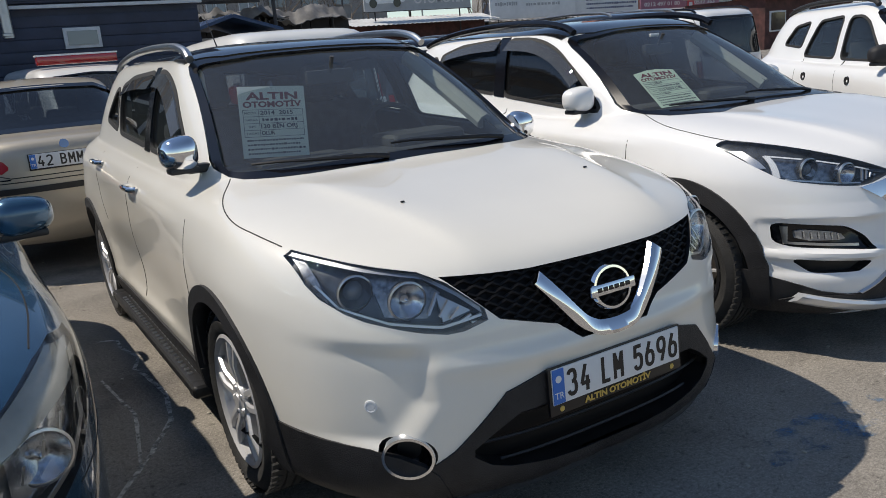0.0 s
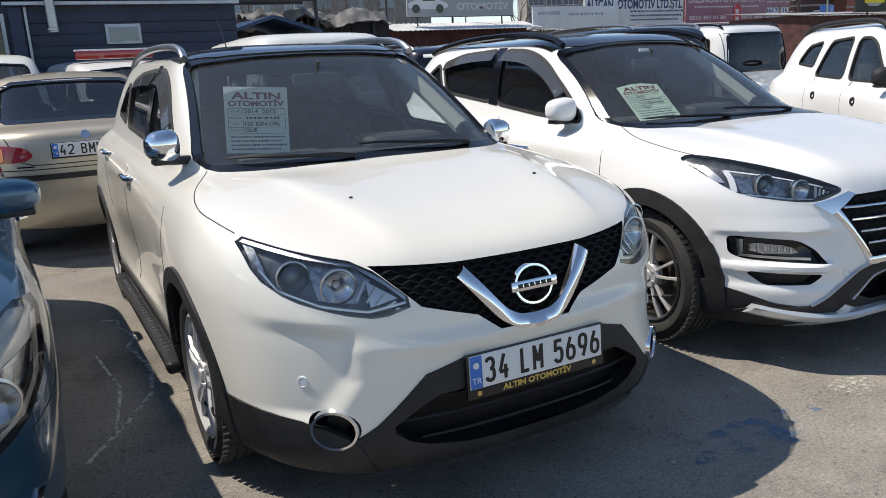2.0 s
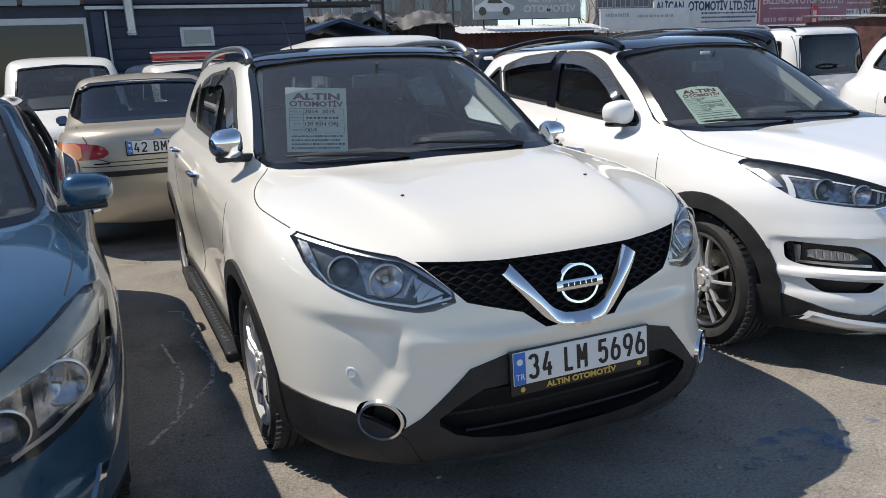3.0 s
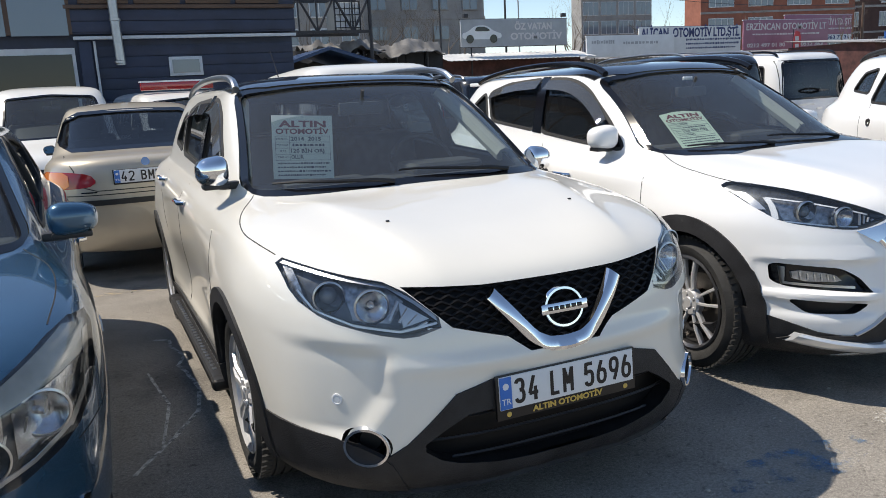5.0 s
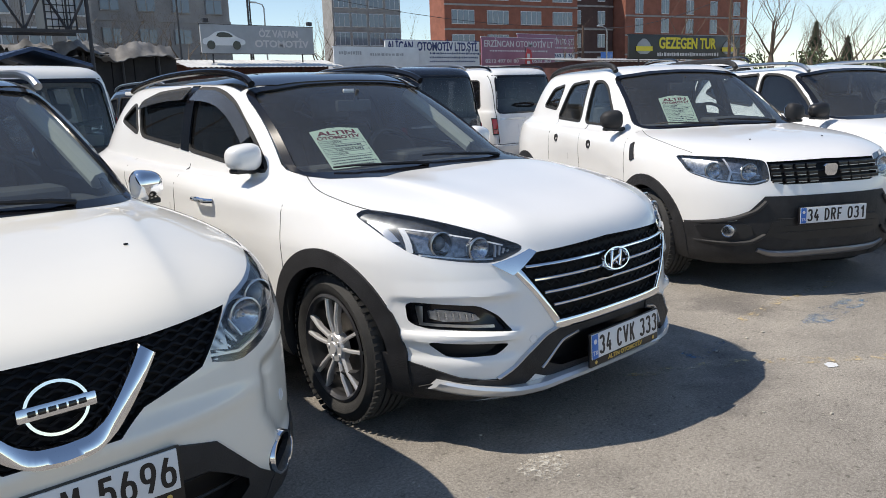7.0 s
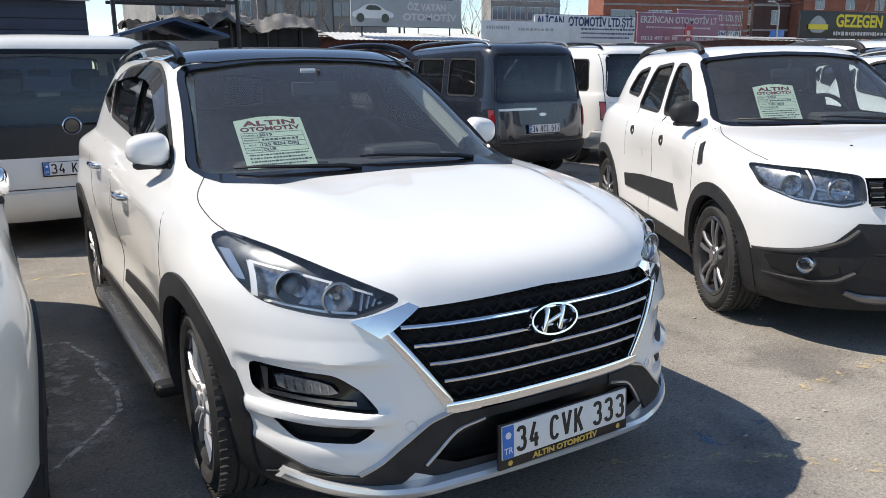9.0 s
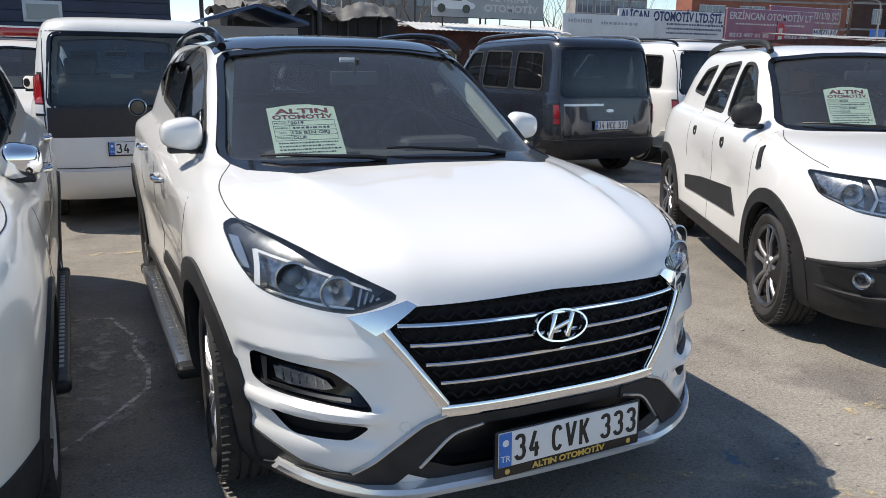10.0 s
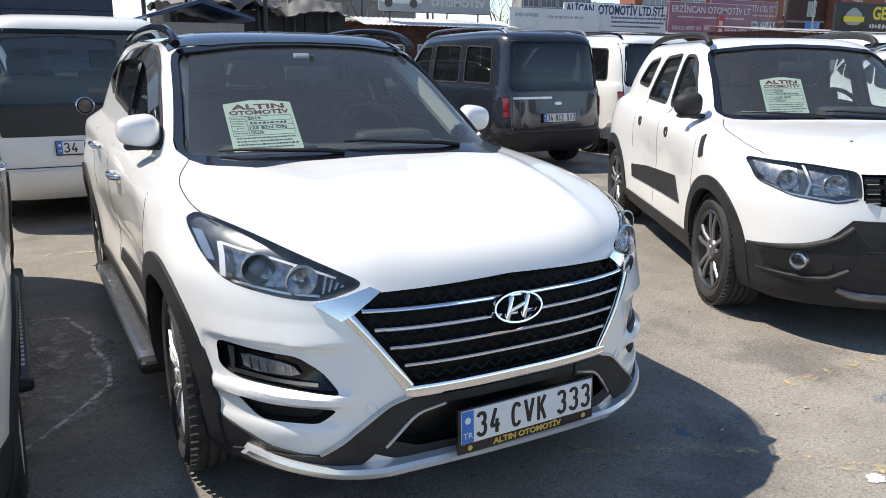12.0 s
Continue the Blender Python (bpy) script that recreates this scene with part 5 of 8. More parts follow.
def pearl_crossover():
    cuts = [(GRILLE_Q, "y", -1, 0.05, DARKPL), (INTAKE_Q, "y", -1, 0.09, DARKPL)]
    for side in (-1, 1):
        f = (lambda p: p) if side < 0 else mirrored
        cuts += [(f(LAMP_Q), "y", -1, 0.10, LAMPBOX), (f(FOG_Q), "y", -1, 0.06, DARKPL)]
    hood = [(-0.70, 0.30), (-0.80, 0.12), (-0.835, -0.10), (-0.81, -0.30), (-0.785, -0.42)]
    car, tree = car_body("crossover_car", "pearl white crossover with black glass roof and chrome trim", pose(0, 0, 0), rings_of(CROSSOVER), PEARL, 2.646, 0.345, 0.385,
                         SCREEN_Q, WIN_Q, REAR_Q, cabin_cavity(CAVITY), cuts, SEAMS_Q, crossover_shape, levels=2, wheels=W_FIVE, hood_seams=[hood, [(-a, b) for a, b in hood]])
    arch_trim(car, tree, 2.646, 0.345, 0.375, 0.435)
    sill_trim(car, tree, 0.36, 2.27, 0.20, 0.36)
    for side in (-1, 1):
        f = (lambda p: p) if side < 0 else mirrored
        lamp_unit(car, LAMP_Q, side, tree, 0.095, [(-0.690, 0.870, 0.046, 0.062, "p"), (-0.585, 0.847, 0.050, 0.050, "r")],
                  [([(-0.785, 0.955), (-0.66, 0.922), (-0.53, 0.897), (-0.46, 0.845), (-0.405, 0.793)], 0.010, SATIN), ([(-0.765, 0.88), (-0.735, 0.825), (-0.64, 0.785)], 0.006, SATIN), ([(-0.64, 0.785), (-0.52, 0.765), (-0.41, 0.785)], 0.007, SATIN)]
                  + [([(-0.545 + 0.026 * n, 0.800 - 0.008 * n), (-0.510 + 0.024 * n, 0.855 - 0.022 * n)], 0.005, SATIN) for n in range(5)],
                  panels=[([(-0.645, 0.915), (-0.53, 0.892), (-0.48, 0.842), (-0.53, 0.778), (-0.63, 0.790)], LAMPMID, 0.80), ([(-0.775, 0.945), (-0.755, 0.935), (-0.745, 0.83), (-0.775, 0.87)], LAMPMID, 0.55), ([(-0.50, 0.845), (-0.42, 0.790), (-0.50, 0.768)], SATIN, 0.62)])
        # lower corner trim and fog lamp
        part("bumper_corner_trim", patch_with_hole(f([(-0.885, 0.435), (-0.72, 0.418), (-0.66, 0.400), (-0.61, 0.372), (-0.575, 0.340), (-0.50, 0.19), (-0.72, 0.19), (-0.88, 0.20)]), tree), PLASTIC, car)
        c, no = on_front(tree, side * 0.642, 0.400)
        aim = Vector((no.x, no.y, 0)).normalized()
        rot = Vector((0, -1, 0)).rotation_difference(aim).to_matrix().to_4x4()
        part("fog_lamp_ring", turned(ring_mesh(0.080, 0.068, 0.016, depth=0.022), Matrix.Translation(c + Vector((-side * 0.005, 0.012, 0))) @ rot), CHROME, car, "chrome ring")
        bowl = lathe([(0.050, 0.0001), (0.046, 0.03), (0.020, 0.052), (0.012, 0.060)], "y", 24)
        fog = part("fog_lamp", turned(bowl, Matrix.Translation(c + Vector((0, 0.012, 0))) @ rot), GLOSSBLK, car)
        part("lens", turned(lathe([(0.036, 0.0001), (0.040, 0.016), (0.046, 0.026)], "y", 20), Matrix.Translation(c + Vector((side * -0.012, 0.012, 0.006))) @ rot), LAMPBOX, fog)
        s, no = on_front(tree, side * 0.705, 0.545)
        rot = Vector((0, -1, 0)).rotation_difference(no).to_matrix().to_4x4()
        part("parking_sensor", turned(lathe([(-0.003, 0.0001), (-0.003, 0.011), (-0.001, 0.0125), (-0.004, 0.015), (-0.003, 0.019), (0.003, 0.020)], "y", 20), Matrix.Translation(s) @ rot), PLATEW, car)
        door_mirror(car, side, (-0.835, 0.47, 1.195) if side < 0 else (0.850, 0.52, 1.110), CHROME, DARKPL, (0.140, 0.15, 0.150), "chrome mirror shell")
        door_handle(car, side, tree, 1.27, 0.985, CHROME)
        door_handle(car, side, tree, 2.22, 1.035, CHROME)
        step_bar(car, side, 0.865, 0.42, 2.22, 0.245, DARKPL)
        roof_rail(car, side, [(0.60, 1.00, 1.545), (0.595, 1.07, 1.585), (0.592, 1.25, 1.612), (0.59, 1.7, 1.622), (0.59, 2.2, 1.612), (0.59, 2.6, 1.575), (0.59, 2.75, 1.53)], SATIN, 0.019)
        part("rain_visor", side_band([(0.84, 1.245), (0.98, 1.345), (1.12, 1.42), (1.25, 1.46), (1.41, 1.465)], [0.04, 0.055, 0.06, 0.06, 0.06], side, tree, 0.03), SMOKEGL, car, "smoked rain visor above the window")
        part("rain_visor", side_band([(1.50, 1.455), (1.75, 1.455), (2.0, 1.44), (2.2, 1.40)], [0.06, 0.06, 0.055, 0.04], side, tree, 0.03), SMOKEGL, car, "smoked rain visor above the window")
        part("washer_nozzle", shifted(box((0.013, 0.008, 0.005), (0, 0, 0), 0.002), tuple(tree.ray_cast(Vector((side * 0.385, -0.46, 3)), Vector((0, 0, -1)))[0] + Vector((0, 0, 0.003)))), DARKPL, car)
        part("pillar_trim", patch([(1.345, 1.13), (1.45, 1.135), (1.50, 1.52), (1.41, 1.52)], "x", side, tree, 0.004, 0.008, 0.04), GLOSSBLK, car)
        part("a_pillar_trim", tube([(side * 0.685, 0.60, 1.14), (side * 0.632, 0.84, 1.30), (side * 0.565, 1.10, 1.475)], 0.044, sides=8), HEADLINER, car)
    part("lower_bumper", frame_patch(LOWER_Q, INTAKE_Q, tree, 0.007), PLASTIC, car)
    mesh_grille(car, GRILLE_Q, tree, 0.03, 14, GRILLEBLK, "black wavy mesh grille")
    mesh_grille(car, INTAKE_Q, tree, 0.07, 3, DARKPL, "", 0.0, "lower_grille")
    # chrome V
    left = [(-0.238, 0.858), (-0.12, 0.712), (-0.065, 0.682), (0, 0.676), (0.065, 0.682), (0.12, 0.712), (0.238, 0.858)]
    part("chrome_v", chrome_band(left, [0.050, 0.048, 0.048, 0.050, 0.048, 0.048, 0.050], tree, 0.022), CHROME, car, "chrome V across the grille")
    c, no = on_front(tree, 0, 0.787, 0.012)
    tilt = Matrix.Translation(c) @ Matrix.Rotation(radians(-12), 4, "X")
    emblem = part("emblem", turned(ring_mesh(0.076, 0.068, 0.015), tilt), CHROME, car, "round chrome emblem with a bar")
    part("emblem_bar", turned(box((0.175, 0.016, 0.034), (0, -0.010, 0), 0.006), tilt), CHROME, emblem)
    for n in range(6):
        part("emblem_mark", turned(box((0.0175, 0.003, 0.013), (-0.055 + 0.022 * n, -0.0178, 0), 0.001), tilt), GLOSSBLK, emblem)
    number_plate(car, "34 LM 5696", Matrix.Translation((0, -1.005, 0.545)) @ Matrix.Rotation(radians(-3), 4, "X"), "ALTIN OTOMOT\u0130V")
    part("plate_bracket", box((0.30, 0.05, 0.10), (0, -0.975, 0.53), 0.01), DARKPL, car)
    part("front_lip", patch([(-0.62, 0.185), (0.62, 0.185), (0.55, 0.225), (0, 0.235), (-0.55, 0.225)], "y", -1, tree, 0.016, 0.03, 0.06), PLASTIC, car)
    # black roof and wipers
    part("glass_roof", patch(roof_outline(tree, [(-0.606, 1.520), (-0.45, 1.541), (-0.3, 1.550), (0, 1.556), (0.3, 1.550), (0.45, 1.541), (0.606, 1.520)], 0.004, [(0.612, 1.16), (0.585, 1.8), (0.53, 2.6), (-0.53, 2.6), (-0.585, 1.8), (-0.612, 1.16)]), "z", 1, tree, 0.006, 0.012, 0.04), BLACKROOF, car, "black glass roof")
    part("roof_aerial", tube([(0, 2.55, 1.59), (0, 2.66, 1.72), (0, 2.78, 1.84)], [0.006, 0.003, 0.002], sides=6), DARKPL, car)
    wiper(car, (0.42, 1.112), (-0.10, 1.150), tree)
    wiper(car, (-0.15, 1.112), (-0.62, 1.130), tree)
    seats(car, 1.15, 0.40)
    dashboard(car, 0.22, 1.10)
    inner_mirror(car, 0.86, 1.42)
    m, h = card_pose((-0.365, 0.663, 1.406), (-0.388, 0.626, 1.109), (0.289, -0.020, -0.020))
    price_card(m, ("2014  2015", "", "120 B\u0130N ORJ", "OLUR"), PAPER, 0.29, h)
    return car


def patch_with_hole(poly, tree):
    return patch(poly, "y", -1, tree, 0.008, 0.02, 0.04)


def frame_patch(outer, inner, tree, lift, step=0.04, thick=0.02):
    """A laid-on sheet with an opening in it."""
    flat = bmesh.new()

    def inside(x, z, poly):
        c = False
        for i in range(len(poly)):
            (ax, az), (bx, bz) = poly[i], poly[i - 1]
            if (az > z) != (bz > z) and x < (bx - ax) * (z - az) / (bz - az) + ax:
                c = not c
        return c
    vs = [flat.verts.new((a, 0, b)) for a, b in outer]
    flat.faces.new(vs)
    lines = [(Vector((a[0], 0, a[1])), Vector((b[0], 0, b[1]))) for a, b in zip(inner, inner[1:] + inner[:1])]
    for a, b in lines:
        d = b - a
        bmesh.ops.bisect_plane(flat, geom=flat.verts[:] + flat.edges[:] + flat.faces[:], plane_co=a, plane_no=Vector((d.z, 0, -d.x)).normalized())
    x0, x1 = min(p[0] for p in outer), max(p[0] for p in outer)
    for s in range(1, int((x1 - x0) / step) + 1):
        bmesh.ops.bisect_plane(flat, geom=flat.verts[:] + flat.edges[:] + flat.faces[:], plane_co=(x0 + s * step, 0, 0), plane_no=(1, 0, 0))
    bmesh.ops.delete(flat, geom=[f for f in flat.faces if inside(f.calc_center_median().x, f.calc_center_median().z, inner)], context="FACES")
    for v in flat.verts:
        hit, no, _, _ = tree.ray_cast(Vector((v.co.x, -5, v.co.z)), Vector((0, 1, 0)))
        if hit is None:
            hit, no, _, _ = tree.find_nearest(Vector((v.co.x, -0.9, v.co.z)))
        v.co = hit + Vector((0, -lift, 0))
    res = bmesh.ops.extrude_face_region(flat, geom=flat.faces[:])
    bmesh.ops.translate(flat, vec=(0, thick, 0), verts=[e for e in res["geom"] if isinstance(e, bmesh.types.BMVert)])
    bmesh.ops.recalc_face_normals(flat, faces=flat.faces)
    return flat


def chrome_band(line, widths, tree, lift, fine=5):
    """A bowed bright bar along a line on the front."""
    pts, ws = [], []
    for i in range(len(line) - 1):
        for k in range(fine):
            u = k / fine
            pts.append((line[i][0] * (1 - u) + line[i + 1][0] * u, line[i][1] * (1 - u) + line[i + 1][1] * u))
            ws.append(widths[i] * (1 - u) + widths[i + 1] * u)
    pts.append(line[-1]), ws.append(widths[-1])
    for _ in range(2):
        pts = [pts[0]] + [((a[0] + 2 * b[0] + c[0]) / 4, (a[1] + 2 * b[1] + c[1]) / 4) for a, b, c in zip(pts, pts[1:], pts[2:])] + [pts[-1]]
    bm = bmesh.new()
    rows = []
    for q, (x, z) in enumerate(pts):
        a, b = Vector(pts[max(q - 1, 0)]), Vector(pts[min(q + 1, len(pts) - 1)])
        d = (b - a).normalized()
        s = Vector((-d.y, d.x)) * ws[q] / 2
        row = []
        for f, up in ((1, 0.0), (0.85, 0.75), (0.4, 1.0), (-0.4, 1.0), (-0.85, 0.75), (-1, 0.0)):
            hit, no = on_front(tree, x + s.x * f, z + s.y * f)
            row.append(bm.verts.new(hit + Vector((0, -lift * up + 0.004, 0))))
        rows.append(row)
    for a, b in zip(rows, rows[1:]):
        for k in range(5):
            bm.faces.new((a[k], a[k + 1], b[k + 1], b[k]))
    bm.faces.new(rows[0])
    bm.faces.new(rows[-1])
    bmesh.ops.recalc_face_normals(bm, faces=bm.faces)
    return bm


pearl_crossover()


# ---- white sport-utility car ----
W_MANY = wheel(0.35, 0.225, (5, 0.20, 0.60), DKALLOY, ALLOY)
T_MAP = ([-1.0, -0.5, 0.04, 0.94, 1.6, 2.646, 3.40], [-0.885, -0.42, 0.17, 1.07, 1.70, 2.67, 3.46])
LAMP_T = rounded([(-0.845, 0.965), (-0.80, 0.992), (-0.70, 0.962), (-0.55, 0.893), (-0.455, 0.846), (-0.585, 0.797), (-0.68, 0.803), (-0.80, 0.826), (-0.838, 0.89)], 2)
GRILLE_T = [(-0.43, 0.822), (-0.505, 0.762), (-0.345, 0.540), (0.345, 0.540), (0.505, 0.762), (0.43, 0.822), (0, 0.836)]
POCKET_T = corners([(-0.828, 0.640), (-0.65, 0.628), (-0.59, 0.585), (-0.548, 0.522), (-0.79, 0.532), (-0.825, 0.552)], 0.022)
SLOT_T = corners([(-0.80, 0.482), (-0.555, 0.468), (-0.60, 0.424), (-0.745, 0.416)], 0.018)
INTAKE_T = [(-0.33, 0.468), (0.33, 0.468), (0.43, 0.372), (0.33, 0.335), (-0.33, 0.335), (-0.43, 0.372)]
SCREEN_T = corners([(-0.742, 1.088), (-0.35, 1.104), (0, 1.108), (0.35, 1.104), (0.742, 1.088), (0.622, 1.498), (0.3, 1.537), (0, 1.545), (-0.3, 1.537), (-0.622, 1.498)], 0.05)
WIN_T = [corners([(0.54, 1.095), (1.02, 1.135), (1.50, 1.18), (1.54, 1.35), (1.58, 1.525), (1.30, 1.515), (1.14, 1.485), (1.00, 1.43), (0.74, 1.26)], 0.07), corners([(1.58, 1.188), (2.26, 1.245), (2.34, 1.36), (2.42, 1.445), (2.15, 1.505), (1.66, 1.528)], 0.06), corners([(2.33, 1.255), (2.66, 1.34), (2.52, 1.43), (2.47, 1.44)], 0.04)]
WIN_T = [[(float(np.interp(a, *T_MAP)), b) for a, b in w] for w in WIN_T]
REAR_T = rounded([(-0.58, 1.24), (0.58, 1.24), (0.50, 1.46), (-0.50, 1.46)], 1)
SEAMS_T = [[(0.33, 0.42), (0.34, 0.72), (0.365, 0.97)], [(1.52, 0.40), (1.54, 0.8), (1.535, 1.10)], [(2.12, 0.74), (2.28, 0.98), (2.30, 1.10)]]


CHEEK_T = ([0.26, 0.30, 0.385, 0.405, 0.425, 0.468, 0.486, 0.512, 0.528, 0.628, 0.646, 0.668, 0.73], [0.0, -0.010, -0.012, -0.006, 0.012, 0.012, -0.020, -0.020, 0.016, 0.022, 0.016, -0.010, 0.0])


def utility_shape(x, y, z):
    """Square arch flares, door creases, hood folds and the stepped bumper cheeks."""
    s = 1 if x > 0 else -1
    if abs(x) > 0.6 and z < 1.12:
        flare = math.exp(-((y / 0.46) ** 4)) + math.exp(-(((y - 2.67) / 0.5) ** 4))
        x += s * 0.018 * flare * ease((0.95 - z) / 0.16)
        door = math.exp(-(((y - 1.35) / 0.80) ** 4))
        x -= s * 0.034 * door * math.exp(-(((z - 0.58) / 0.13) ** 2))
        x += s * 0.016 * fold(z - 0.935 - 0.045 * y, 0.03, 0.08) * ease((y - 0.1) / 0.5)
    if -0.85 < y < 0.25 and z > 0.84:
        u = abs(x)
        f = ease((y + 0.85) / 0.2) * ease((0.25 - y) / 0.35)
        z += f * (0.014 * fold(u - 0.535 - 0.14 * y, 0.035, 0.15) - 0.003 * math.exp(-((u / 0.25) ** 2)))
    if y < -0.40 and 0.26 < z < 0.73:
        u = abs(x)
        y += float(np.interp(z + 0.05 * (u - 0.68), *CHEEK_T)) * ease((u - 0.50) / 0.07) * ease((0.90 - u) / 0.08)
    return x, y, z


def white_utility():
    cuts = [(GRILLE_T, "y", -1, 0.05, DARKPL), (INTAKE_T, "y", -1, 0.07, DARKPL)]
    for side in (-1, 1):
        f = (lambda p: p) if side < 0 else mirrored
        cuts += [(f(LAMP_T), "y", -1, 0.095, LAMPBOX), (f(POCKET_T), "y", -1, 0.05, DARKPL), (f(SLOT_T), "y", -1, 0.05, DARKPL)]
    hood = [(-0.70, 0.42), (-0.795, 0.20), (-0.812, -0.05), (-0.80, -0.20), (-0.775, -0.29)]
    m = pose(2.285, -0.02, 0)
    car, tree = car_body("utility_car", "white sport-utility car with black roof and silver skid bar", m, rings_of(CROSSOVER, T_MAP), WHITE, 2.67, 0.35, 0.392,
                         SCREEN_T, WIN_T, REAR_T, cabin_cavity(CAVITY, T_MAP), cuts, SEAMS_T, utility_shape, levels=2, side_glass=TINTGL, wheels=W_MANY, steer=-3.5, hood_seams=[hood, [(-a, b) for a, b in hood]])
    arch_trim(car, tree, 2.67, 0.35, 0.380, 0.462)
    sill_trim(car, tree, 0.38, 2.28, 0.20, 0.38)
    for side in (-1, 1):
        f = (lambda p: p) if side < 0 else mirrored
        lamp_unit(car, LAMP_T, side, tree, 0.09, [(-0.718, 0.878, 0.045, 0.046, "p"), (-0.620, 0.856, 0.043, 0.038, "r")],
                  [([(-0.797, 0.836), (-0.785, 0.926)], 0.011, PLATEW), ([(-0.785, 0.926), (-0.70, 0.910), (-0.60, 0.882), (-0.53, 0.858)], 0.006, PLATEW), ([(-0.824, 0.945), (-0.818, 0.875)], 0.020, SATIN), ([(-0.78, 0.828), (-0.66, 0.812), (-0.58, 0.808)], 0.006, SATIN)]
                  + [([(-0.570 + 0.016 * n, 0.815 + 0.006 * n), (-0.555 + 0.014 * n, 0.862 - 0.008 * n)], 0.004, SATIN) for n in range(4)],
                  panels=[([(-0.775, 0.915), (-0.68, 0.900), (-0.58, 0.870), (-0.585, 0.818), (-0.68, 0.815), (-0.785, 0.835)], LAMPMID, 0.85)])
        wedge = f([(-0.605, 0.792), (-0.52, 0.814), (-0.452, 0.838), (-0.425, 0.824), (-0.505, 0.764), (-0.538, 0.744)])
        part("chrome_wedge", patch(wedge, "y", -1, tree, 0.010, 0.025, 0.03), CHROME, car, "chrome wedge beside the grille")
        band = [(-0.526, 0.766), (-0.447, 0.655), (-0.362, 0.530)]
        part("grille_frame", chrome_band([(-side * a, b) for a, b in band], [0.036, 0.026, 0.034], tree, 0.015), CHROME, car)
        # fog lamp pocket
        p = part("fog_lamp_pocket", patch(f(POCKET_T), "y", -1, tree, -0.035, 0.01, 0.04, straight=True), GLOSSBLK, car)
        part("fog_lamp", patch(f(rounded([(-0.775, 0.612), (-0.66, 0.598), (-0.635, 0.563), (-0.768, 0.560)], 1)), "y", -1, tree, -0.018, 0.012, 0.03, straight=True), FOGGLASS, p)
        for n in range(6):
            part("lamp_rib", patch(f(strip([(-0.755 + 0.018 * n, 0.603 - 0.002 * n), (-0.753 + 0.018 * n, 0.568)], 0.004)), "y", -1, tree, -0.014, 0.006, 0.03, straight=True), REFLECT, p)
        part("day_light", patch(f(strip([(-0.795, 0.622), (-0.793, 0.548), (-0.60, 0.541)], 0.012)), "y", -1, tree, -0.012, 0.012, 0.03, straight=True), SATIN, p)
        # dark slanting trim with pale edges down to the skid bar
        part("bumper_trim", patch(f([(-0.24, 0.500), (-0.36, 0.502), (-0.42, 0.480), (-0.60, 0.325), (-0.76, 0.318), (-0.80, 0.285), (-0.52, 0.262), (-0.36, 0.430), (-0.24, 0.462)]), "y", -1, tree, 0.012, 0.03, 0.04), PLASTIC, car)
        part("trim_edge", chrome_band([(side * 0.36, 0.508), (side * 0.425, 0.486), (side * 0.515, 0.405), (side * 0.61, 0.326)], [0.012] * 4, tree, 0.020), SATIN, car)
        part("trim_edge", chrome_band([(side * 0.25, 0.470), (side * 0.34, 0.452), (side * 0.43, 0.345)], [0.014] * 3, tree, 0.020), SATIN, car)
        part("bumper_corner_trim", patch(f([(-0.885, 0.42), (-0.80, 0.375), (-0.72, 0.335), (-0.60, 0.315), (-0.58, 0.20), (-0.72, 0.20), (-0.88, 0.21)]), "y", -1, tree, 0.008, 0.02, 0.04), PLASTIC, car)
        s, no = on_front(tree, side * 0.47, 0.475)
        rot = Vector((0, -1, 0)).rotation_difference(no).to_matrix().to_4x4()
        part("parking_sensor", turned(ring_mesh(0.018, 0.018, 0.004, depth=0.003, steps=20), Matrix.Translation(s) @ rot), WHITE, car)
        door_mirror(car, side, (side * 0.838, 0.78, 1.172), WHITE, DARKPL, (0.172, 0.16, 0.155))
        door_handle(car, side, tree, 1.14, 0.935, CHROME)
        door_handle(car, side, tree, 1.96, 0.995, CHROME)
        step_bar(car, side, 0.875, 0.45, 2.25, 0.225, SATIN)
        roof_rail(car, side, [(0.605, 1.06, 1.535), (0.60, 1.14, 1.575), (0.597, 1.35, 1.612), (0.595, 1.7, 1.625), (0.595, 2.2, 1.612), (0.595, 2.6, 1.57), (0.595, 2.75, 1.53)], GLOSSBLK, 0.021)
        part("door_moulding", patch([(0.42, 0.48), (1.42, 0.46), (1.42, 0.52), (0.50, 0.56)], "x", side, tree, 0.010, 0.02, 0.06), PLASTIC, car)
        part("rain_visor", side_band([(0.91, 1.25), (1.01, 1.33), (1.14, 1.405), (1.28, 1.455), (1.42, 1.482), (1.66, 1.492)], [0.045, 0.055, 0.06, 0.062, 0.065, 0.06], side, tree, 0.035), SMOKEGL, car, "smoked rain visor above the window")
        part("rain_visor", side_band([(1.76, 1.495), (2.02, 1.488), (2.24, 1.465), (2.42, 1.425)], [0.06, 0.06, 0.055, 0.04], side, tree, 0.035), SMOKEGL, car, "smoked rain visor above the window")
        part("pillar_trim", patch([(1.585, 1.165), (1.695, 1.175), (1.765, 1.54), (1.665, 1.54)], "x", side, tree, 0.004, 0.008, 0.04), GLOSSBLK, car)
        part("a_pillar_trim", tube([(side * 0.690, 0.70, 1.12), (side * 0.640, 0.91, 1.27), (side * 0.575, 1.17, 1.455)], 0.044, sides=8), HEADLINER, car)
    g = mesh_grille(car, GRILLE_T, tree, 0.035, 9, GRILLEBLK, "black mesh grille with four chrome bars", 0.010)
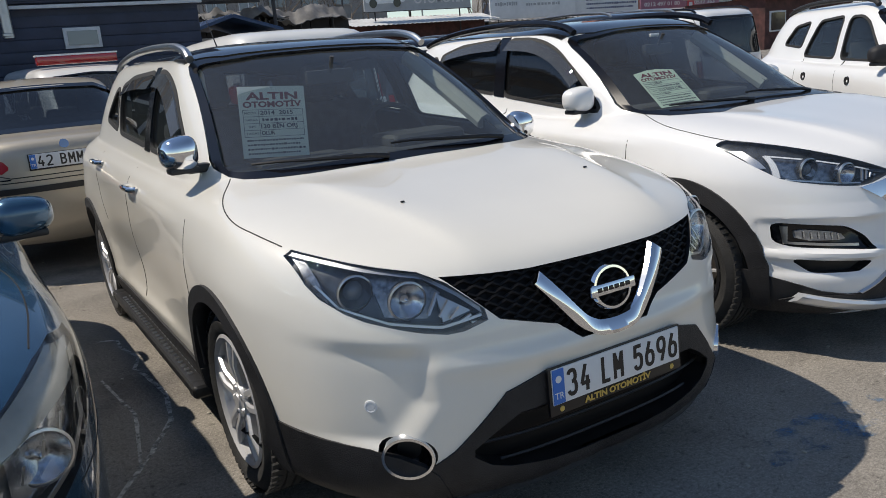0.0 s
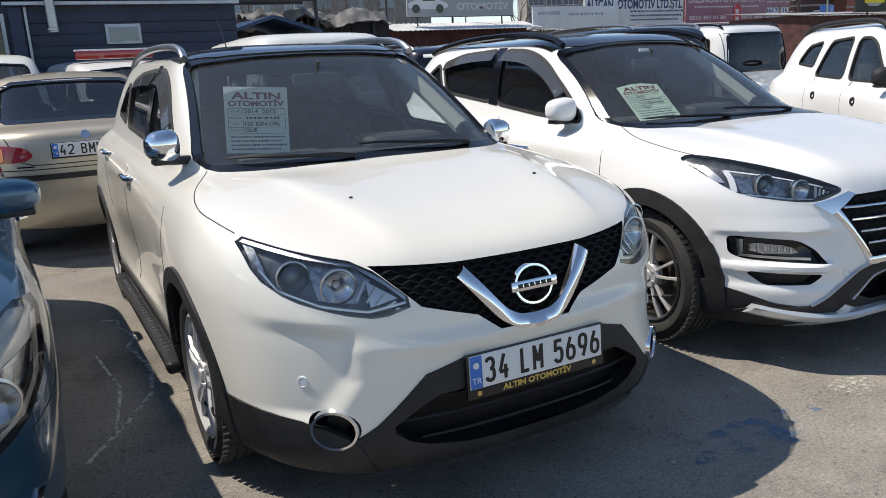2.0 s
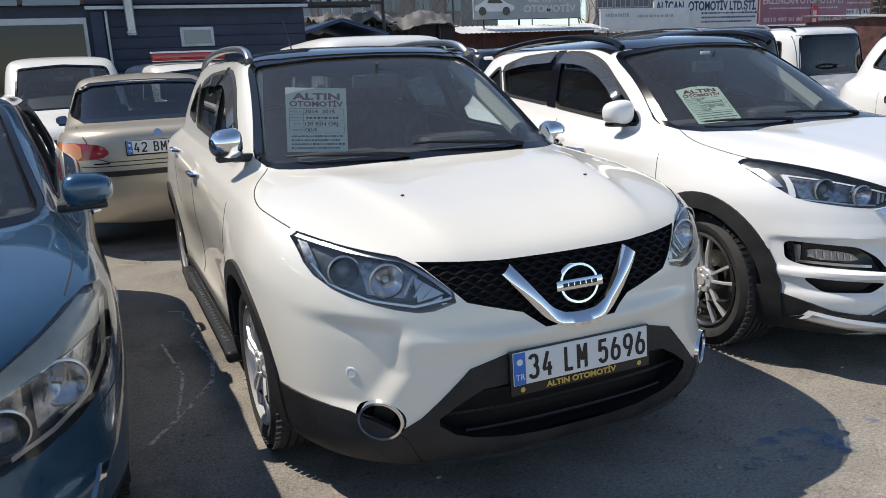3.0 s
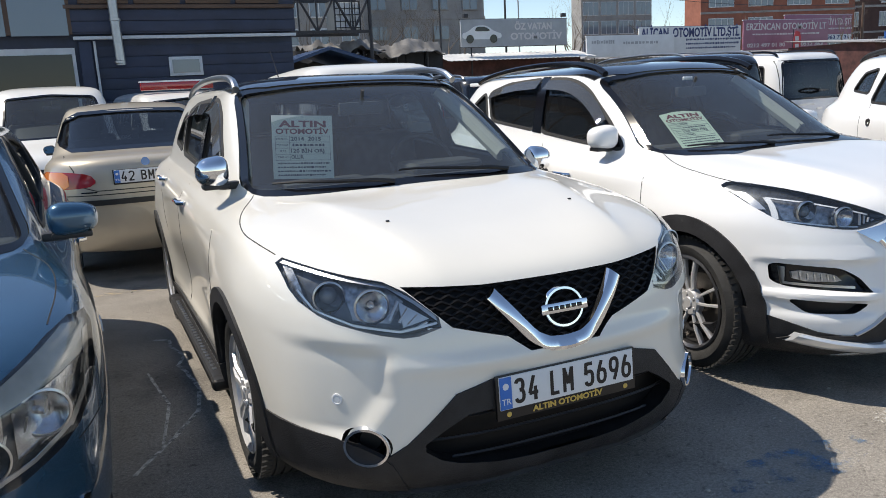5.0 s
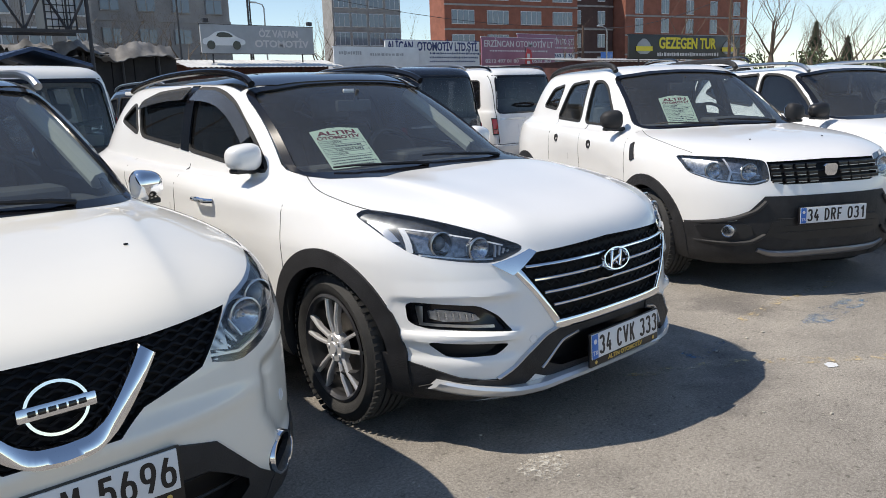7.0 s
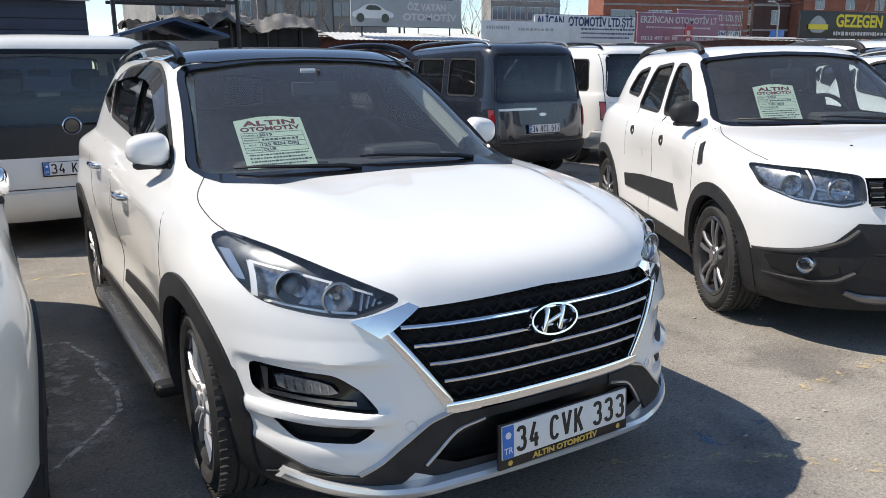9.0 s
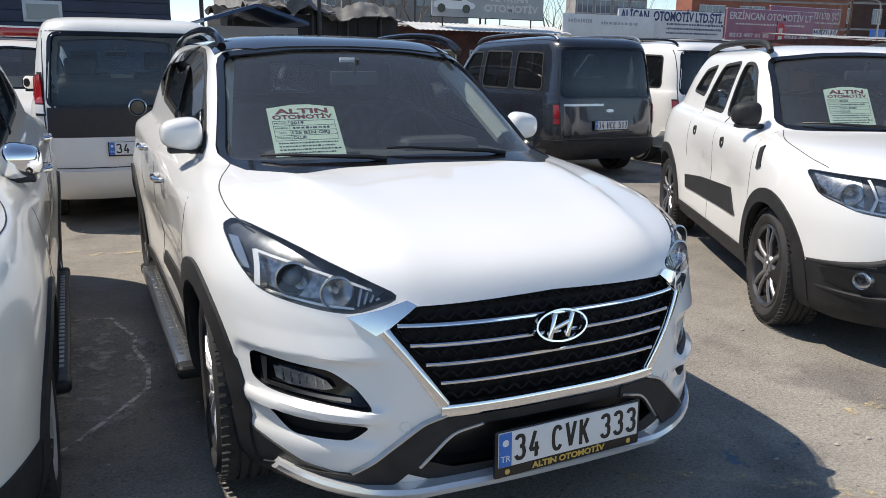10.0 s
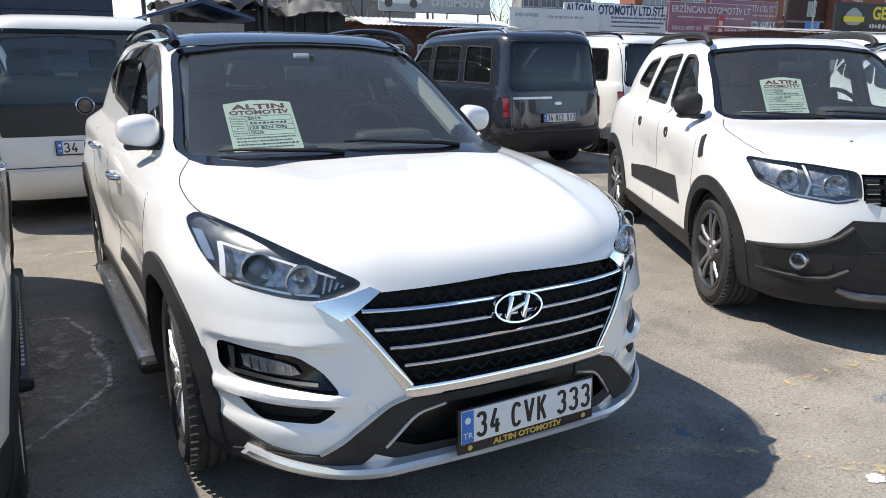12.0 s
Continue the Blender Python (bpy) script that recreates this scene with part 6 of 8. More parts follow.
    for k in range(4):
        z = 0.772 - 0.056 * k
        hw = 0.495 - 0.040 * k - (0.01 if k == 0 else 0)
        part("chrome_bar", chrome_band([(-hw, z), (-hw / 2, z), (0, z), (hw / 2, z), (hw, z)], [0.013] * 5, tree, 0.010), CHROME, g)
    part("grille_lower_frame", chrome_band([(-0.375, 0.520), (-0.2, 0.520), (0, 0.520), (0.2, 0.520), (0.375, 0.520)], [0.045] * 5, tree, 0.018), CHROME, car)
    c, no = on_front(tree, 0, 0.737, 0.014)
    tilt = Matrix.Translation(c) @ Matrix.Rotation(radians(-14), 4, "X")
    emblem = part("emblem", turned(ring_mesh(0.092, 0.052, 0.012), tilt), CHROME, car, "oval chrome emblem")
    for dx in (-0.030, 0.030):
        part("emblem_stroke", turned(turned(box((0.016, 0.012, 0.078), (0, 0, 0), 0.004), Matrix.Rotation(radians(20), 4, "Y")), tilt @ Matrix.Translation((dx, -0.004, 0))), CHROME, emblem)
    part("emblem_stroke", turned(turned(box((0.062, 0.012, 0.014), (0, 0, 0), 0.004), Matrix.Rotation(radians(-18), 4, "Y")), tilt @ Matrix.Translation((0, -0.004, 0))), CHROME, emblem)
    number_plate(car, "34 CVK 333", Matrix.Translation((0.035, -0.915, 0.392)) @ Matrix.Rotation(radians(2), 4, "Z") @ Matrix.Rotation(radians(-2), 4, "X"), "ALTIN OTOMOT\u0130V")
    part("plate_bracket", box((0.34, 0.06, 0.09), (0.03, -0.875, 0.385), 0.01), DARKPL, car)
    lower = frame_patch([(-0.36, 0.51), (0.36, 0.51), (0.52, 0.345), (0.40, 0.30), (-0.40, 0.30), (-0.52, 0.345)], INTAKE_T, tree, 0.006)
    part("lower_bumper", lower, PLASTIC, car)
    # silver skid bar bowed round the bumper's foot
    line = [(-0.785, 0.300), (-0.70, 0.278), (-0.55, 0.258), (-0.44, 0.262), (-0.34, 0.280), (-0.2, 0.286), (0, 0.286), (0.2, 0.286), (0.34, 0.280), (0.44, 0.262), (0.55, 0.258), (0.70, 0.278), (0.785, 0.300)]
    part("skid_bar", chrome_band(line, [0.056, 0.060, 0.062, 0.056, 0.048, 0.046, 0.046, 0.046, 0.048, 0.056, 0.062, 0.060, 0.056], tree, 0.058), SKID, car, "silver skid bar")
    part("skid_plate", patch([(-0.60, 0.20), (0.60, 0.20), (0.45, 0.27), (0.32, 0.30), (-0.32, 0.30), (-0.45, 0.27)], "y", -1, tree, 0.010, 0.02, 0.05), SKID, car)
    part("glass_roof", patch(roof_outline(tree, [(-0.622, 1.494), (-0.45, 1.520), (-0.3, 1.534), (0, 1.542), (0.3, 1.534), (0.45, 1.520), (0.622, 1.494)], 0.004, [(0.618, 1.26), (0.59, 1.8), (0.54, 2.6), (-0.54, 2.6), (-0.59, 1.8), (-0.618, 1.26)]), "z", 1, tree, 0.006, 0.012, 0.04), BLACKROOF, car, "black glass roof")
    part("rear_spoiler", box((1.1, 0.22, 0.03), (0, 2.93, 1.52), 0.012), WHITE, car)
    wiper(car, (0.40, 1.100), (-0.12, 1.135), tree)
    wiper(car, (-0.15, 1.100), (-0.60, 1.112), tree)
    h, no = on_front(tree, -0.04, 1.485)
    part("toll_tag", box((0.075, 0.012, 0.022), tuple(h + Vector((0, 0.03, 0))), 0.003), PLATEW, car, "white toll tag on the glass")
    seats(car, 1.15, 0.40)
    dashboard(car, 0.35, 1.09)
    inner_mirror(car, 0.97, 1.40)
    c, h = card_pose((-0.346, 0.695, 1.293), (-0.363, 0.455, 1.098), (0.289, -0.026, 0.007))
    price_card(m @ c, ("2019", "", "125 B\u0130N ORJ", "OLUR"), PAPER2, 0.295, h, "pale green price card with maroon heading behind the windscreen", True)


white_utility()

# ---- white budget off-roader ----
W_DARK = wheel(0.345, 0.215, (5, 0.2), DKALLOY, MIDALLOY)
D_MAP = ([-1.0, -0.5, 0.04, 0.94, 1.6, 2.646, 3.40], [-0.895, -0.42, 0.24, 1.14, 1.75, 2.674, 3.40])
D_Z = ([0.0, 0.5, 0.87, 1.0, 1.1, 1.6], [0.0, 0.52, 0.90, 1.03, 1.115, 1.64])
LAMP_D = corners([(-0.835, 0.962), (-0.60, 0.957), (-0.425, 0.935), (-0.425, 0.800), (-0.52, 0.772), (-0.70, 0.790), (-0.815, 0.845)], 0.03)
GRILLE_D = [(-0.42, 0.925), (-0.42, 0.800), (-0.34, 0.775), (0.34, 0.775), (0.42, 0.800), (0.42, 0.925), (0, 0.932)]
SCREEN_D = corners([(-0.72, 1.118), (-0.35, 1.131), (0, 1.135), (0.35, 1.131), (0.72, 1.118), (0.615, 1.530), (0.3, 1.563), (0, 1.573), (-0.3, 1.563), (-0.615, 1.530)], 0.05)
WIN_D = [corners([(0.60, 1.125), (1.26, 1.135), (1.30, 1.50), (1.10, 1.50), (0.95, 1.44)], 0.06), corners([(1.38, 1.14), (2.00, 1.16), (1.86, 1.48), (1.42, 1.51)], 0.06), corners([(2.10, 1.24), (2.50, 1.27), (2.36, 1.44), (2.06, 1.48)], 0.05)]
WIN_D = [[(float(np.interp(a, *D_MAP)), b) for a, b in w] for w in WIN_D]


def offroader_shape(x, y, z):
    s = 1 if x > 0 else -1
    if abs(x) > 0.6 and z < 1.1:
        flare = math.exp(-((y / 0.5) ** 2)) + math.exp(-(((y - 2.67) / 0.5) ** 2))
        x += s * 0.020 * flare * max(0.0, 1 - abs(z - 0.72) / 0.4)
        x -= s * 0.03 * math.exp(-(((y - 1.35) / 0.75) ** 4)) * math.exp(-(((z - 0.72) / 0.2) ** 2))
    return x, y, z


def white_offroader():
    cuts = [(GRILLE_D, "y", -1, 0.05, DARKPL)]
    for side in (-1, 1):
        cuts += [(LAMP_D if side < 0 else mirrored(LAMP_D), "y", -1, 0.085, LAMPBOX)]
    m = pose(5.427, 0.049, 0, 0, 0, -28.9)
    hood = [(-0.70, 0.46), (-0.79, 0.20), (-0.80, -0.20), (-0.76, -0.40)]
    car, tree = car_body("offroad_car", "white off-road car with black plastic bumper and roof bars", m, rings_of(CROSSOVER, D_MAP, D_Z), WHITE, 2.674, 0.345, 0.39,
                         SCREEN_D, WIN_D, REAR_T, cabin_cavity(CAVITY, D_MAP, D_Z), cuts, [[(0.34, 0.36), (0.36, 0.8), (0.44, 1.09)], [(1.33, 0.36), (1.35, 1.13)], [(2.05, 0.75), (2.08, 1.16)]], offroader_shape, wheels=W_DARK, hood_seams=[hood, [(-a, b) for a, b in hood]])
    arch_trim(car, tree, 2.674, 0.345, 0.375, 0.455)
    sill_trim(car, tree, 0.36, 2.30, 0.20, 0.36)
    for side in (-1, 1):
        f = (lambda p: p) if side < 0 else mirrored
        lamp_unit(car, LAMP_D, side, tree, 0.08, [(-0.715, 0.875, 0.050, 0.030, "r"), (-0.535, 0.868, 0.052, 0.030, "r")], [([(-0.64, 0.945), (-0.625, 0.86), (-0.645, 0.80)], 0.010, SATIN), ([(-0.625, 0.86), (-0.47, 0.835)], 0.008, SATIN), ([(-0.80, 0.85), (-0.70, 0.802), (-0.52, 0.784), (-0.44, 0.805)], 0.008, SATIN)],
                  panels=[([(-0.80, 0.945), (-0.655, 0.945), (-0.655, 0.81), (-0.79, 0.85)], LAMPMID, 0.85), ([(-0.61, 0.945), (-0.45, 0.925), (-0.45, 0.81), (-0.60, 0.80)], LAMPMID, 0.85)])
        part("lower_corner", patch(f([(-0.88, 0.485), (-0.62, 0.530), (-0.46, 0.70), (-0.40, 0.70), (-0.40, 0.24), (-0.70, 0.22), (-0.87, 0.26)]), "y", -1, tree, 0.010, 0.02, 0.05), PLASTIC, car)
        c, no = on_front(tree, side * 0.66, 0.465, 0.014)
        rot = Vector((0, -1, 0)).rotation_difference(Vector((no.x, no.y, 0)).normalized()).to_matrix().to_4x4()
        part("fog_lamp", turned(lathe([(-0.012, 0.0001), (-0.014, 0.03), (-0.010, 0.040), (-0.018, 0.044), (0.004, 0.054)], "y", 24), Matrix.Translation(c) @ rot), REFLECT, car)
        part("fog_surround", patch(f(rounded([(-0.80, 0.50), (-0.54, 0.52), (-0.52, 0.42), (-0.76, 0.40)], 1)), "y", -1, tree, 0.014, 0.008, 0.05), DARKPL, car)
        part("bumper_rib", chrome_band([(side * 0.83, 0.495), (side * 0.64, 0.545), (side * 0.52, 0.600), (side * 0.46, 0.665)], [0.026, 0.030, 0.030, 0.024], tree, 0.030), PLASTIC, car)
        part("bumper_rib", chrome_band([(side * 0.80, 0.375), (side * 0.66, 0.372), (side * 0.54, 0.385), (side * 0.46, 0.44)], [0.026, 0.034, 0.034, 0.026], tree, 0.034), PLASTIC, car)
        door_mirror(car, side, (side * 0.875, 0.66, 1.185), PLASTIC, DARKPL, (0.18, 0.15, 0.175))
        for y, z in ((1.12, 0.955), (1.88, 0.975)):
            hit = tree.ray_cast(Vector((side * 3, y, z)), Vector((-side, 0, 0)))[0]
            cup = lathe([(-0.004, 0.0001), (0.006, 0.028), (0.008, 0.036), (-0.006, 0.040)], "x", 20)
            part("door_handle", shifted(flip_x(cup) if side < 0 else cup, tuple(hit)), DARKPL, car)
        roof_rail(car, side, [(0.60, 1.16, 1.585), (0.60, 1.20, 1.622), (0.597, 1.34, 1.650), (0.595, 1.7, 1.662), (0.595, 2.3, 1.652), (0.595, 2.62, 1.612), (0.595, 2.72, 1.56)], PLASTIC, 0.024)
        part("door_moulding", patch([(0.62, 0.52), (1.98, 0.50), (2.02, 0.60), (1.60, 0.64), (0.80, 0.68)], "x", side, tree, 0.010, 0.02, 0.08), PLASTIC, car)
        part("fender_vent", patch([(0.20, 0.90), (0.26, 0.88), (0.31, 1.00), (0.27, 1.02)], "x", side, tree, 0.010, 0.02, 0.05), PLASTIC, car)
        part("washer_nozzle", shifted(box((0.015, 0.009, 0.006), (0, 0, 0), 0.002), tuple(tree.ray_cast(Vector((side * 0.3, -0.40, 3)), Vector((0, 0, -1)))[0] + Vector((0, 0, 0.003)))), DARKPL, car)
    g = mesh_grille(car, GRILLE_D, tree, 0.03, 3, GLOSSBLK, "black grille with grey slots", 0.0)
    for k in range(3):
        for n in range(4):
            for side in (-1, 1):
                c, no = on_front(tree, side * (0.125 + n * 0.085), 0.893 - k * 0.045, 0.004)
                q = box((0.074, 0.012, 0.030), (0, 0, 0), 0.005)
                joined(q, box((0.054, 0.014, 0.008), (0, -0.002, -0.002), 0.002))
                part("grille_slot", shifted(q, tuple(c)), GLOSSBLK, g)
                part("slot_edge", shifted(box((0.062, 0.006, 0.005), (0, -0.008, -0.012), 0.001), tuple(c)), SATIN, g)
    c, no = on_front(tree, 0, 0.858, 0.016)
    part("emblem", shifted(prism(rounded([(-0.055, 0.045), (-0.042, -0.035), (0.042, -0.035), (0.055, 0.045)], 1), -0.014, axis="y"), tuple(c)), CHROME, car, "chrome shield emblem")
    low = [(-0.42, 0.70), (0.42, 0.70), (0.42, 0.24), (-0.42, 0.24)]
    part("lower_bumper", patch(low, "y", -1, tree, 0.010, 0.02, 0.06), PLASTIC, car)
    part("lower_grille", patch(rounded([(-0.40, 0.56), (0.40, 0.56), (0.46, 0.40), (-0.46, 0.40)], 1), "y", -1, tree, 0.014, 0.006, 0.06), DARKPL, car)
    part("skid_lip", chrome_band([(-0.50, 0.335), (-0.40, 0.300), (0, 0.295), (0.40, 0.300), (0.50, 0.335)], [0.03, 0.055, 0.06, 0.055, 0.03], tree, 0.03), MIDALLOY, car, "grey skid lip under the bumper")
    for n in range(3):
        part("grille_bar", chrome_band([(-0.38, 0.545 - 0.045 * n), (0, 0.545 - 0.045 * n), (0.38, 0.545 - 0.045 * n)], [0.012] * 3, tree, 0.020), PLASTIC, car)
    number_plate(car, "34 DRF 031", Matrix.Translation((0, -0.925, 0.565)), "")
    wiper(car, (0.40, 1.125), (-0.12, 1.155), tree)
    wiper(car, (-0.15, 1.125), (-0.60, 1.140), tree)
    seats(car, 1.15, 0.40)
    dashboard(car, 0.44, 1.12)
    inner_mirror(car, 1.06, 1.43)
    c, h = card_pose((5.738, 0.950, 1.357), (5.647, 0.775, 1.120), (0.252, -0.144, 0.008))
    price_card(c, ("2020", "", "125 000", "OLUR"), PAPER2, 0.285, h, "pale green price card with maroon heading behind the windscreen", True)


white_offroader()


# ---- cars of the rows behind and beside ----
W_PLAIN = wheel(0.315, 0.195, (8, 0.0), ALLOY, SATIN)


def tail_lamp(car, tree, polys, base_poly, axis="y", depth=0.0):
    """A rear lamp on both sides: a housing and its coloured lenses; outlines for the +x side."""
    for side in (1, -1):
        f = (lambda p: p) if side > 0 else mirrored
        lamp = part("tail_lamp", patch(f(base_poly), axis, 1, tree, 0.006, 0.02, 0.04), DARKPL, car)
        for poly, material in polys:
            part("lens", patch(f(poly), axis, 1, tree, 0.014, 0.010, 0.03), material, lamp)


def rear_plate(car, text, y, z, x=0.0):
    number_plate(car, text, Matrix.Translation((x, y, z)) @ Matrix.Rotation(radians(180), 4, "Z"))


def beige_saloon():
    win = [rounded([(0.70, 1.00), (1.35, 1.02), (1.38, 1.34), (1.15, 1.33)], 1), rounded([(1.45, 1.025), (2.15, 1.06), (2.0, 1.30), (1.50, 1.34)], 1)]
    rear = rounded([(-0.69, 1.062), (0, 1.072), (0.69, 1.062), (0.575, 1.350), (0, 1.372), (-0.575, 1.350)], 1)
    screen = rounded([(-0.64, 0.985), (0.64, 0.985), (0.53, 1.34), (-0.53, 1.34)], 1)
    rings = rings_of(SALOON, None, ([0, 1.0, 1.05, 1.45], [0, 1.06, 1.125, 1.545]))
    z = lambda p: [(a, float(np.interp(b, (0, 1.0, 1.05, 1.45), (0, 1.06, 1.125, 1.545)))) for a, b in p]
    car, tree = car_body("saloon_car", "beige metallic saloon seen from behind with red and amber lamps", pose(-0.86, 7.40, 0, 0, 0, 180), rings, BEIGE, 2.45, 0.30, 0.345,
                         z(screen), [z(w) for w in win], z(rear), shell(rings_of(SALOON_CAVITY, None, ([0, 1.0, 1.05, 1.45], [0, 1.06, 1.125, 1.545]))), (),
                         [[(0.5, 0.3), (0.52, 0.9), (0.62, 1.04)], [(1.42, 0.3), (1.44, 1.05)]], None, TINTGL, TINTGL, SCREEN, wheels=W_PLAIN, track=0.70)
    for side in (1, -1):
        f = (lambda p: p) if side > 0 else mirrored
        lamp = part("tail_lamp", patch(f(rounded([(0.795, 0.985), (0.62, 0.985), (0.44, 0.96), (0.39, 0.895), (0.46, 0.850), (0.80, 0.835)], 1)), "y", 1, tree, 0.006, 0.02, 0.03), REDLENS, car)
        part("lens", patch(f(rounded([(0.795, 0.982), (0.60, 0.982), (0.60, 0.845), (0.80, 0.838)], 1)), "y", 1, tree, 0.010, 0.010, 0.03), AMBER, lamp)
        door_mirror(car, side, (side * 0.80, 0.52, 1.06), DARKPL, DARKPL, (0.12, 0.10, 0.11))
    # Dark strip drawn for the shade in the boot lid's shut line.
    part("boot_gap_shade", patch(strip([(0.62, 1.10), (0.56, 1.0), (0.52, 0.86), (0.40, 0.82), (-0.40, 0.82), (-0.52, 0.86), (-0.56, 1.0), (-0.62, 1.10)], 0.008), "y", 1, tree, 0.002, 0.006, 0.04), SEAL_GAP, car)
    part("plate_recess", patch(rounded([(-0.32, 1.0), (0.32, 1.0), (0.34, 0.85), (-0.34, 0.85)], 1), "y", 1, tree, 0.005, 0.01, 0.05), BEIGE, car)
    part("emblem", patch([(0.035 * math.cos(a * math.pi / 6), 1.032 + 0.03 * math.sin(a * math.pi / 6)) for a in range(12)], "y", 1, tree, 0.010, 0.012, 0.03), CHROME, car, "small round badge")
    part("bumper_strip", patch([(-0.79, 0.745), (0.79, 0.745), (0.79, 0.700), (-0.79, 0.700)], "y", 1, tree, 0.018, 0.03, 0.05), DARKPL, car)
    # Dark strip painted for the shade of the bumper joint.
    part("bumper_gap_shade", patch([(-0.79, 0.790), (0.79, 0.790), (0.79, 0.782), (-0.79, 0.782)], "y", 1, tree, 0.003, 0.01, 0.05), SEAL_GAP, car)
    rear_plate(car, "42 BMM 8", 3.462, 0.925)
    part("model_script", patch([(0.52, 0.815), (0.40, 0.815), (0.40, 0.805), (0.52, 0.805)], "y", 1, tree, 0.004, 0.005, 0.05), GLOSSBLK, car)
    seats(car, 0.72, 0.36)


def van(name, label, m, paint, plate, glassed=True, zs=1.0, wheels=W_PLAIN, black_tail=False, rails=None):
    zm = ([0, 2], [0, 2 * zs])
    k = lambda p: [(a, b * zs) for a, b in p]
    rear = corners(k([(-0.70, 1.06), (0.70, 1.06), (0.64, 1.66), (-0.64, 1.66)]), 0.07)
    screen = corners(k([(-0.68, 1.10), (0, 1.11), (0.68, 1.10), (0.60, 1.64), (0, 1.68), (-0.60, 1.64)]), 0.06)
    win = [corners(k([(0.50, 1.13), (1.25, 1.13), (1.28, 1.62), (0.95, 1.60)]), 0.06), corners(k([(1.38, 1.13), (2.15, 1.13), (2.12, 1.62), (1.40, 1.63)]), 0.06), corners(k([(2.30, 1.14), (3.00, 1.14), (2.92, 1.60), (2.28, 1.62)]), 0.06)]
    car, tree = car_body(name, label, m, rings_of(VAN, None, zm), paint, 2.58, 0.315, 0.36, screen, win, rear, shell(rings_of(VAN_CAVITY, None, zm)), (),
                         [[(0.36, 0.3), (0.40, 0.98)], [(1.32, 0.3), (1.33, 1.0)], [(2.22, 0.55), (2.24, 1.0)]], None, TINTGL if not glassed else SIDEGL, VANGL if glassed else TINTGL, SCREEN, wheels=wheels, track=0.73, lining=HEADLINER if glassed else CABIN)
    lo, hi = (0.98, 1.34) if glassed else (0.70, 0.98)
    tail_lamp(car, tree, [(k([(0.79, hi - 0.02), (0.735, hi - 0.02), (0.73, lo + 0.10), (0.79, lo + 0.10)]), REDLENS), (k([(0.79, lo + 0.09), (0.73, lo + 0.09), (0.73, lo + 0.02), (0.79, lo + 0.02)]), REDLENS if not glassed else PLATEW)], k([(0.797, hi), (0.728, hi), (0.722, lo), (0.797, lo)]))
    part("rear_bumper", patch(k([(-0.84, 0.52), (0.84, 0.52), (0.84, 0.28), (-0.84, 0.28)]), "y", 1, tree, 0.035, 0.06, 0.06), paint if not black_tail else PLASTIC, car)
    # Dark strips stand in for the shaded bumper and tailgate gaps.
    part("bumper_gap_shade", patch(k([(-0.83, 0.545), (0.83, 0.545), (0.83, 0.537), (-0.83, 0.537)]), "y", 1, tree, 0.003, 0.01, 0.06), SEAL_GAP, car)
    part("tailgate_gap_shade", patch(k(strip([(-0.72, 0.56), (-0.735, 1.0), (-0.70, 1.68), (0.70, 1.68), (0.735, 1.0), (0.72, 0.56)], 0.010)), "y", 1, tree, 0.002, 0.006, 0.05), SEAL_GAP, car)
    if glassed:
        part("tailgate_panel", patch(k([(-0.71, 1.05), (0.71, 1.05), (0.72, 0.80), (-0.72, 0.80)]), "y", 1, tree, 0.004, 0.01, 0.06), DARKPL, car, "black panel under the rear window")
        c = tree.ray_cast(Vector((0, 5, 1.05 * zs)), Vector((0, -1, 0)))[0]
        e = part("emblem", shifted(lathe([(0.02, 0.0001), (0.018, 0.055), (0.012, 0.062), (0.02, 0.068), (0.0, 0.075)], "y", 28), tuple(c)), GLOSSBLK, car, "round badge with chrome rim")
        part("emblem_rim", shifted(lathe([(0.018, 0.062), (0.026, 0.068), (0.018, 0.076), (0.004, 0.076)], "y", 28), tuple(c)), CHROME, e)
        part("model_bar", patch(k([(-0.42, 0.885), (-0.08, 0.885), (-0.08, 0.850), (-0.42, 0.850)]), "y", 1, tree, 0.008, 0.005, 0.06), SATIN, car)
    else:
        part("plate_recess", patch(k(rounded([(-0.30, 0.92), (0.30, 0.92), (0.30, 0.62), (-0.30, 0.62)], 1)), "y", 1, tree, 0.003, 0.006, 0.06), paint, car)
        part("emblem", patch(k([(0.06 * math.cos(a * math.pi / 6), 0.885 + 0.022 * math.sin(a * math.pi / 6)) for a in range(12)]), "y", 1, tree, 0.010, 0.012, 0.05), SATIN, car, "small oval badge")
        part("model_bar", patch(k([(0.68, 0.975), (0.10, 0.975), (0.10, 0.945), (0.68, 0.945)]), "y", 1, tree, 0.006, 0.005, 0.06), SATIN, car)
    if plate:
        rear_plate(car, plate, 3.445, 0.70 * zs)
    if rails:
        for side in (-1, 1):
            roof_rail(car, side, [(0.66, 0.95, 1.74 * zs), (0.655, 1.02, 1.80 * zs), (0.65, 1.3, 1.84 * zs), (0.65, 2.2, 1.86 * zs), (0.65, 3.0, 1.83 * zs), (0.65, 3.1, 1.76 * zs)], rails, 0.018)
    for side in (-1, 1):
        door_mirror(car, side, (side * 0.92, 0.42, 1.17 * zs), DARKPL, DARKPL, (0.19, 0.14, 0.20))
        part("side_moulding", patch([(0.42, 0.52), (2.20, 0.52), (2.20, 0.58), (0.42, 0.58)], "x", side, tree, 0.012, 0.02, 0.1), paint, car)
    # plain front: grille, lamps and bumper
    part("front_grille", patch(k([(-0.45, 0.74), (0.45, 0.74), (0.42, 0.66), (-0.42, 0.66)]), "y", -1, tree, 0.006, 0.01, 0.06), DARKPL, car)
    for side in (-1, 1):
        f = (lambda p: p) if side < 0 else mirrored
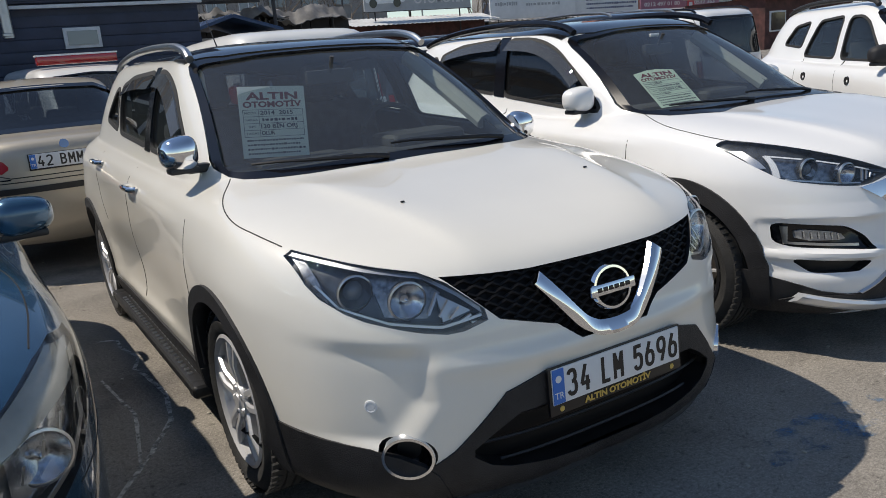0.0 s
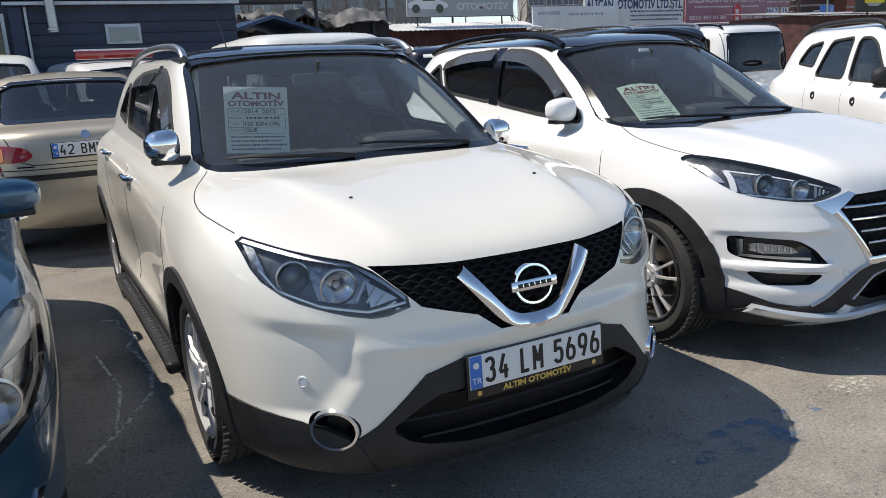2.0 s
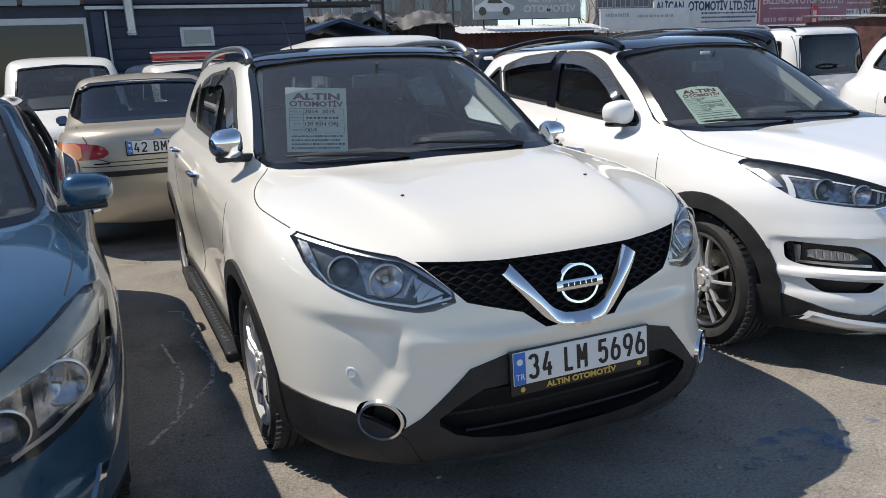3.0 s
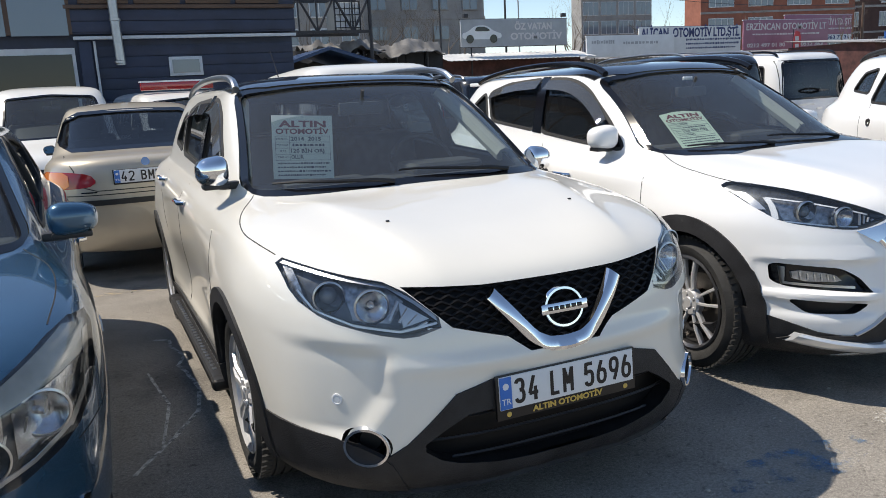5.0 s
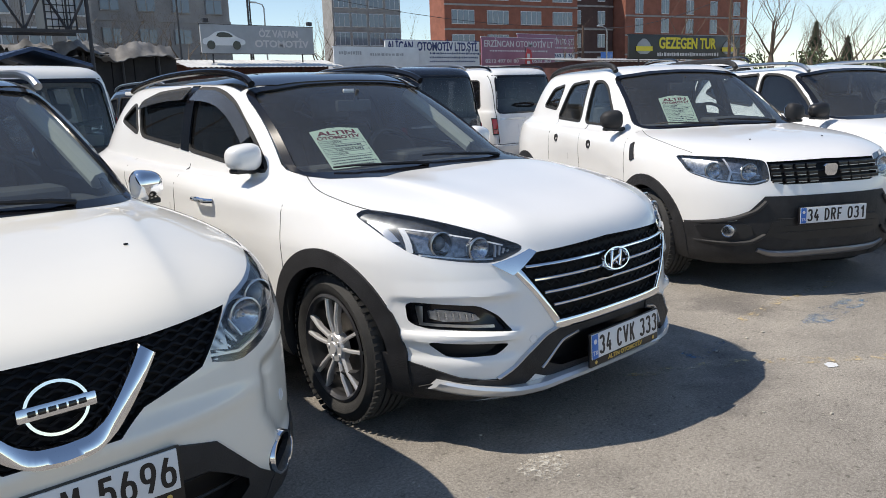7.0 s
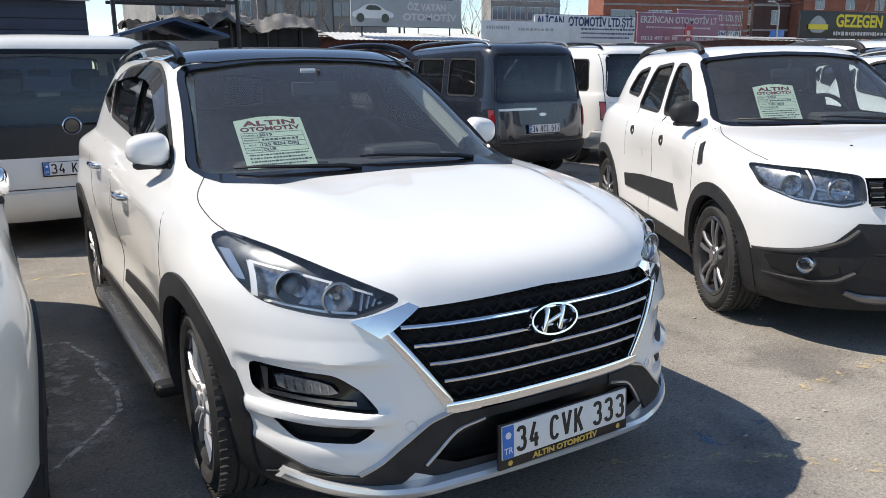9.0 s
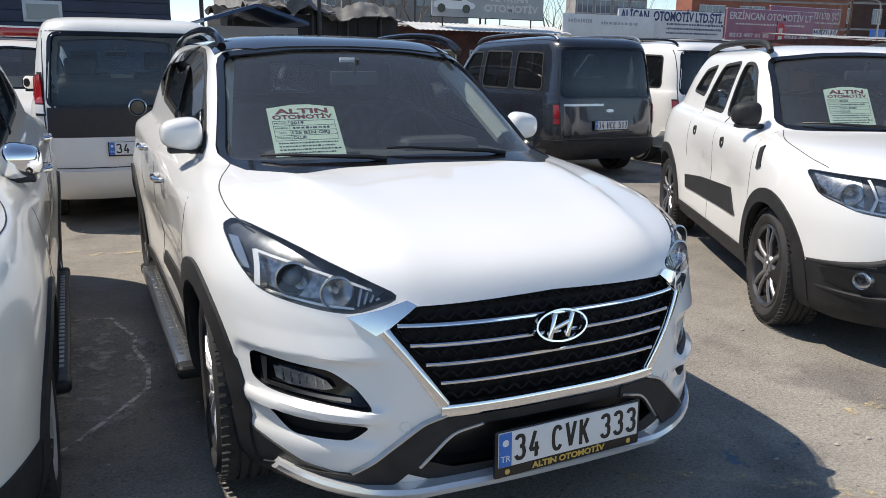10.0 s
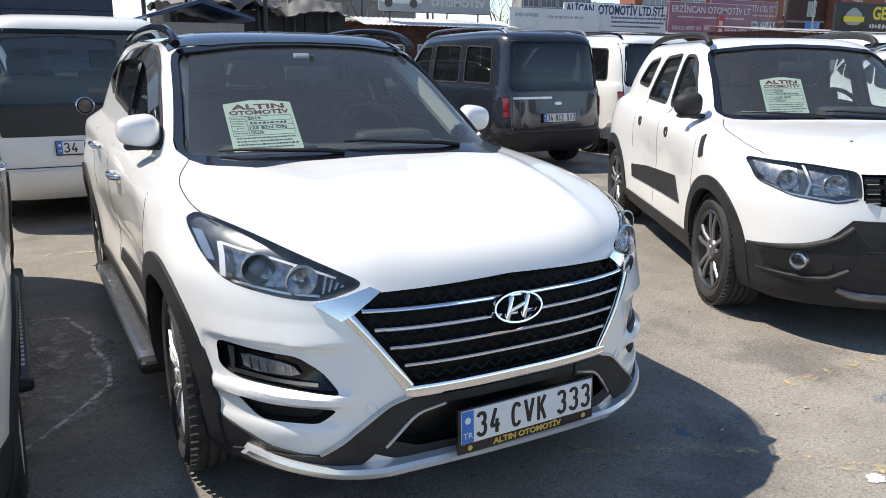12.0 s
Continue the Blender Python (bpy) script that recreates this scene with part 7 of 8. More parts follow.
        part("headlamp", patch(f(rounded(k([(-0.80, 0.93), (-0.55, 0.86), (-0.50, 0.74), (-0.78, 0.74)]), 1)), "y", -1, tree, 0.006, 0.02, 0.05), LENSY, car)
    seats(car, 1.0, 0.45, trim=SEATM)
    dashboard(car, 0.25, 1.10 * zs)
    inner_mirror(car, 0.70, 1.50 * zs)
    return car, tree


beige_saloon()
van("passenger_van", "white passenger van seen from behind with gloss black tailgate", pose(1.555, 8.02, 0, 0, 0, 180), WHITE2, "34 K", True)
van("navy_van", "dark navy passenger van with tinted rear glass", pose(7.35, 9.0, 0, 0, 0, 180), NAVY, "34 HCE 517", False, black_tail=True, rails=SATIN)
van("white_van", "white van with dark side windows beside the navy van", pose(9.95, 9.6, 0, 0, 0, 178), WHITE, "", False, rails=GLOSSBLK)
van("small_van", "small white van facing the lot by the blue building", pose(-1.6, 9.0, 0, 0, 0, 3), WHITE2, "", True, zs=1.02)
bar_van, _ = van("workshop_van", "white van with a red bar across its roof", pose(0.42, 9.3, 0, 0, 0, 8), WHITE2, "", True, zs=0.94)
part("roof_bar", box((1.15, 0.10, 0.13), (-0.05, 1.15, 1.79), 0.02), REDLENS, bar_van, "red bar with pale edge")
part("roof_bar_edge", box((1.17, 0.11, 0.025), (-0.05, 1.15, 1.862), 0.008), PLATEW, bar_van)


# ---- blue hatchback ----
def blue_hatch():
    lamp = rounded([(-0.885, 0.86), (-0.80, 0.885), (-0.60, 0.80), (-0.45, 0.72), (-0.46, 0.60), (-0.62, 0.545), (-0.80, 0.60), (-0.875, 0.70)], 1)
    zm = ([0, 0.56, 0.80, 0.925, 1.06, 1.12, 1.61], [0, 0.52, 0.73, 0.84, 0.97, 1.03, 1.47])
    k = lambda p: [(a, float(np.interp(b, *zm))) for a, b in p]
    cuts = [(lamp if s < 0 else mirrored(lamp), "y", -1, 0.07, LAMPBOX) for s in (-1, 1)]
    hood = [(-0.70, 0.28), (-0.79, 0.10), (-0.80, -0.20), (-0.765, -0.46)]
    win = [[(a, b) for a, b in k(w)] for w in WIN_Q]
    car, tree = car_body("hatchback_car", "metallic dark blue hatchback with hazed headlamp", pose(-2.27, -0.12, 0, 0, 0, 1.5), rings_of(CROSSOVER, None, zm), BLUE, 2.646, 0.32, 0.365,
                         k(SCREEN_Q), win, k(REAR_Q), shell(rings_of(CAVITY, None, zm)), cuts, [k(s) for s in SEAMS_Q] + [[(-0.62, 0.58), (-0.40, 0.605), (-0.33, 0.63)]], crossover_shape, wheels=W_PLAIN, track=0.765, hood_seams=[hood, [(-a, b) for a, b in hood]])
    for side in (-1, 1):
        lamp_unit(car, lamp, side, tree, 0.07, [(-0.74, 0.70, 0.060, 0.034, "r"), (-0.60, 0.65, 0.056, 0.034, "p")],
                  [([(-0.862, 0.83), (-0.845, 0.70), (-0.79, 0.625)], 0.016, SATIN), ([(-0.80, 0.635), (-0.70, 0.592), (-0.60, 0.572)], 0.012, SATIN)] + [([(-0.845 + 0.05 * n, 0.775 - 0.022 * n), (-0.835 + 0.05 * n, 0.735 - 0.020 * n)], 0.006, SATIN) for n in range(7)],
                  panels=[([(-0.86, 0.848), (-0.80, 0.868), (-0.62, 0.795), (-0.47, 0.718), (-0.48, 0.680), (-0.64, 0.745), (-0.85, 0.785)], LENSY, 0.35), ([(-0.85, 0.775), (-0.66, 0.735), (-0.66, 0.60), (-0.80, 0.625)], REFLECT, 0.85), ([(-0.64, 0.735), (-0.50, 0.675), (-0.48, 0.61), (-0.63, 0.57)], REFLECT, 0.85)])
        door_mirror(car, side, (side * 0.880, 0.42, 1.075), BLUE, DARKPL, (0.185, 0.15, 0.145))
        door_handle(car, side, tree, 1.27, 0.87, CHROME)
        door_handle(car, side, tree, 2.2, 0.90, CHROME)
        part("fog_bezel", patch((lambda p: p if side < 0 else mirrored(p))(strip([(-0.80, 0.42), (-0.74, 0.26)], 0.02)), "y", -1, tree, 0.008, 0.015, 0.03), CHROME, car)
        part("repeater", patch([(0.20, 0.66), (0.32, 0.665), (0.32, 0.70), (0.21, 0.695)], "x", side, tree, 0.008, 0.012, 0.05), PLATEW, car)
    part("front_grille", patch(rounded([(-0.42, 0.66), (0.42, 0.66), (0.36, 0.50), (-0.36, 0.50)], 1), "y", -1, tree, 0.004, 0.012, 0.05), DARKPL, car)
    part("lower_grille", patch(rounded([(-0.5, 0.42), (0.5, 0.42), (0.42, 0.26), (-0.42, 0.26)], 1), "y", -1, tree, 0.004, 0.012, 0.05), DARKPL, car)
    wiper(car, (0.42, 1.022), (-0.10, 1.060), tree)
    seats(car, 1.15, 0.34)
    dashboard(car, 0.22, 1.0)


blue_hatch()


# ---- white cars beyond the off-roader ----
def plain_white(name, label, m, rails):
    car, tree = car_body(name, label, m, rings_of(CROSSOVER, D_MAP), WHITE, 2.674, 0.335, 0.38, SCREEN_T, WIN_T, REAR_T, cabin_cavity(CAVITY, D_MAP), [(GRILLE_T, "y", -1, 0.04, DARKPL)], SEAMS_T[:3], offroader_shape, side_glass=TINTGL, wheels=W_DARK)
    for side in (-1, 1):
        lamp_unit(car, LAMP_T, side, tree, 0.0005, (), ())
        door_mirror(car, side, (side * 0.90, 0.44, 1.17), DARKPL, DARKPL, (0.19, 0.15, 0.16))
        door_handle(car, side, tree, 1.14, 0.935, WHITE)
        roof_rail(car, side, [(0.61, 0.98, 1.54), (0.605, 1.08, 1.60), (0.60, 1.3, 1.63), (0.60, 2.2, 1.63), (0.60, 2.6, 1.59), (0.60, 2.72, 1.53)], rails, 0.02)
    arch_trim(car, tree, 2.674, 0.335, 0.37, 0.43)
    seats(car, 1.15, 0.40)
    dashboard(car, 0.22, 1.09)
    wiper(car, (0.40, 1.105), (-0.12, 1.140), tree)


plain_white("estate_car", "white car with silver roof rails in the row", pose(7.75, -0.55, 0, 0, 0, -29), SATIN)
plain_white("far_utility_car", "white sport-utility car with dark roof rails in the next row", pose(10.6, 2.0, 0, 0, 0, -36), GLOSSBLK)
van("minibus", "white minibus with roof rack at the row's end", pose(12.5, 3.9, 0, 0, 0, -40), WHITE, "", False, zs=1.03, rails=GLOSSBLK)
van("dark_estate", "dark grey estate with roof rails behind the row", pose(5.0, 11.2, 0, 0, 0, 178), NAVY, "", False, zs=0.93, black_tail=True, rails=SATIN)


# ---- blue timber building ----
SIDING = mat("navy_siding_paint", (0.030, 0.040, 0.075), 0.55, 0, 0, 0.22, 2.5, 0.1, 30.0)
TRIMW = mat("white_trim", (0.62, 0.64, 0.66), 0.6, 0, 0, 0.1, 4.0)
BROWNF = mat("brown_window_frame", (0.10, 0.055, 0.035), 0.5, 0, 0, 0.15, 4.0)
SKYGL = mat("pale_window_pane", (0.16, 0.20, 0.24), 0.08, 0.0, 0.6)
DARKGL = mat("dark_shop_glass", (0.012, 0.014, 0.018), 0.08)
ZINC = mat("zinc_duct", (0.42, 0.43, 0.44), 0.35, 0.8, 0, 0.12, 5.0)
CONC = mat("grey_concrete", (0.30, 0.29, 0.28), 0.9, 0, 0, 0.2, 0.6, 0.2, 6.0)
BRICK = mat("red_brick_cladding", (0.28, 0.105, 0.070), 0.85, 0, 0, 0.2, 0.8, 0.2, 8.0)
# Brick cladding with the recessed wing's shade put into its colour.
BRICK_SHADE = mat("shaded_brick_cladding", (0.075, 0.040, 0.035), 0.8, 0, 0, 0.2, 0.8)
TIN = mat("corrugated_tin", (0.50, 0.48, 0.45), 0.45, 0.4, 0, 0.25, 1.2)
TARP = mat("grey_tarpaulin", (0.17, 0.165, 0.16), 0.7, 0, 0, 0.3, 2.0, 0.6, 4.0)
SHED = mat("dark_shed_boards", (0.022, 0.021, 0.022), 0.85, 0, 0, 0.4, 1.5)
RUST = mat("rusty_red_sheet", (0.075, 0.028, 0.025), 0.75, 0, 0, 0.5, 2.0, 0.2, 6.0)
BARK = mat("bare_bark", (0.13, 0.10, 0.075), 0.9, 0, 0, 0.3, 3.0)
STEELB = mat("dark_steel", (0.05, 0.05, 0.055), 0.5, 0.5, 0, 0.2, 3.0)


def slab(name, size, at, material, parent=None, bevel=0.0, label="", rot=None):
    bm = box(size, at, bevel, rot)
    if parent is None:
        return new(name, mesh_of(bm, name, material, 30))
    return part(name, bm, material, parent, label)


def blue_building():
    h = thing("timber_building", "dark blue timber-clad building with brown upper windows", "building")
    slab("wall", (12.0, 5.0, 6.6), (-3.15, 15.6, 3.3), SIDING, h)
    n = 13
    for i in range(n):
        z = 0.12 + i * 0.2
        b = box((3.95, 0.03, 0.192), (0.87, 13.085, z), 0.006)
        part("siding_board", b, SIDING, h)
    for i in range(2):
        part("siding_board", box((8.9, 0.03, 0.19), (-1.55, 12.94, 2.95 + i * 0.2), 0.006), SIDING, h)
    part("upper_floor", box((12.1, 5.0, 3.6), (-3.15, 15.46, 4.62), 0.01), SIDING, h)
    part("ledge_trim", box((4.1, 0.10, 0.06), (0.85, 12.95, 2.755), 0.01), TRIMW, h)
    part("ledge_board", box((4.2, 0.06, 0.07), (0.8, 12.90, 3.30), 0.01), BROWNF, h)
    # upper windows
    for i, (x0, x1) in enumerate(((-1.05, -0.2), (-0.1, 0.72), (0.82, 1.66), (1.76, 2.6))):
        w = part("upper_window", box((x1 - x0, 0.05, 1.15), ((x0 + x1) / 2, 12.93, 3.93), 0.005), BROWNF, h)
        part("pane", box((x1 - x0 - 0.12, 0.02, 1.0), ((x0 + x1) / 2, 12.90, 3.93)), SKYGL, w)
    # tall glazed front on the far side
    f = part("glazed_front", box((7.6, 0.06, 3.0), (-5.0, 12.93, 4.32)), BROWNF, h)
    for i in range(7):
        part("pane", box((0.92, 0.03, 2.5), (-1.72 - i * 1.0, 12.89, 4.05)), SKYGL, f)
    d = part("shop_front", box((7.6, 0.05, 2.55), (-5.0, 13.06, 1.32)), TRIMW, h, "white framed dark shop front")
    for i in range(4):
        part("pane", box((1.78, 0.03, 2.4), (-2.15 - i * 1.86, 13.03, 1.28)), DARKGL, d)
    part("fluted_post", box((0.22, 0.08, 2.7), (-1.02, 13.03, 1.35), 0.02), SIDING, h)
    w = part("small_window", box((0.62, 0.06, 0.36), (0.72, 13.05, 2.21), 0.01), TRIMW, h, "small white framed window")
    part("pane", box((0.50, 0.03, 0.24), (0.72, 13.015, 2.21)), SKYGL, w)
    p = part("flue_pipe", tube([(-0.46, 12.72, 2.25), (-0.48, 12.72, 3.2), (-0.50, 12.72, 6.4)], 0.085, sides=14), ZINC, h, "zinc flue pipe")
    for z in (2.3, 3.05, 3.9):
        part("pipe_collar", shifted(lathe([(-0.03, 0.085), (-0.02, 0.098), (0.02, 0.098), (0.03, 0.085)], "z", 16), (-0.47, 12.72, z)), ZINC, p)
    part("cable", tube([(-0.85, 13.0, 0.4), (-0.86, 13.0, 2.7)], 0.025, sides=6), TRIMW, h)
    part("roof", box((12.4, 5.4, 0.15), (-3.15, 15.5, 6.5), 0.02), ZINC, h)


blue_building()


# ---- sheds, gantry and tank ----
def corrugated(name, size, at, material, label, parent=None, tilt=0.0, pitch=0.16, axis=0):
    """A ribbed sheet roof."""
    bm = bmesh.new()
    n = int(size[0] / pitch) * 4
    rows = []
    for i in range(n + 1):
        x = -size[0] / 2 + size[0] * i / n
        z = 0.025 * math.sin(2 * math.pi * i / 4 + 0.4)
        rows.append([bm.verts.new((x, -size[1] / 2, z - tilt / 2)), bm.verts.new((x, size[1] / 2, z + tilt / 2)), bm.verts.new((x, size[1] / 2, z + tilt / 2 - 0.02)), bm.verts.new((x, -size[1] / 2, z - tilt / 2 - 0.02))])
    for a, b in zip(rows, rows[1:]):
        for k in range(4):
            bm.faces.new((a[k], a[(k + 1) % 4], b[(k + 1) % 4], b[k]))
    bmesh.ops.recalc_face_normals(bm, faces=bm.faces)
    turned(bm, Matrix.Translation(at))
    return part(name, bm, material, parent, label)


def crumpled(name, size, at, material, parent, seed, amp=0.25):
    bm = bmesh.new()
    bmesh.ops.create_grid(bm, x_segments=36, y_segments=14, size=0.5)
    for v in bm.verts:
        v.co.x *= size[0]
        v.co.y *= size[1]
        p = Vector((v.co.x * 0.9 + seed, v.co.y * 1.5, seed))
        v.co.z = amp * noise.noise(p) + amp * 0.5 * noise.noise(p * 3.1) - 0.35 * max(0, -v.co.y / size[1] - 0.25) * 3
    bmesh.ops.solidify(bm, geom=bm.faces[:], thickness=0.03)
    turned(bm, Matrix.Translation(at))
    return part(name, bm, material, parent, "crumpled tarpaulin")


def yard_shed():
    s = thing("scrap_shed", "dark scrap shed with crumpled tarpaulins on its roof", "shed")
    part("wall", box((7.4, 5.0, 3.2), (10.7, 33.0, 1.6)), SHED, s)
    for i in range(8):
        part("wall_board", box((0.88, 0.06, 3.2), (7.45 + i * 0.92, 30.45, 1.65 + 0.08 * math.sin(i * 2.1)), 0.01), SHED, s)
    crumpled("tarpaulin", (3.4, 3.0), (9.6, 31.2, 3.65), TARP, s, 3.1, 0.55)
    crumpled("tarpaulin", (3.4, 3.0), (12.6, 31.4, 3.55), TARP, s, 8.4, 0.45)
    crumpled("tarpaulin", (2.4, 2.6), (7.6, 31.0, 3.3), SHED, s, 5.2, 0.4)
    for i in range(5):
        part("pole", tube([(7.2 + i * 1.6, 30.3, 0), (7.2 + i * 1.6 + 0.1 * math.sin(i), 30.3, 3.4)], 0.05, sides=6), STEELB, s)
    b = thing("blue_hut", "small hut with blue ribbed roof", "hut")
    part("wall", box((2.6, 3.5, 2.4), (6.4, 24.0, 1.2)), CONC, b)
    ROOFB = mat("blue_sheet_roof", (0.03, 0.07, 0.16), 0.5, 0, 0, 0.2, 1.5)
    for side in (-1, 1):
        bm = prism([(0, 0), (1.6, -0.5), (1.6, -0.57), (0, -0.08)], 3.9, axis="y")
        if side < 0:
            flip_x(bm)
        part("roof", shifted(bm, (6.4, 22.0, 3.05)), ROOFB, b)
        for i in range(9):
            part("roof_rib", tube([(6.4 + side * 0.02, 22.02 + i * 0.46, 3.06), (6.4 + side * 1.58, 22.02 + i * 0.46, 2.57)], 0.02, sides=5), ROOFB, b)
    g = thing("steel_gantry", "rusty lattice gantry with a caged water tank on it", "gantry")
    x0, x1, y = 5.8, 10.4, 29.0
    for z in (4.1, 5.5):
        for yy in (y, y + 1.6):
            part("beam", box((x1 - x0, 0.10, 0.12), ((x0 + x1) / 2, yy, z)), STEELB, g)
    for i in range(6):
        xa, xb = x0 + (x1 - x0) * i / 6, x0 + (x1 - x0) * (i + 1) / 6
        part("brace", tube([(xa, y, 4.1 if i % 2 else 5.5), (xb, y, 5.5 if i % 2 else 4.1)], 0.05, sides=6), STEELB, g)
        part("post", tube([(xa, y, 4.1), (xa, y, 5.5)], 0.04, sides=6), STEELB, g)
    for x in (x0, x1):
        part("leg", tube([(x, y, 0), (x, y, 7.2)], 0.08, sides=8), STEELB, g)
    t = thing("water_tank", "white plastic water tank in a wire cage on the gantry", "tank", pose(9.5, 29.8, 4.16))
    part("tank", box((1.1, 1.1, 1.15), (0, 0, 0.6), 0.09, seg=3), PLATEW, t)
    for i in range(6):
        part("cage_bar", box((0.03, 1.2, 1.25), (-0.55 + i * 0.22, 0, 0.62)), STEELB, t) if i in (0, 5) else part("cage_bar", tube([(-0.55 + i * 0.22, -0.58, 0), (-0.55 + i * 0.22, -0.58, 1.25)], 0.018, sides=5), STEELB, t)
    for i in range(5):
        part("cage_bar", tube([(-0.57, -0.58, 0.12 + i * 0.26), (0.57, -0.58, 0.12 + i * 0.26)], 0.018, sides=5), STEELB, t)


yard_shed()


# ---- advertising boards over the far row of offices ----
def office(name, x0, x1, y, h, wall, roof, label):
    o = thing(name, label, "office")
    part("wall", box((x1 - x0, 6, h), ((x0 + x1) / 2, y + 3.2, h / 2)), wall, o)
    n = max(2, int((x1 - x0) / 2.2))
    for i in range(n):
        x = x0 + (x1 - x0) * (i + 0.5) / n
        w = part("window", box((1.5, 0.08, 1.2), (x, y + 0.17, 1.6), 0.01), TRIMW, o)
        part("pane", box((1.3, 0.04, 1.0), (x, y + 0.13, 1.6)), DARKGL, w)
    corrugated("roof", (x1 - x0 + 0.6, 6.6), ((x0 + x1) / 2, y + 3.0, h + 0.15), roof, "", o, 0.5, 0.5)
    return o


def board(name, label, x0, x1, z0, z1, y, face, frame_mat, turn=0.0):
    b = thing(name, label, "sign", pose((x0 + x1) / 2, y, (z0 + z1) / 2, 0, 0, turn))
    w, h = x1 - x0, z1 - z0
    part("panel", box((w, 0.12, h), (0, 0, 0), 0.01), face, b)
    part("frame", box((w + 0.12, 0.10, 0.08), (0, 0.02, h / 2)), frame_mat, b)
    part("frame", box((w + 0.12, 0.10, 0.08), (0, 0.02, -h / 2)), frame_mat, b)
    for s in (-0.4, 0.4):
        part("post", tube([(s * w, 0.15, -h / 2 - 0.2), (s * w, 0.15, h / 2)], 0.05, sides=6), STEELB, b)
        part("post", tube([(s * w, 0.15, -(z0 + z1) / 2), (s * w, 0.15, -h / 2)], 0.05, sides=6), STEELB, b)
    return b, w, h


def letter_parts(bm, material, parent):
    """Each character of a line of lettering as a part of its own."""
    left, groups = set(bm.verts), []
    while left:
        todo, own = [left.pop()], []
        while todo:
            v = todo.pop()
            own.append(v)
            for e in v.link_edges:
                o = e.other_vert(v)
                if o in left:
                    left.discard(o)
                    todo.append(o)
        lo, hi = min(v.co.x for v in own), max(v.co.x for v in own)
        groups.append([lo, hi, own])
    groups.sort(key=lambda g: g[0])
    merged = []
    for lo, hi, own in groups:
        if merged and lo < merged[-1][1] - 0.25 * (hi - lo):
            merged[-1][1] = max(merged[-1][1], hi)
            merged[-1][2] += own
        else:
            merged.append([lo, hi, own])
    for lo, hi, own in merged:
        keep, index = bmesh.new(), {}
        for v in own:
            index[v] = keep.verts.new(v.co)
        for f in {f for v in own for f in v.link_faces}:
            keep.faces.new([index[v] for v in f.verts])
        part("letter", keep, material, parent, smooth=0)
    bm.free()


def line_of(b, text, size, x, z, width, material, bold=0.0):
    letter_parts(shifted(words(text, size, 0.01, width, bold), (x, -0.075, z)), material, b)


GREYB = mat("grey_board", (0.36, 0.38, 0.40), 0.5, 0, 0, 0.1, 1.0)
WHITEB = mat("white_board", (0.66, 0.68, 0.70), 0.5, 0, 0, 0.08, 1.0)
NAVYI = mat("navy_lettering", (0.02, 0.035, 0.14), 0.5)
MAUVE = mat("faded_maroon_board", (0.30, 0.13, 0.19), 0.5, 0, 0, 0.12, 1.0)
PALEI = mat("pale_lettering", (0.62, 0.60, 0.60), 0.5)
BLACKB = mat("black_board", (0.02, 0.022, 0.024), 0.4, 0, 0, 0.1, 1.0)
YELI = mat("yellow_lettering", (0.80, 0.66, 0.04), 0.5)
FLAGR = mat("red_flag_cloth", (0.55, 0.07, 0.08), 0.8, 0, 0, 0.15, 2.0)

b, w, h = board("car_dealer_board", "grey dealer board with a silver sports car picture", 22.6, 31.0, 4.25, 6.05, 45, GREYB, STEELB)
line_of(b, "\u00d6Z VATAN", 0.62, w * 0.17, 0.38, 3.0, PALEI, 0.02)
line_of(b, "OTOMOT\u0130V", 0.62, w * 0.20, -0.28, 4.2, PALEI, 0.02)
shape = rounded([(-1.5, -0.35), (1.45, -0.35), (1.5, 0.0), (0.9, 0.18), (0.35, 0.55), (-0.5, 0.55), (-1.1, 0.15), (-1.5, 0.05)], 2)
part("painted_car", shifted(prism([(a - 2.6, c - 0.05) for a, c in shape], -0.02, axis="y"), (0, -0.062, 0)), PLATEW, b)
part("painted_glass", shifted(prism([(a - 2.6, c) for a, c in rounded([(-0.6, 0.12), (0.7, 0.12), (0.25, 0.42), (-0.4, 0.42)], 1)], -0.02, axis="y"), (0, -0.085, 0)), GLOSSBLK, b)
for dx in (-0.95, 0.85):
    part("painted_wheel", shifted(lathe([(-0.01, 0.0001), (-0.01, 0.28), (0.01, 0.28)], "y", 20), (-2.6 + dx, -0.10, -0.38)), GLOSSBLK, b)
for sx in (-0.46, 0.46):
    part("floodlight", box((0.34, 0.25, 0.25), (sx * w, -0.15, h / 2 + 0.22), 0.03), STEELB, b)
o = office("tin_roof_office", 20.5, 33.0, 46.0, 3.7, RUST, TIN, "low office with rusty wall and pale corrugated awning")
corrugated("awning", (11.6, 2.4), (26.8, 44.9, 3.62), mat("pale_tin_awning", (0.66, 0.66, 0.64), 0.5, 0.1, 0, 0.15, 1.0), "pale corrugated awning", o, 0.55, 0.36)

b, w, h = board("dealer_board", "white dealer board with navy heading", 37.4, 47.5, 3.35, 5.35, 45, WHITEB, NAVYI)
part("heading_band", box((w, 0.02, 0.92), (0, -0.066, h / 2 - 0.48)), WHITEB, b)
line_of(b, "AL\u0130CAN  OTOMOT\u0130V LTD.\u015eT\u0130.", 0.92, 0, h / 2 - 0.48, w * 0.97, NAVYI, 0.03)
for i in range(3):
    part("small_lettering", shifted(scribble(5.6 - i * 0.3, 0.16, 22, (-1.0, -0.08, 0.02 - i * 0.32), 40 + i), (0.4, 0, 0)), NAVYI, b, smooth=0)
b, w, h = board("notice_board", "plain white notice board with faint lettering", 32.4, 40.4, 3.3, 4.75, 44.6, WHITEB, TRIMW)
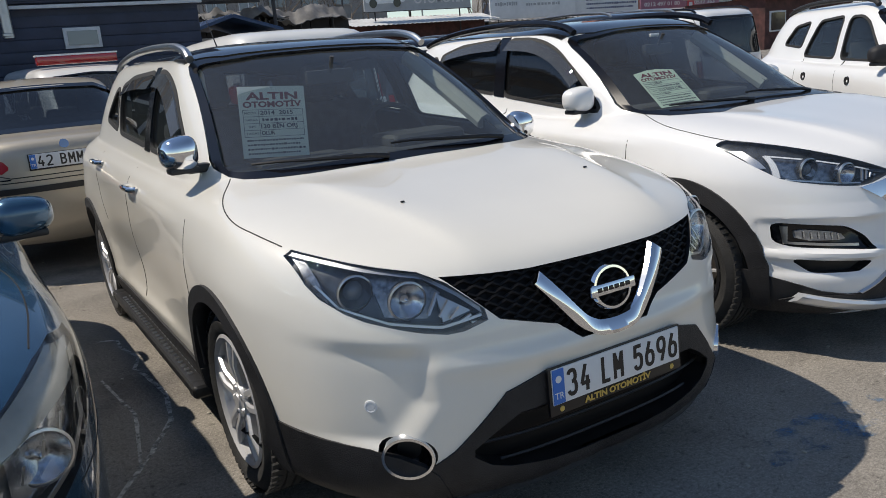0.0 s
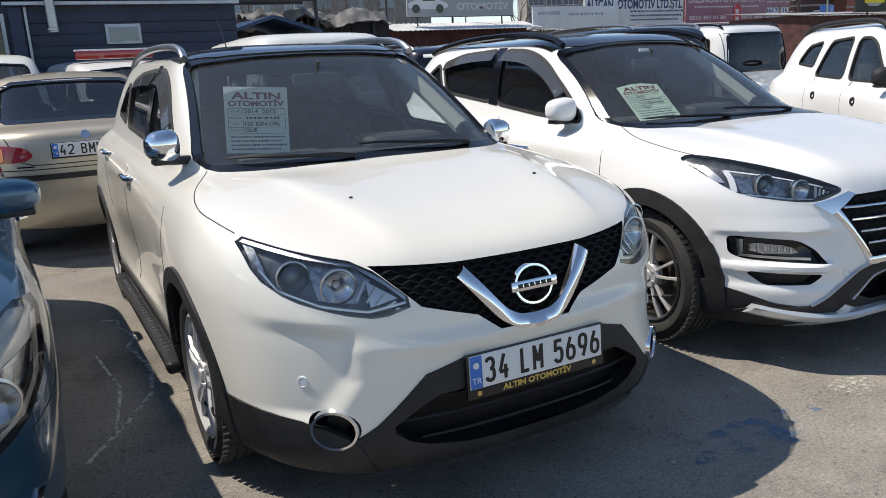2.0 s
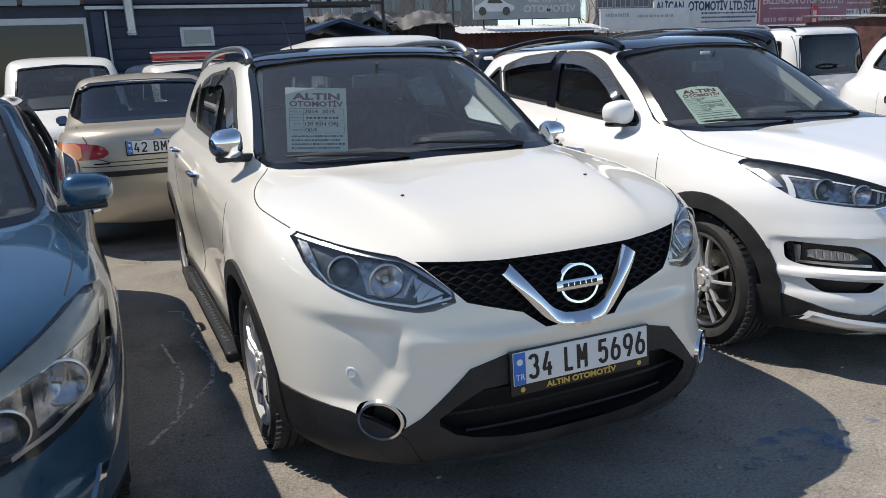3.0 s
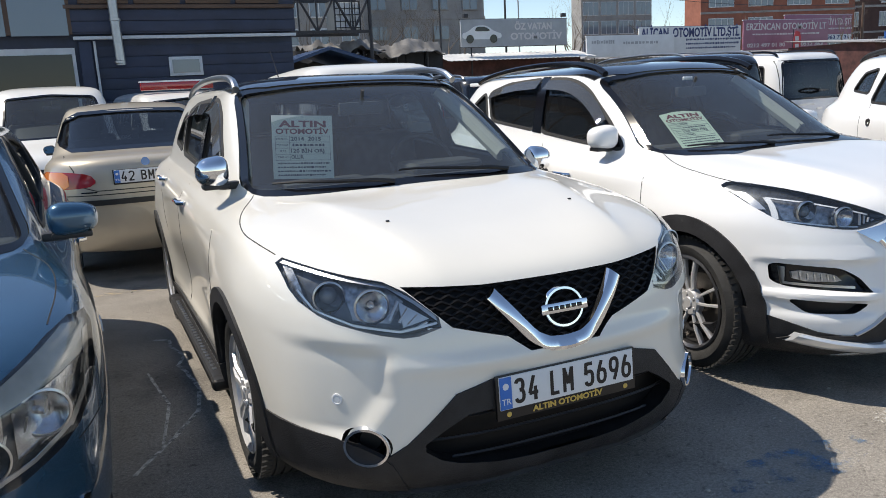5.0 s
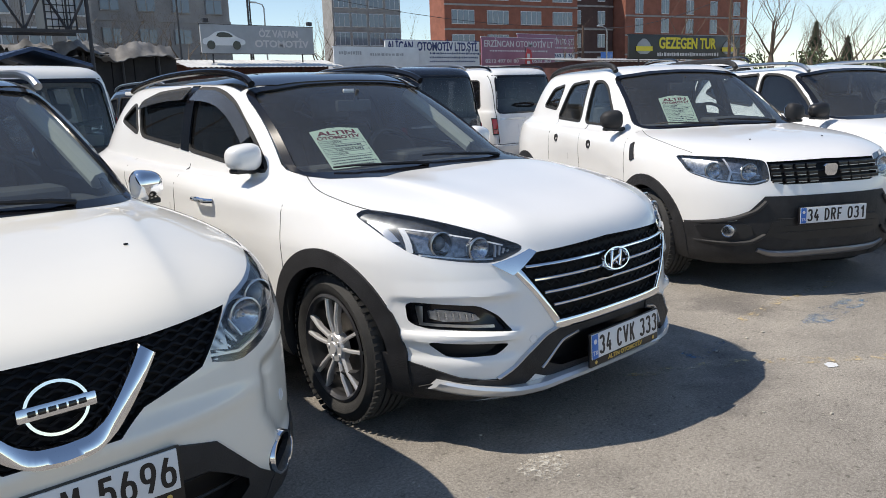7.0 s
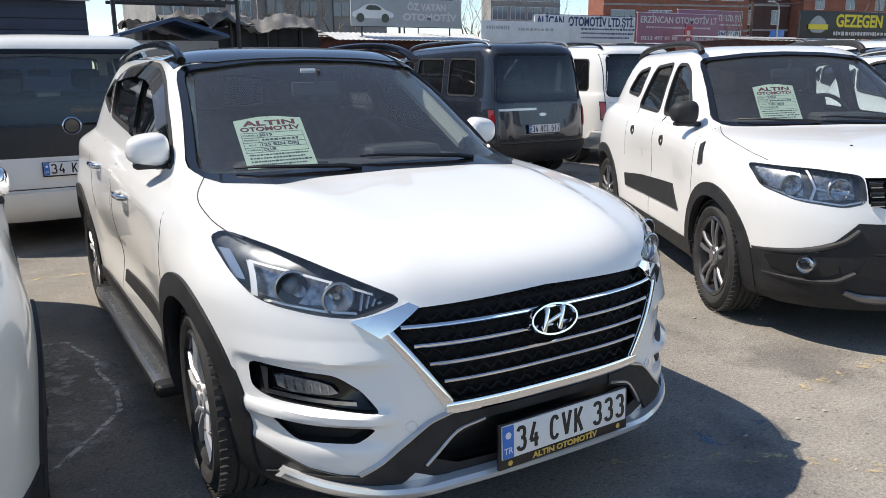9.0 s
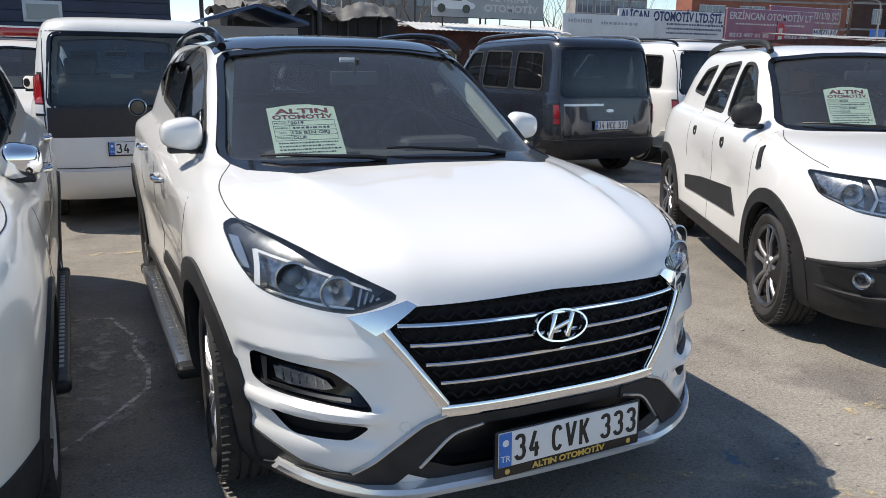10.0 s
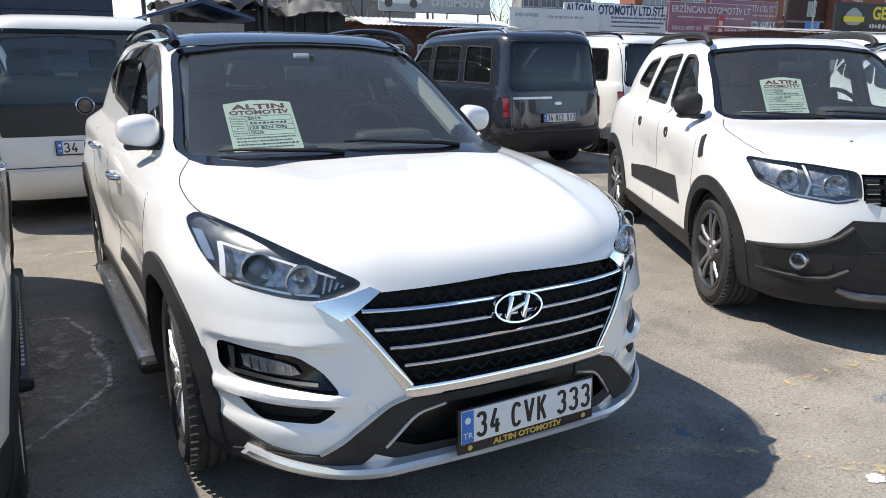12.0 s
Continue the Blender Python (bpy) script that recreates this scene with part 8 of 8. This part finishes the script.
part("small_lettering", scribble(2.0, 0.3, 8, (-3.6, -0.075, 0.3), 50), GREYB, b, smooth=0)
part("small_lettering", scribble(3.0, 0.22, 9, (-0.8, -0.075, 0.2), 51), GREYB, b, smooth=0)
b, w, h = board("maroon_dealer_board", "faded maroon dealer board with pale lettering", 47.8, 57.4, 3.4, 5.75, 45, MAUVE, TRIMW)
line_of(b, "ERZ\u0130NCAN OTOMOT\u0130V LT", 0.74, 0, 0.62, w * 0.94, PALEI, 0.01)
line_of(b, "0212 497 01 80", 0.42, -2.3, -0.82, 4.2, PALEI, 0.01)
line_of(b, "0532 363", 0.42, 2.9, -0.82, 2.6, PALEI, 0.01)
part("small_lettering", scribble(7.6, 0.16, 26, (-3.9, -0.075, 0.05), 52), PALEI, b, smooth=0)
b, w, h = board("maroon_dealer_board", "faded maroon dealer board with pale lettering", 54.0, 62.2, 3.9, 6.25, 46.5, MAUVE, TRIMW)
line_of(b, "AN OTOMOT\u0130V LTD. \u015eT\u0130", 0.74, 1.0, 0.55, 6.0, PALEI, 0.01)
part("small_lettering", scribble(6.6, 0.16, 24, (-2.6, -0.075, 0.0), 53), PALEI, b, smooth=0)
part("pale_strip", box((w, 0.02, 0.5), (0, -0.066, -0.75)), WHITEB, b)
line_of(b, "01 80    0532 363 71 31", 0.42, 0.4, -0.75, 6.6, NAVYI, 0.01)
office("white_office", 33.5, 48.0, 46.2, 3.3, CONC, TIN, "low grey office under the dealer boards")
office("far_office", 48.5, 66.0, 47.5, 3.4, RUST, TIN, "low red office under the maroon boards")
f = thing("feather_flag", "red feather flag leaning before the boards", "flag", pose(51.6, 43.5, 0))
part("mast", tube([(0, 0, 0), (0.02, 0, 3.0), (0.1, 0, 4.9)], 0.03, sides=6), STEELB, f)
part("cloth", prism(rounded([(0.0, 2.4), (0.85, 2.5), (1.0, 4.6), (0.2, 4.8)], 1), 0.02, axis="y"), FLAGR, f)
for i in range(3):
    part("flag_mark", shifted(box((0.4, 0.01, 0.35), (0.5, -0.01, 4.15 - i * 0.6)), (0, 0, 0)), PALEI, f)

b, w, h = board("tour_board", "black board with yellow heading", 42.9, 55.7, 3.05, 4.55, 26.5, BLACKB, STEELB, -4)
line_of(b, "GEZEGEN TUR", 1.0, 0, 0.22, 6.6, YELI, 0.03)
part("small_lettering", scribble(7.0, 0.26, 22, (-3.5, -0.075, -0.48), 60), PALEI, b, smooth=0)
for sx in (-4.9, 4.9):
    part("badge", shifted(prism(rounded([(-0.75, 0.1), (0, 0.55), (0.75, 0.1), (0.6, -0.5), (-0.6, -0.5)], 1), -0.03, axis="y"), (sx, -0.062, 0.05)), GREYB, b)
    part("badge_band", shifted(box((1.7, 0.03, 0.30), (0, 0, 0)), (sx, -0.11, -0.12)), YELI, b)
office("red_office", 40.0, 56.0, 27.4, 3.0, RUST, TIN, "low red office under the black board")


# ---- buildings beyond ----
def block(name, label, x0, x1, y, h, wall, rows, cols, win=(2.2, 1.6), frames=TRIMW, glass=SKYGL, base=3.0, depth=14.0, turn=0.0):
    o = thing(name, label, "building", pose((x0 + x1) / 2, y, 0, 0, 0, turn))
    W = x1 - x0
    part("wall", box((W, depth, h), (0, depth / 2, h / 2)), wall, o)
    part("roof", box((W + 0.6, depth + 0.6, 0.4), (0, depth / 2, h + 0.2)), CONC, o)
    for r in range(rows):
        z = base + (h - base - 1.0) * (r + 0.5) / rows
        part("floor_band", box((W + 0.1, 0.12, 0.25), (0, -0.05, base + (h - base - 1.0) * r / rows)), CONC, o)
        for c in range(cols):
            x = -W / 2 + W * (c + 0.5) / cols
            f = part("window", box((win[0], 0.16, win[1]), (x, -0.06, z)), frames, o)
            k = max(2, int(win[0] / 0.9))
            for q in range(k):
                part("pane", box((win[0] / k - 0.12, 0.06, win[1] - 0.2), (x - win[0] / 2 + win[0] * (q + 0.5) / k, -0.14, z)), glass, f)
    return o


block("brick_building", "red brick office building with white framed windows", 72.95, 95.95, 74.6, 17.0, BRICK, 4, 4, (3.6, 1.9), depth=4.0, turn=-12)
# This wing's shade is painted in by a darker brick colour.
block("dark_wing", "wing of the brick building with its shade put into a dark brown colour", 93.5, 103.0, 72.0, 17.5, BRICK_SHADE, 4, 2, (1.4, 2.0), turn=-12)
block("brick_wing", "red brick wing with narrow windows", 102.5, 130.0, 65.8, 15.5, BRICK, 4, 5, (1.6, 2.2), turn=-12)
block("glass_tower", "grey tower block with dense window bands", 91.0, 107.0, 128.0, 44.0, CONC, 11, 4, (3.4, 2.6), depth=4.0, turn=-6)
block("grey_block", "grey apartment block behind the sheds", 26.0, 40.0, 74.0, 19.0, CONC, 5, 4, (1.8, 1.5), frames=CONC)
block("far_block", "pale apartment block far behind the sheds", 14.0, 22.0, 62.0, 13.0, CONC, 4, 3, (1.6, 1.4))


def bare_tree(at, height, seed, label="bare winter tree with fine twigs"):
    """A leafless tree: a tapering trunk with limbs that fork into twigs."""
    rng = random.Random(seed)
    t = thing("bare_tree", label, "tree", pose(at[0], at[1], 0), group="bare trees")
    trunk, limbs = bmesh.new(), bmesh.new()

    def grow(p, d, length, r, level, bm):
        pts, rs = [p], [r]
        for i in range(3):
            d = (d + Vector((rng.uniform(-0.22, 0.22), rng.uniform(-0.22, 0.22), rng.uniform(-0.05, 0.16)))).normalized()
            p = p + d * length / 3
            pts.append(p)
            rs.append(r * (1 - 0.16 * (i + 1)))
        tube(pts, rs, sides=6 if level < 2 else 4 if level < 4 else 3, bm=bm)
        if level >= 5:
            return
        for k in range(3 if level < 4 else 2):
            side = Vector((rng.uniform(-1, 1), rng.uniform(-1, 1), rng.uniform(-0.1, 0.7))).normalized()
            start = pts[rng.choice((2, 3))] if k else pts[3]
            grow(start, (d * 0.75 + side * 0.65).normalized(), length * rng.uniform(0.6, 0.82), rs[3] * rng.uniform(0.55, 0.75), level + 1, limbs)
    grow(Vector((0, 0, 0)), Vector((0, 0, 1)), height * 0.30, height * 0.022, 0, trunk)
    part("trunk", trunk, BARK, t)
    part("crown", limbs, BARK, t)


for i, (x, y, hgt) in enumerate(((72.0, 25.0, 9), (76.0, 27.5, 10), (82.0, 27.0, 10), (90.0, 28.0, 11), (96.0, 31.0, 11), (14.5, 44, 9), (17.5, 43, 9.5), (12.2, 41, 9), (20.5, 52, 10), (24.5, 55, 10), (35.5, 52, 10), (39.0, 56, 11), (50.0, 58, 11), (66.0, 60, 12), (70.0, 31, 9), (77.0, 31, 11), (88.0, 33, 11), (17.0, 50, 9), (60.0, 56, 11), (40.0, 18.5, 8.5), (50.0, 21.0, 10), (54.5, 23.0, 10.5), (58.0, 21.5, 9.5), (46.0, 34.0, 9.5), (52.0, 29.5, 10), (62.0, 20.5, 9), (22.5, 47.0, 10))):
    bare_tree((x, y), hgt, 100 + i)


def fir(at, height, seed):
    rng = random.Random(seed)
    t = thing("fir_tree", "dark green conifer beyond the boards", "tree", pose(at[0], at[1], 0))
    part("trunk", tube([(0, 0, 0), (0, 0, height)], [0.22, 0.04], sides=7), BARK, t)
    bm = bmesh.new()
    for i in range(1700):
        z = height * rng.uniform(0.12, 1.0)
        r = (height - z) * 0.36 * rng.uniform(0.35, 1.0)
        a = rng.uniform(0, 2 * math.pi)
        c = Vector((r * math.cos(a), r * math.sin(a), z - r * 0.25))
        u = Vector((math.cos(a), math.sin(a), -0.35)) * rng.uniform(0.25, 0.6)
        v = Vector((-math.sin(a), math.cos(a), 0)) * rng.uniform(0.08, 0.2)
        vs = [bm.verts.new(c - v), bm.verts.new(c + u), bm.verts.new(c + v), bm.verts.new(c - u * 0.3 + Vector((0, 0, 0.12)))]
        bm.faces.new(vs)
    part("crown", bm, mat("conifer_green", (0.03, 0.06, 0.03), 0.8, vary=0.3), t)


fir((112.0, 44.0), 9.0, 5)
fir((118.0, 42.0), 7.0, 6)


def far_hedge():
    """Low far woods: trunks and many small leaves with an uneven top."""
    rng = random.Random(77)
    leaves = bmesh.new()
    for i in range(9000):
        u = rng.random()
        top = 2.6 + 0.9 * math.sin(u * 31) + 0.6 * math.sin(u * 83 + 1)
        c = Vector((66 + 22 * u, 33 - 24 * u, max(0.05, top * rng.random() ** 0.6))) + Vector((rng.uniform(-1, 1), rng.uniform(-1, 1), 0))
        n = Vector((rng.uniform(-1, 1), rng.uniform(-1, 1), rng.uniform(-0.6, 1))).normalized()
        a = n.orthogonal().normalized() * rng.uniform(0.10, 0.24)
        b = n.cross(a).normalized() * rng.uniform(0.06, 0.14)
        leaves.faces.new([leaves.verts.new(c + q) for q in (-a, -b, a, b)])
    tagged(new("far_hedge", mesh_of(leaves, "far_hedge", mat("hedge_green", (0.09, 0.11, 0.055), 0.85, vary=0.4, scale=1.5))), "dull green far hedge with an uneven top", "hedge", kind="stuff")


far_hedge()


def lamp_post(x, y, h, label="grey street lamp with a bent arm"):
    t = thing("street_lamp", label, "street lamp", pose(x, y, 0))
    part("pole", tube([(0, 0, 0), (0, 0, h), (-0.15, 0, h + 0.3), (-0.8, 0, h + 0.45)], [0.09, 0.06, 0.05, 0.04], sides=8), ZINC, t)
    part("lamp_head", box((0.7, 0.22, 0.12), (-1.05, 0, h + 0.45), 0.03), ZINC, t)


def mast(x, y, h, material=STEELB, r=0.09, arm=0.0):
    t = thing("utility_pole", "thin dark utility pole", "utility pole", pose(x, y, 0))
    part("pole", tube([(0, 0, 0), (0, 0, h)], [r, r * 0.8], sides=8), material, t)
    if arm:
        part("cross_arm", box((arm, 0.1, 0.1), (0, 0, h - 0.4)), material, t)


lamp_post(60.0, 41.0, 6.2)
lamp_post(36.0, 60.0, 9.0)
mast(63.0, 46.0, 7.2, BROWNF, 0.14)
mast(27.2, 47.0, 9.5)
mast(53.2, 25.5, 7.6, BROWNF, 0.12)
mast(24.4, 52.0, 11.0, STEELB, 0.08, 1.6)
mast(33.5, 58.0, 10.0, STEELB, 0.08, 2.2)
s = thing("street_sign", "small blue street sign on a post", "sign", pose(62.0, 42.0, 0))
part("post", tube([(0, 0, 0), (0, 0, 4.2)], 0.04, sides=6), ZINC, s)
part("plate", box((1.8, 0.05, 0.9), (-0.6, 0, 4.0), 0.02), PLATEB, s)
for i, (a, b2) in enumerate((((27.2, 47.0, 9.2), (63.0, 46.0, 7.0)), ((24.4, 52.0, 10.6), (33.5, 58.0, 9.6)), ((63.0, 46.0, 7.0), (53.2, 25.5, 7.3)), ((11.0, 29.0, 7.0), (27.2, 47.0, 9.3)))):
    a, b2 = Vector(a), Vector(b2)
    pts = [a.lerp(b2, k / 10) - Vector((0, 0, 0.8 * math.sin(math.pi * k / 10))) for k in range(11)]
    tagged(new("overhead_cable", mesh_of(tube(pts, 0.02, sides=4), "overhead_cable", STEELB)), "black overhead cable between poles", "cable")
# boundary wall and rail closing the lot behind and beside
wl = new("wall_east", mesh_of(box((0.3, 60, 2.2), (110, 8, 1.1)), "wall_east", CONC))
tagged(wl, "plain grey boundary wall of the lot", "wall", kind="structure")
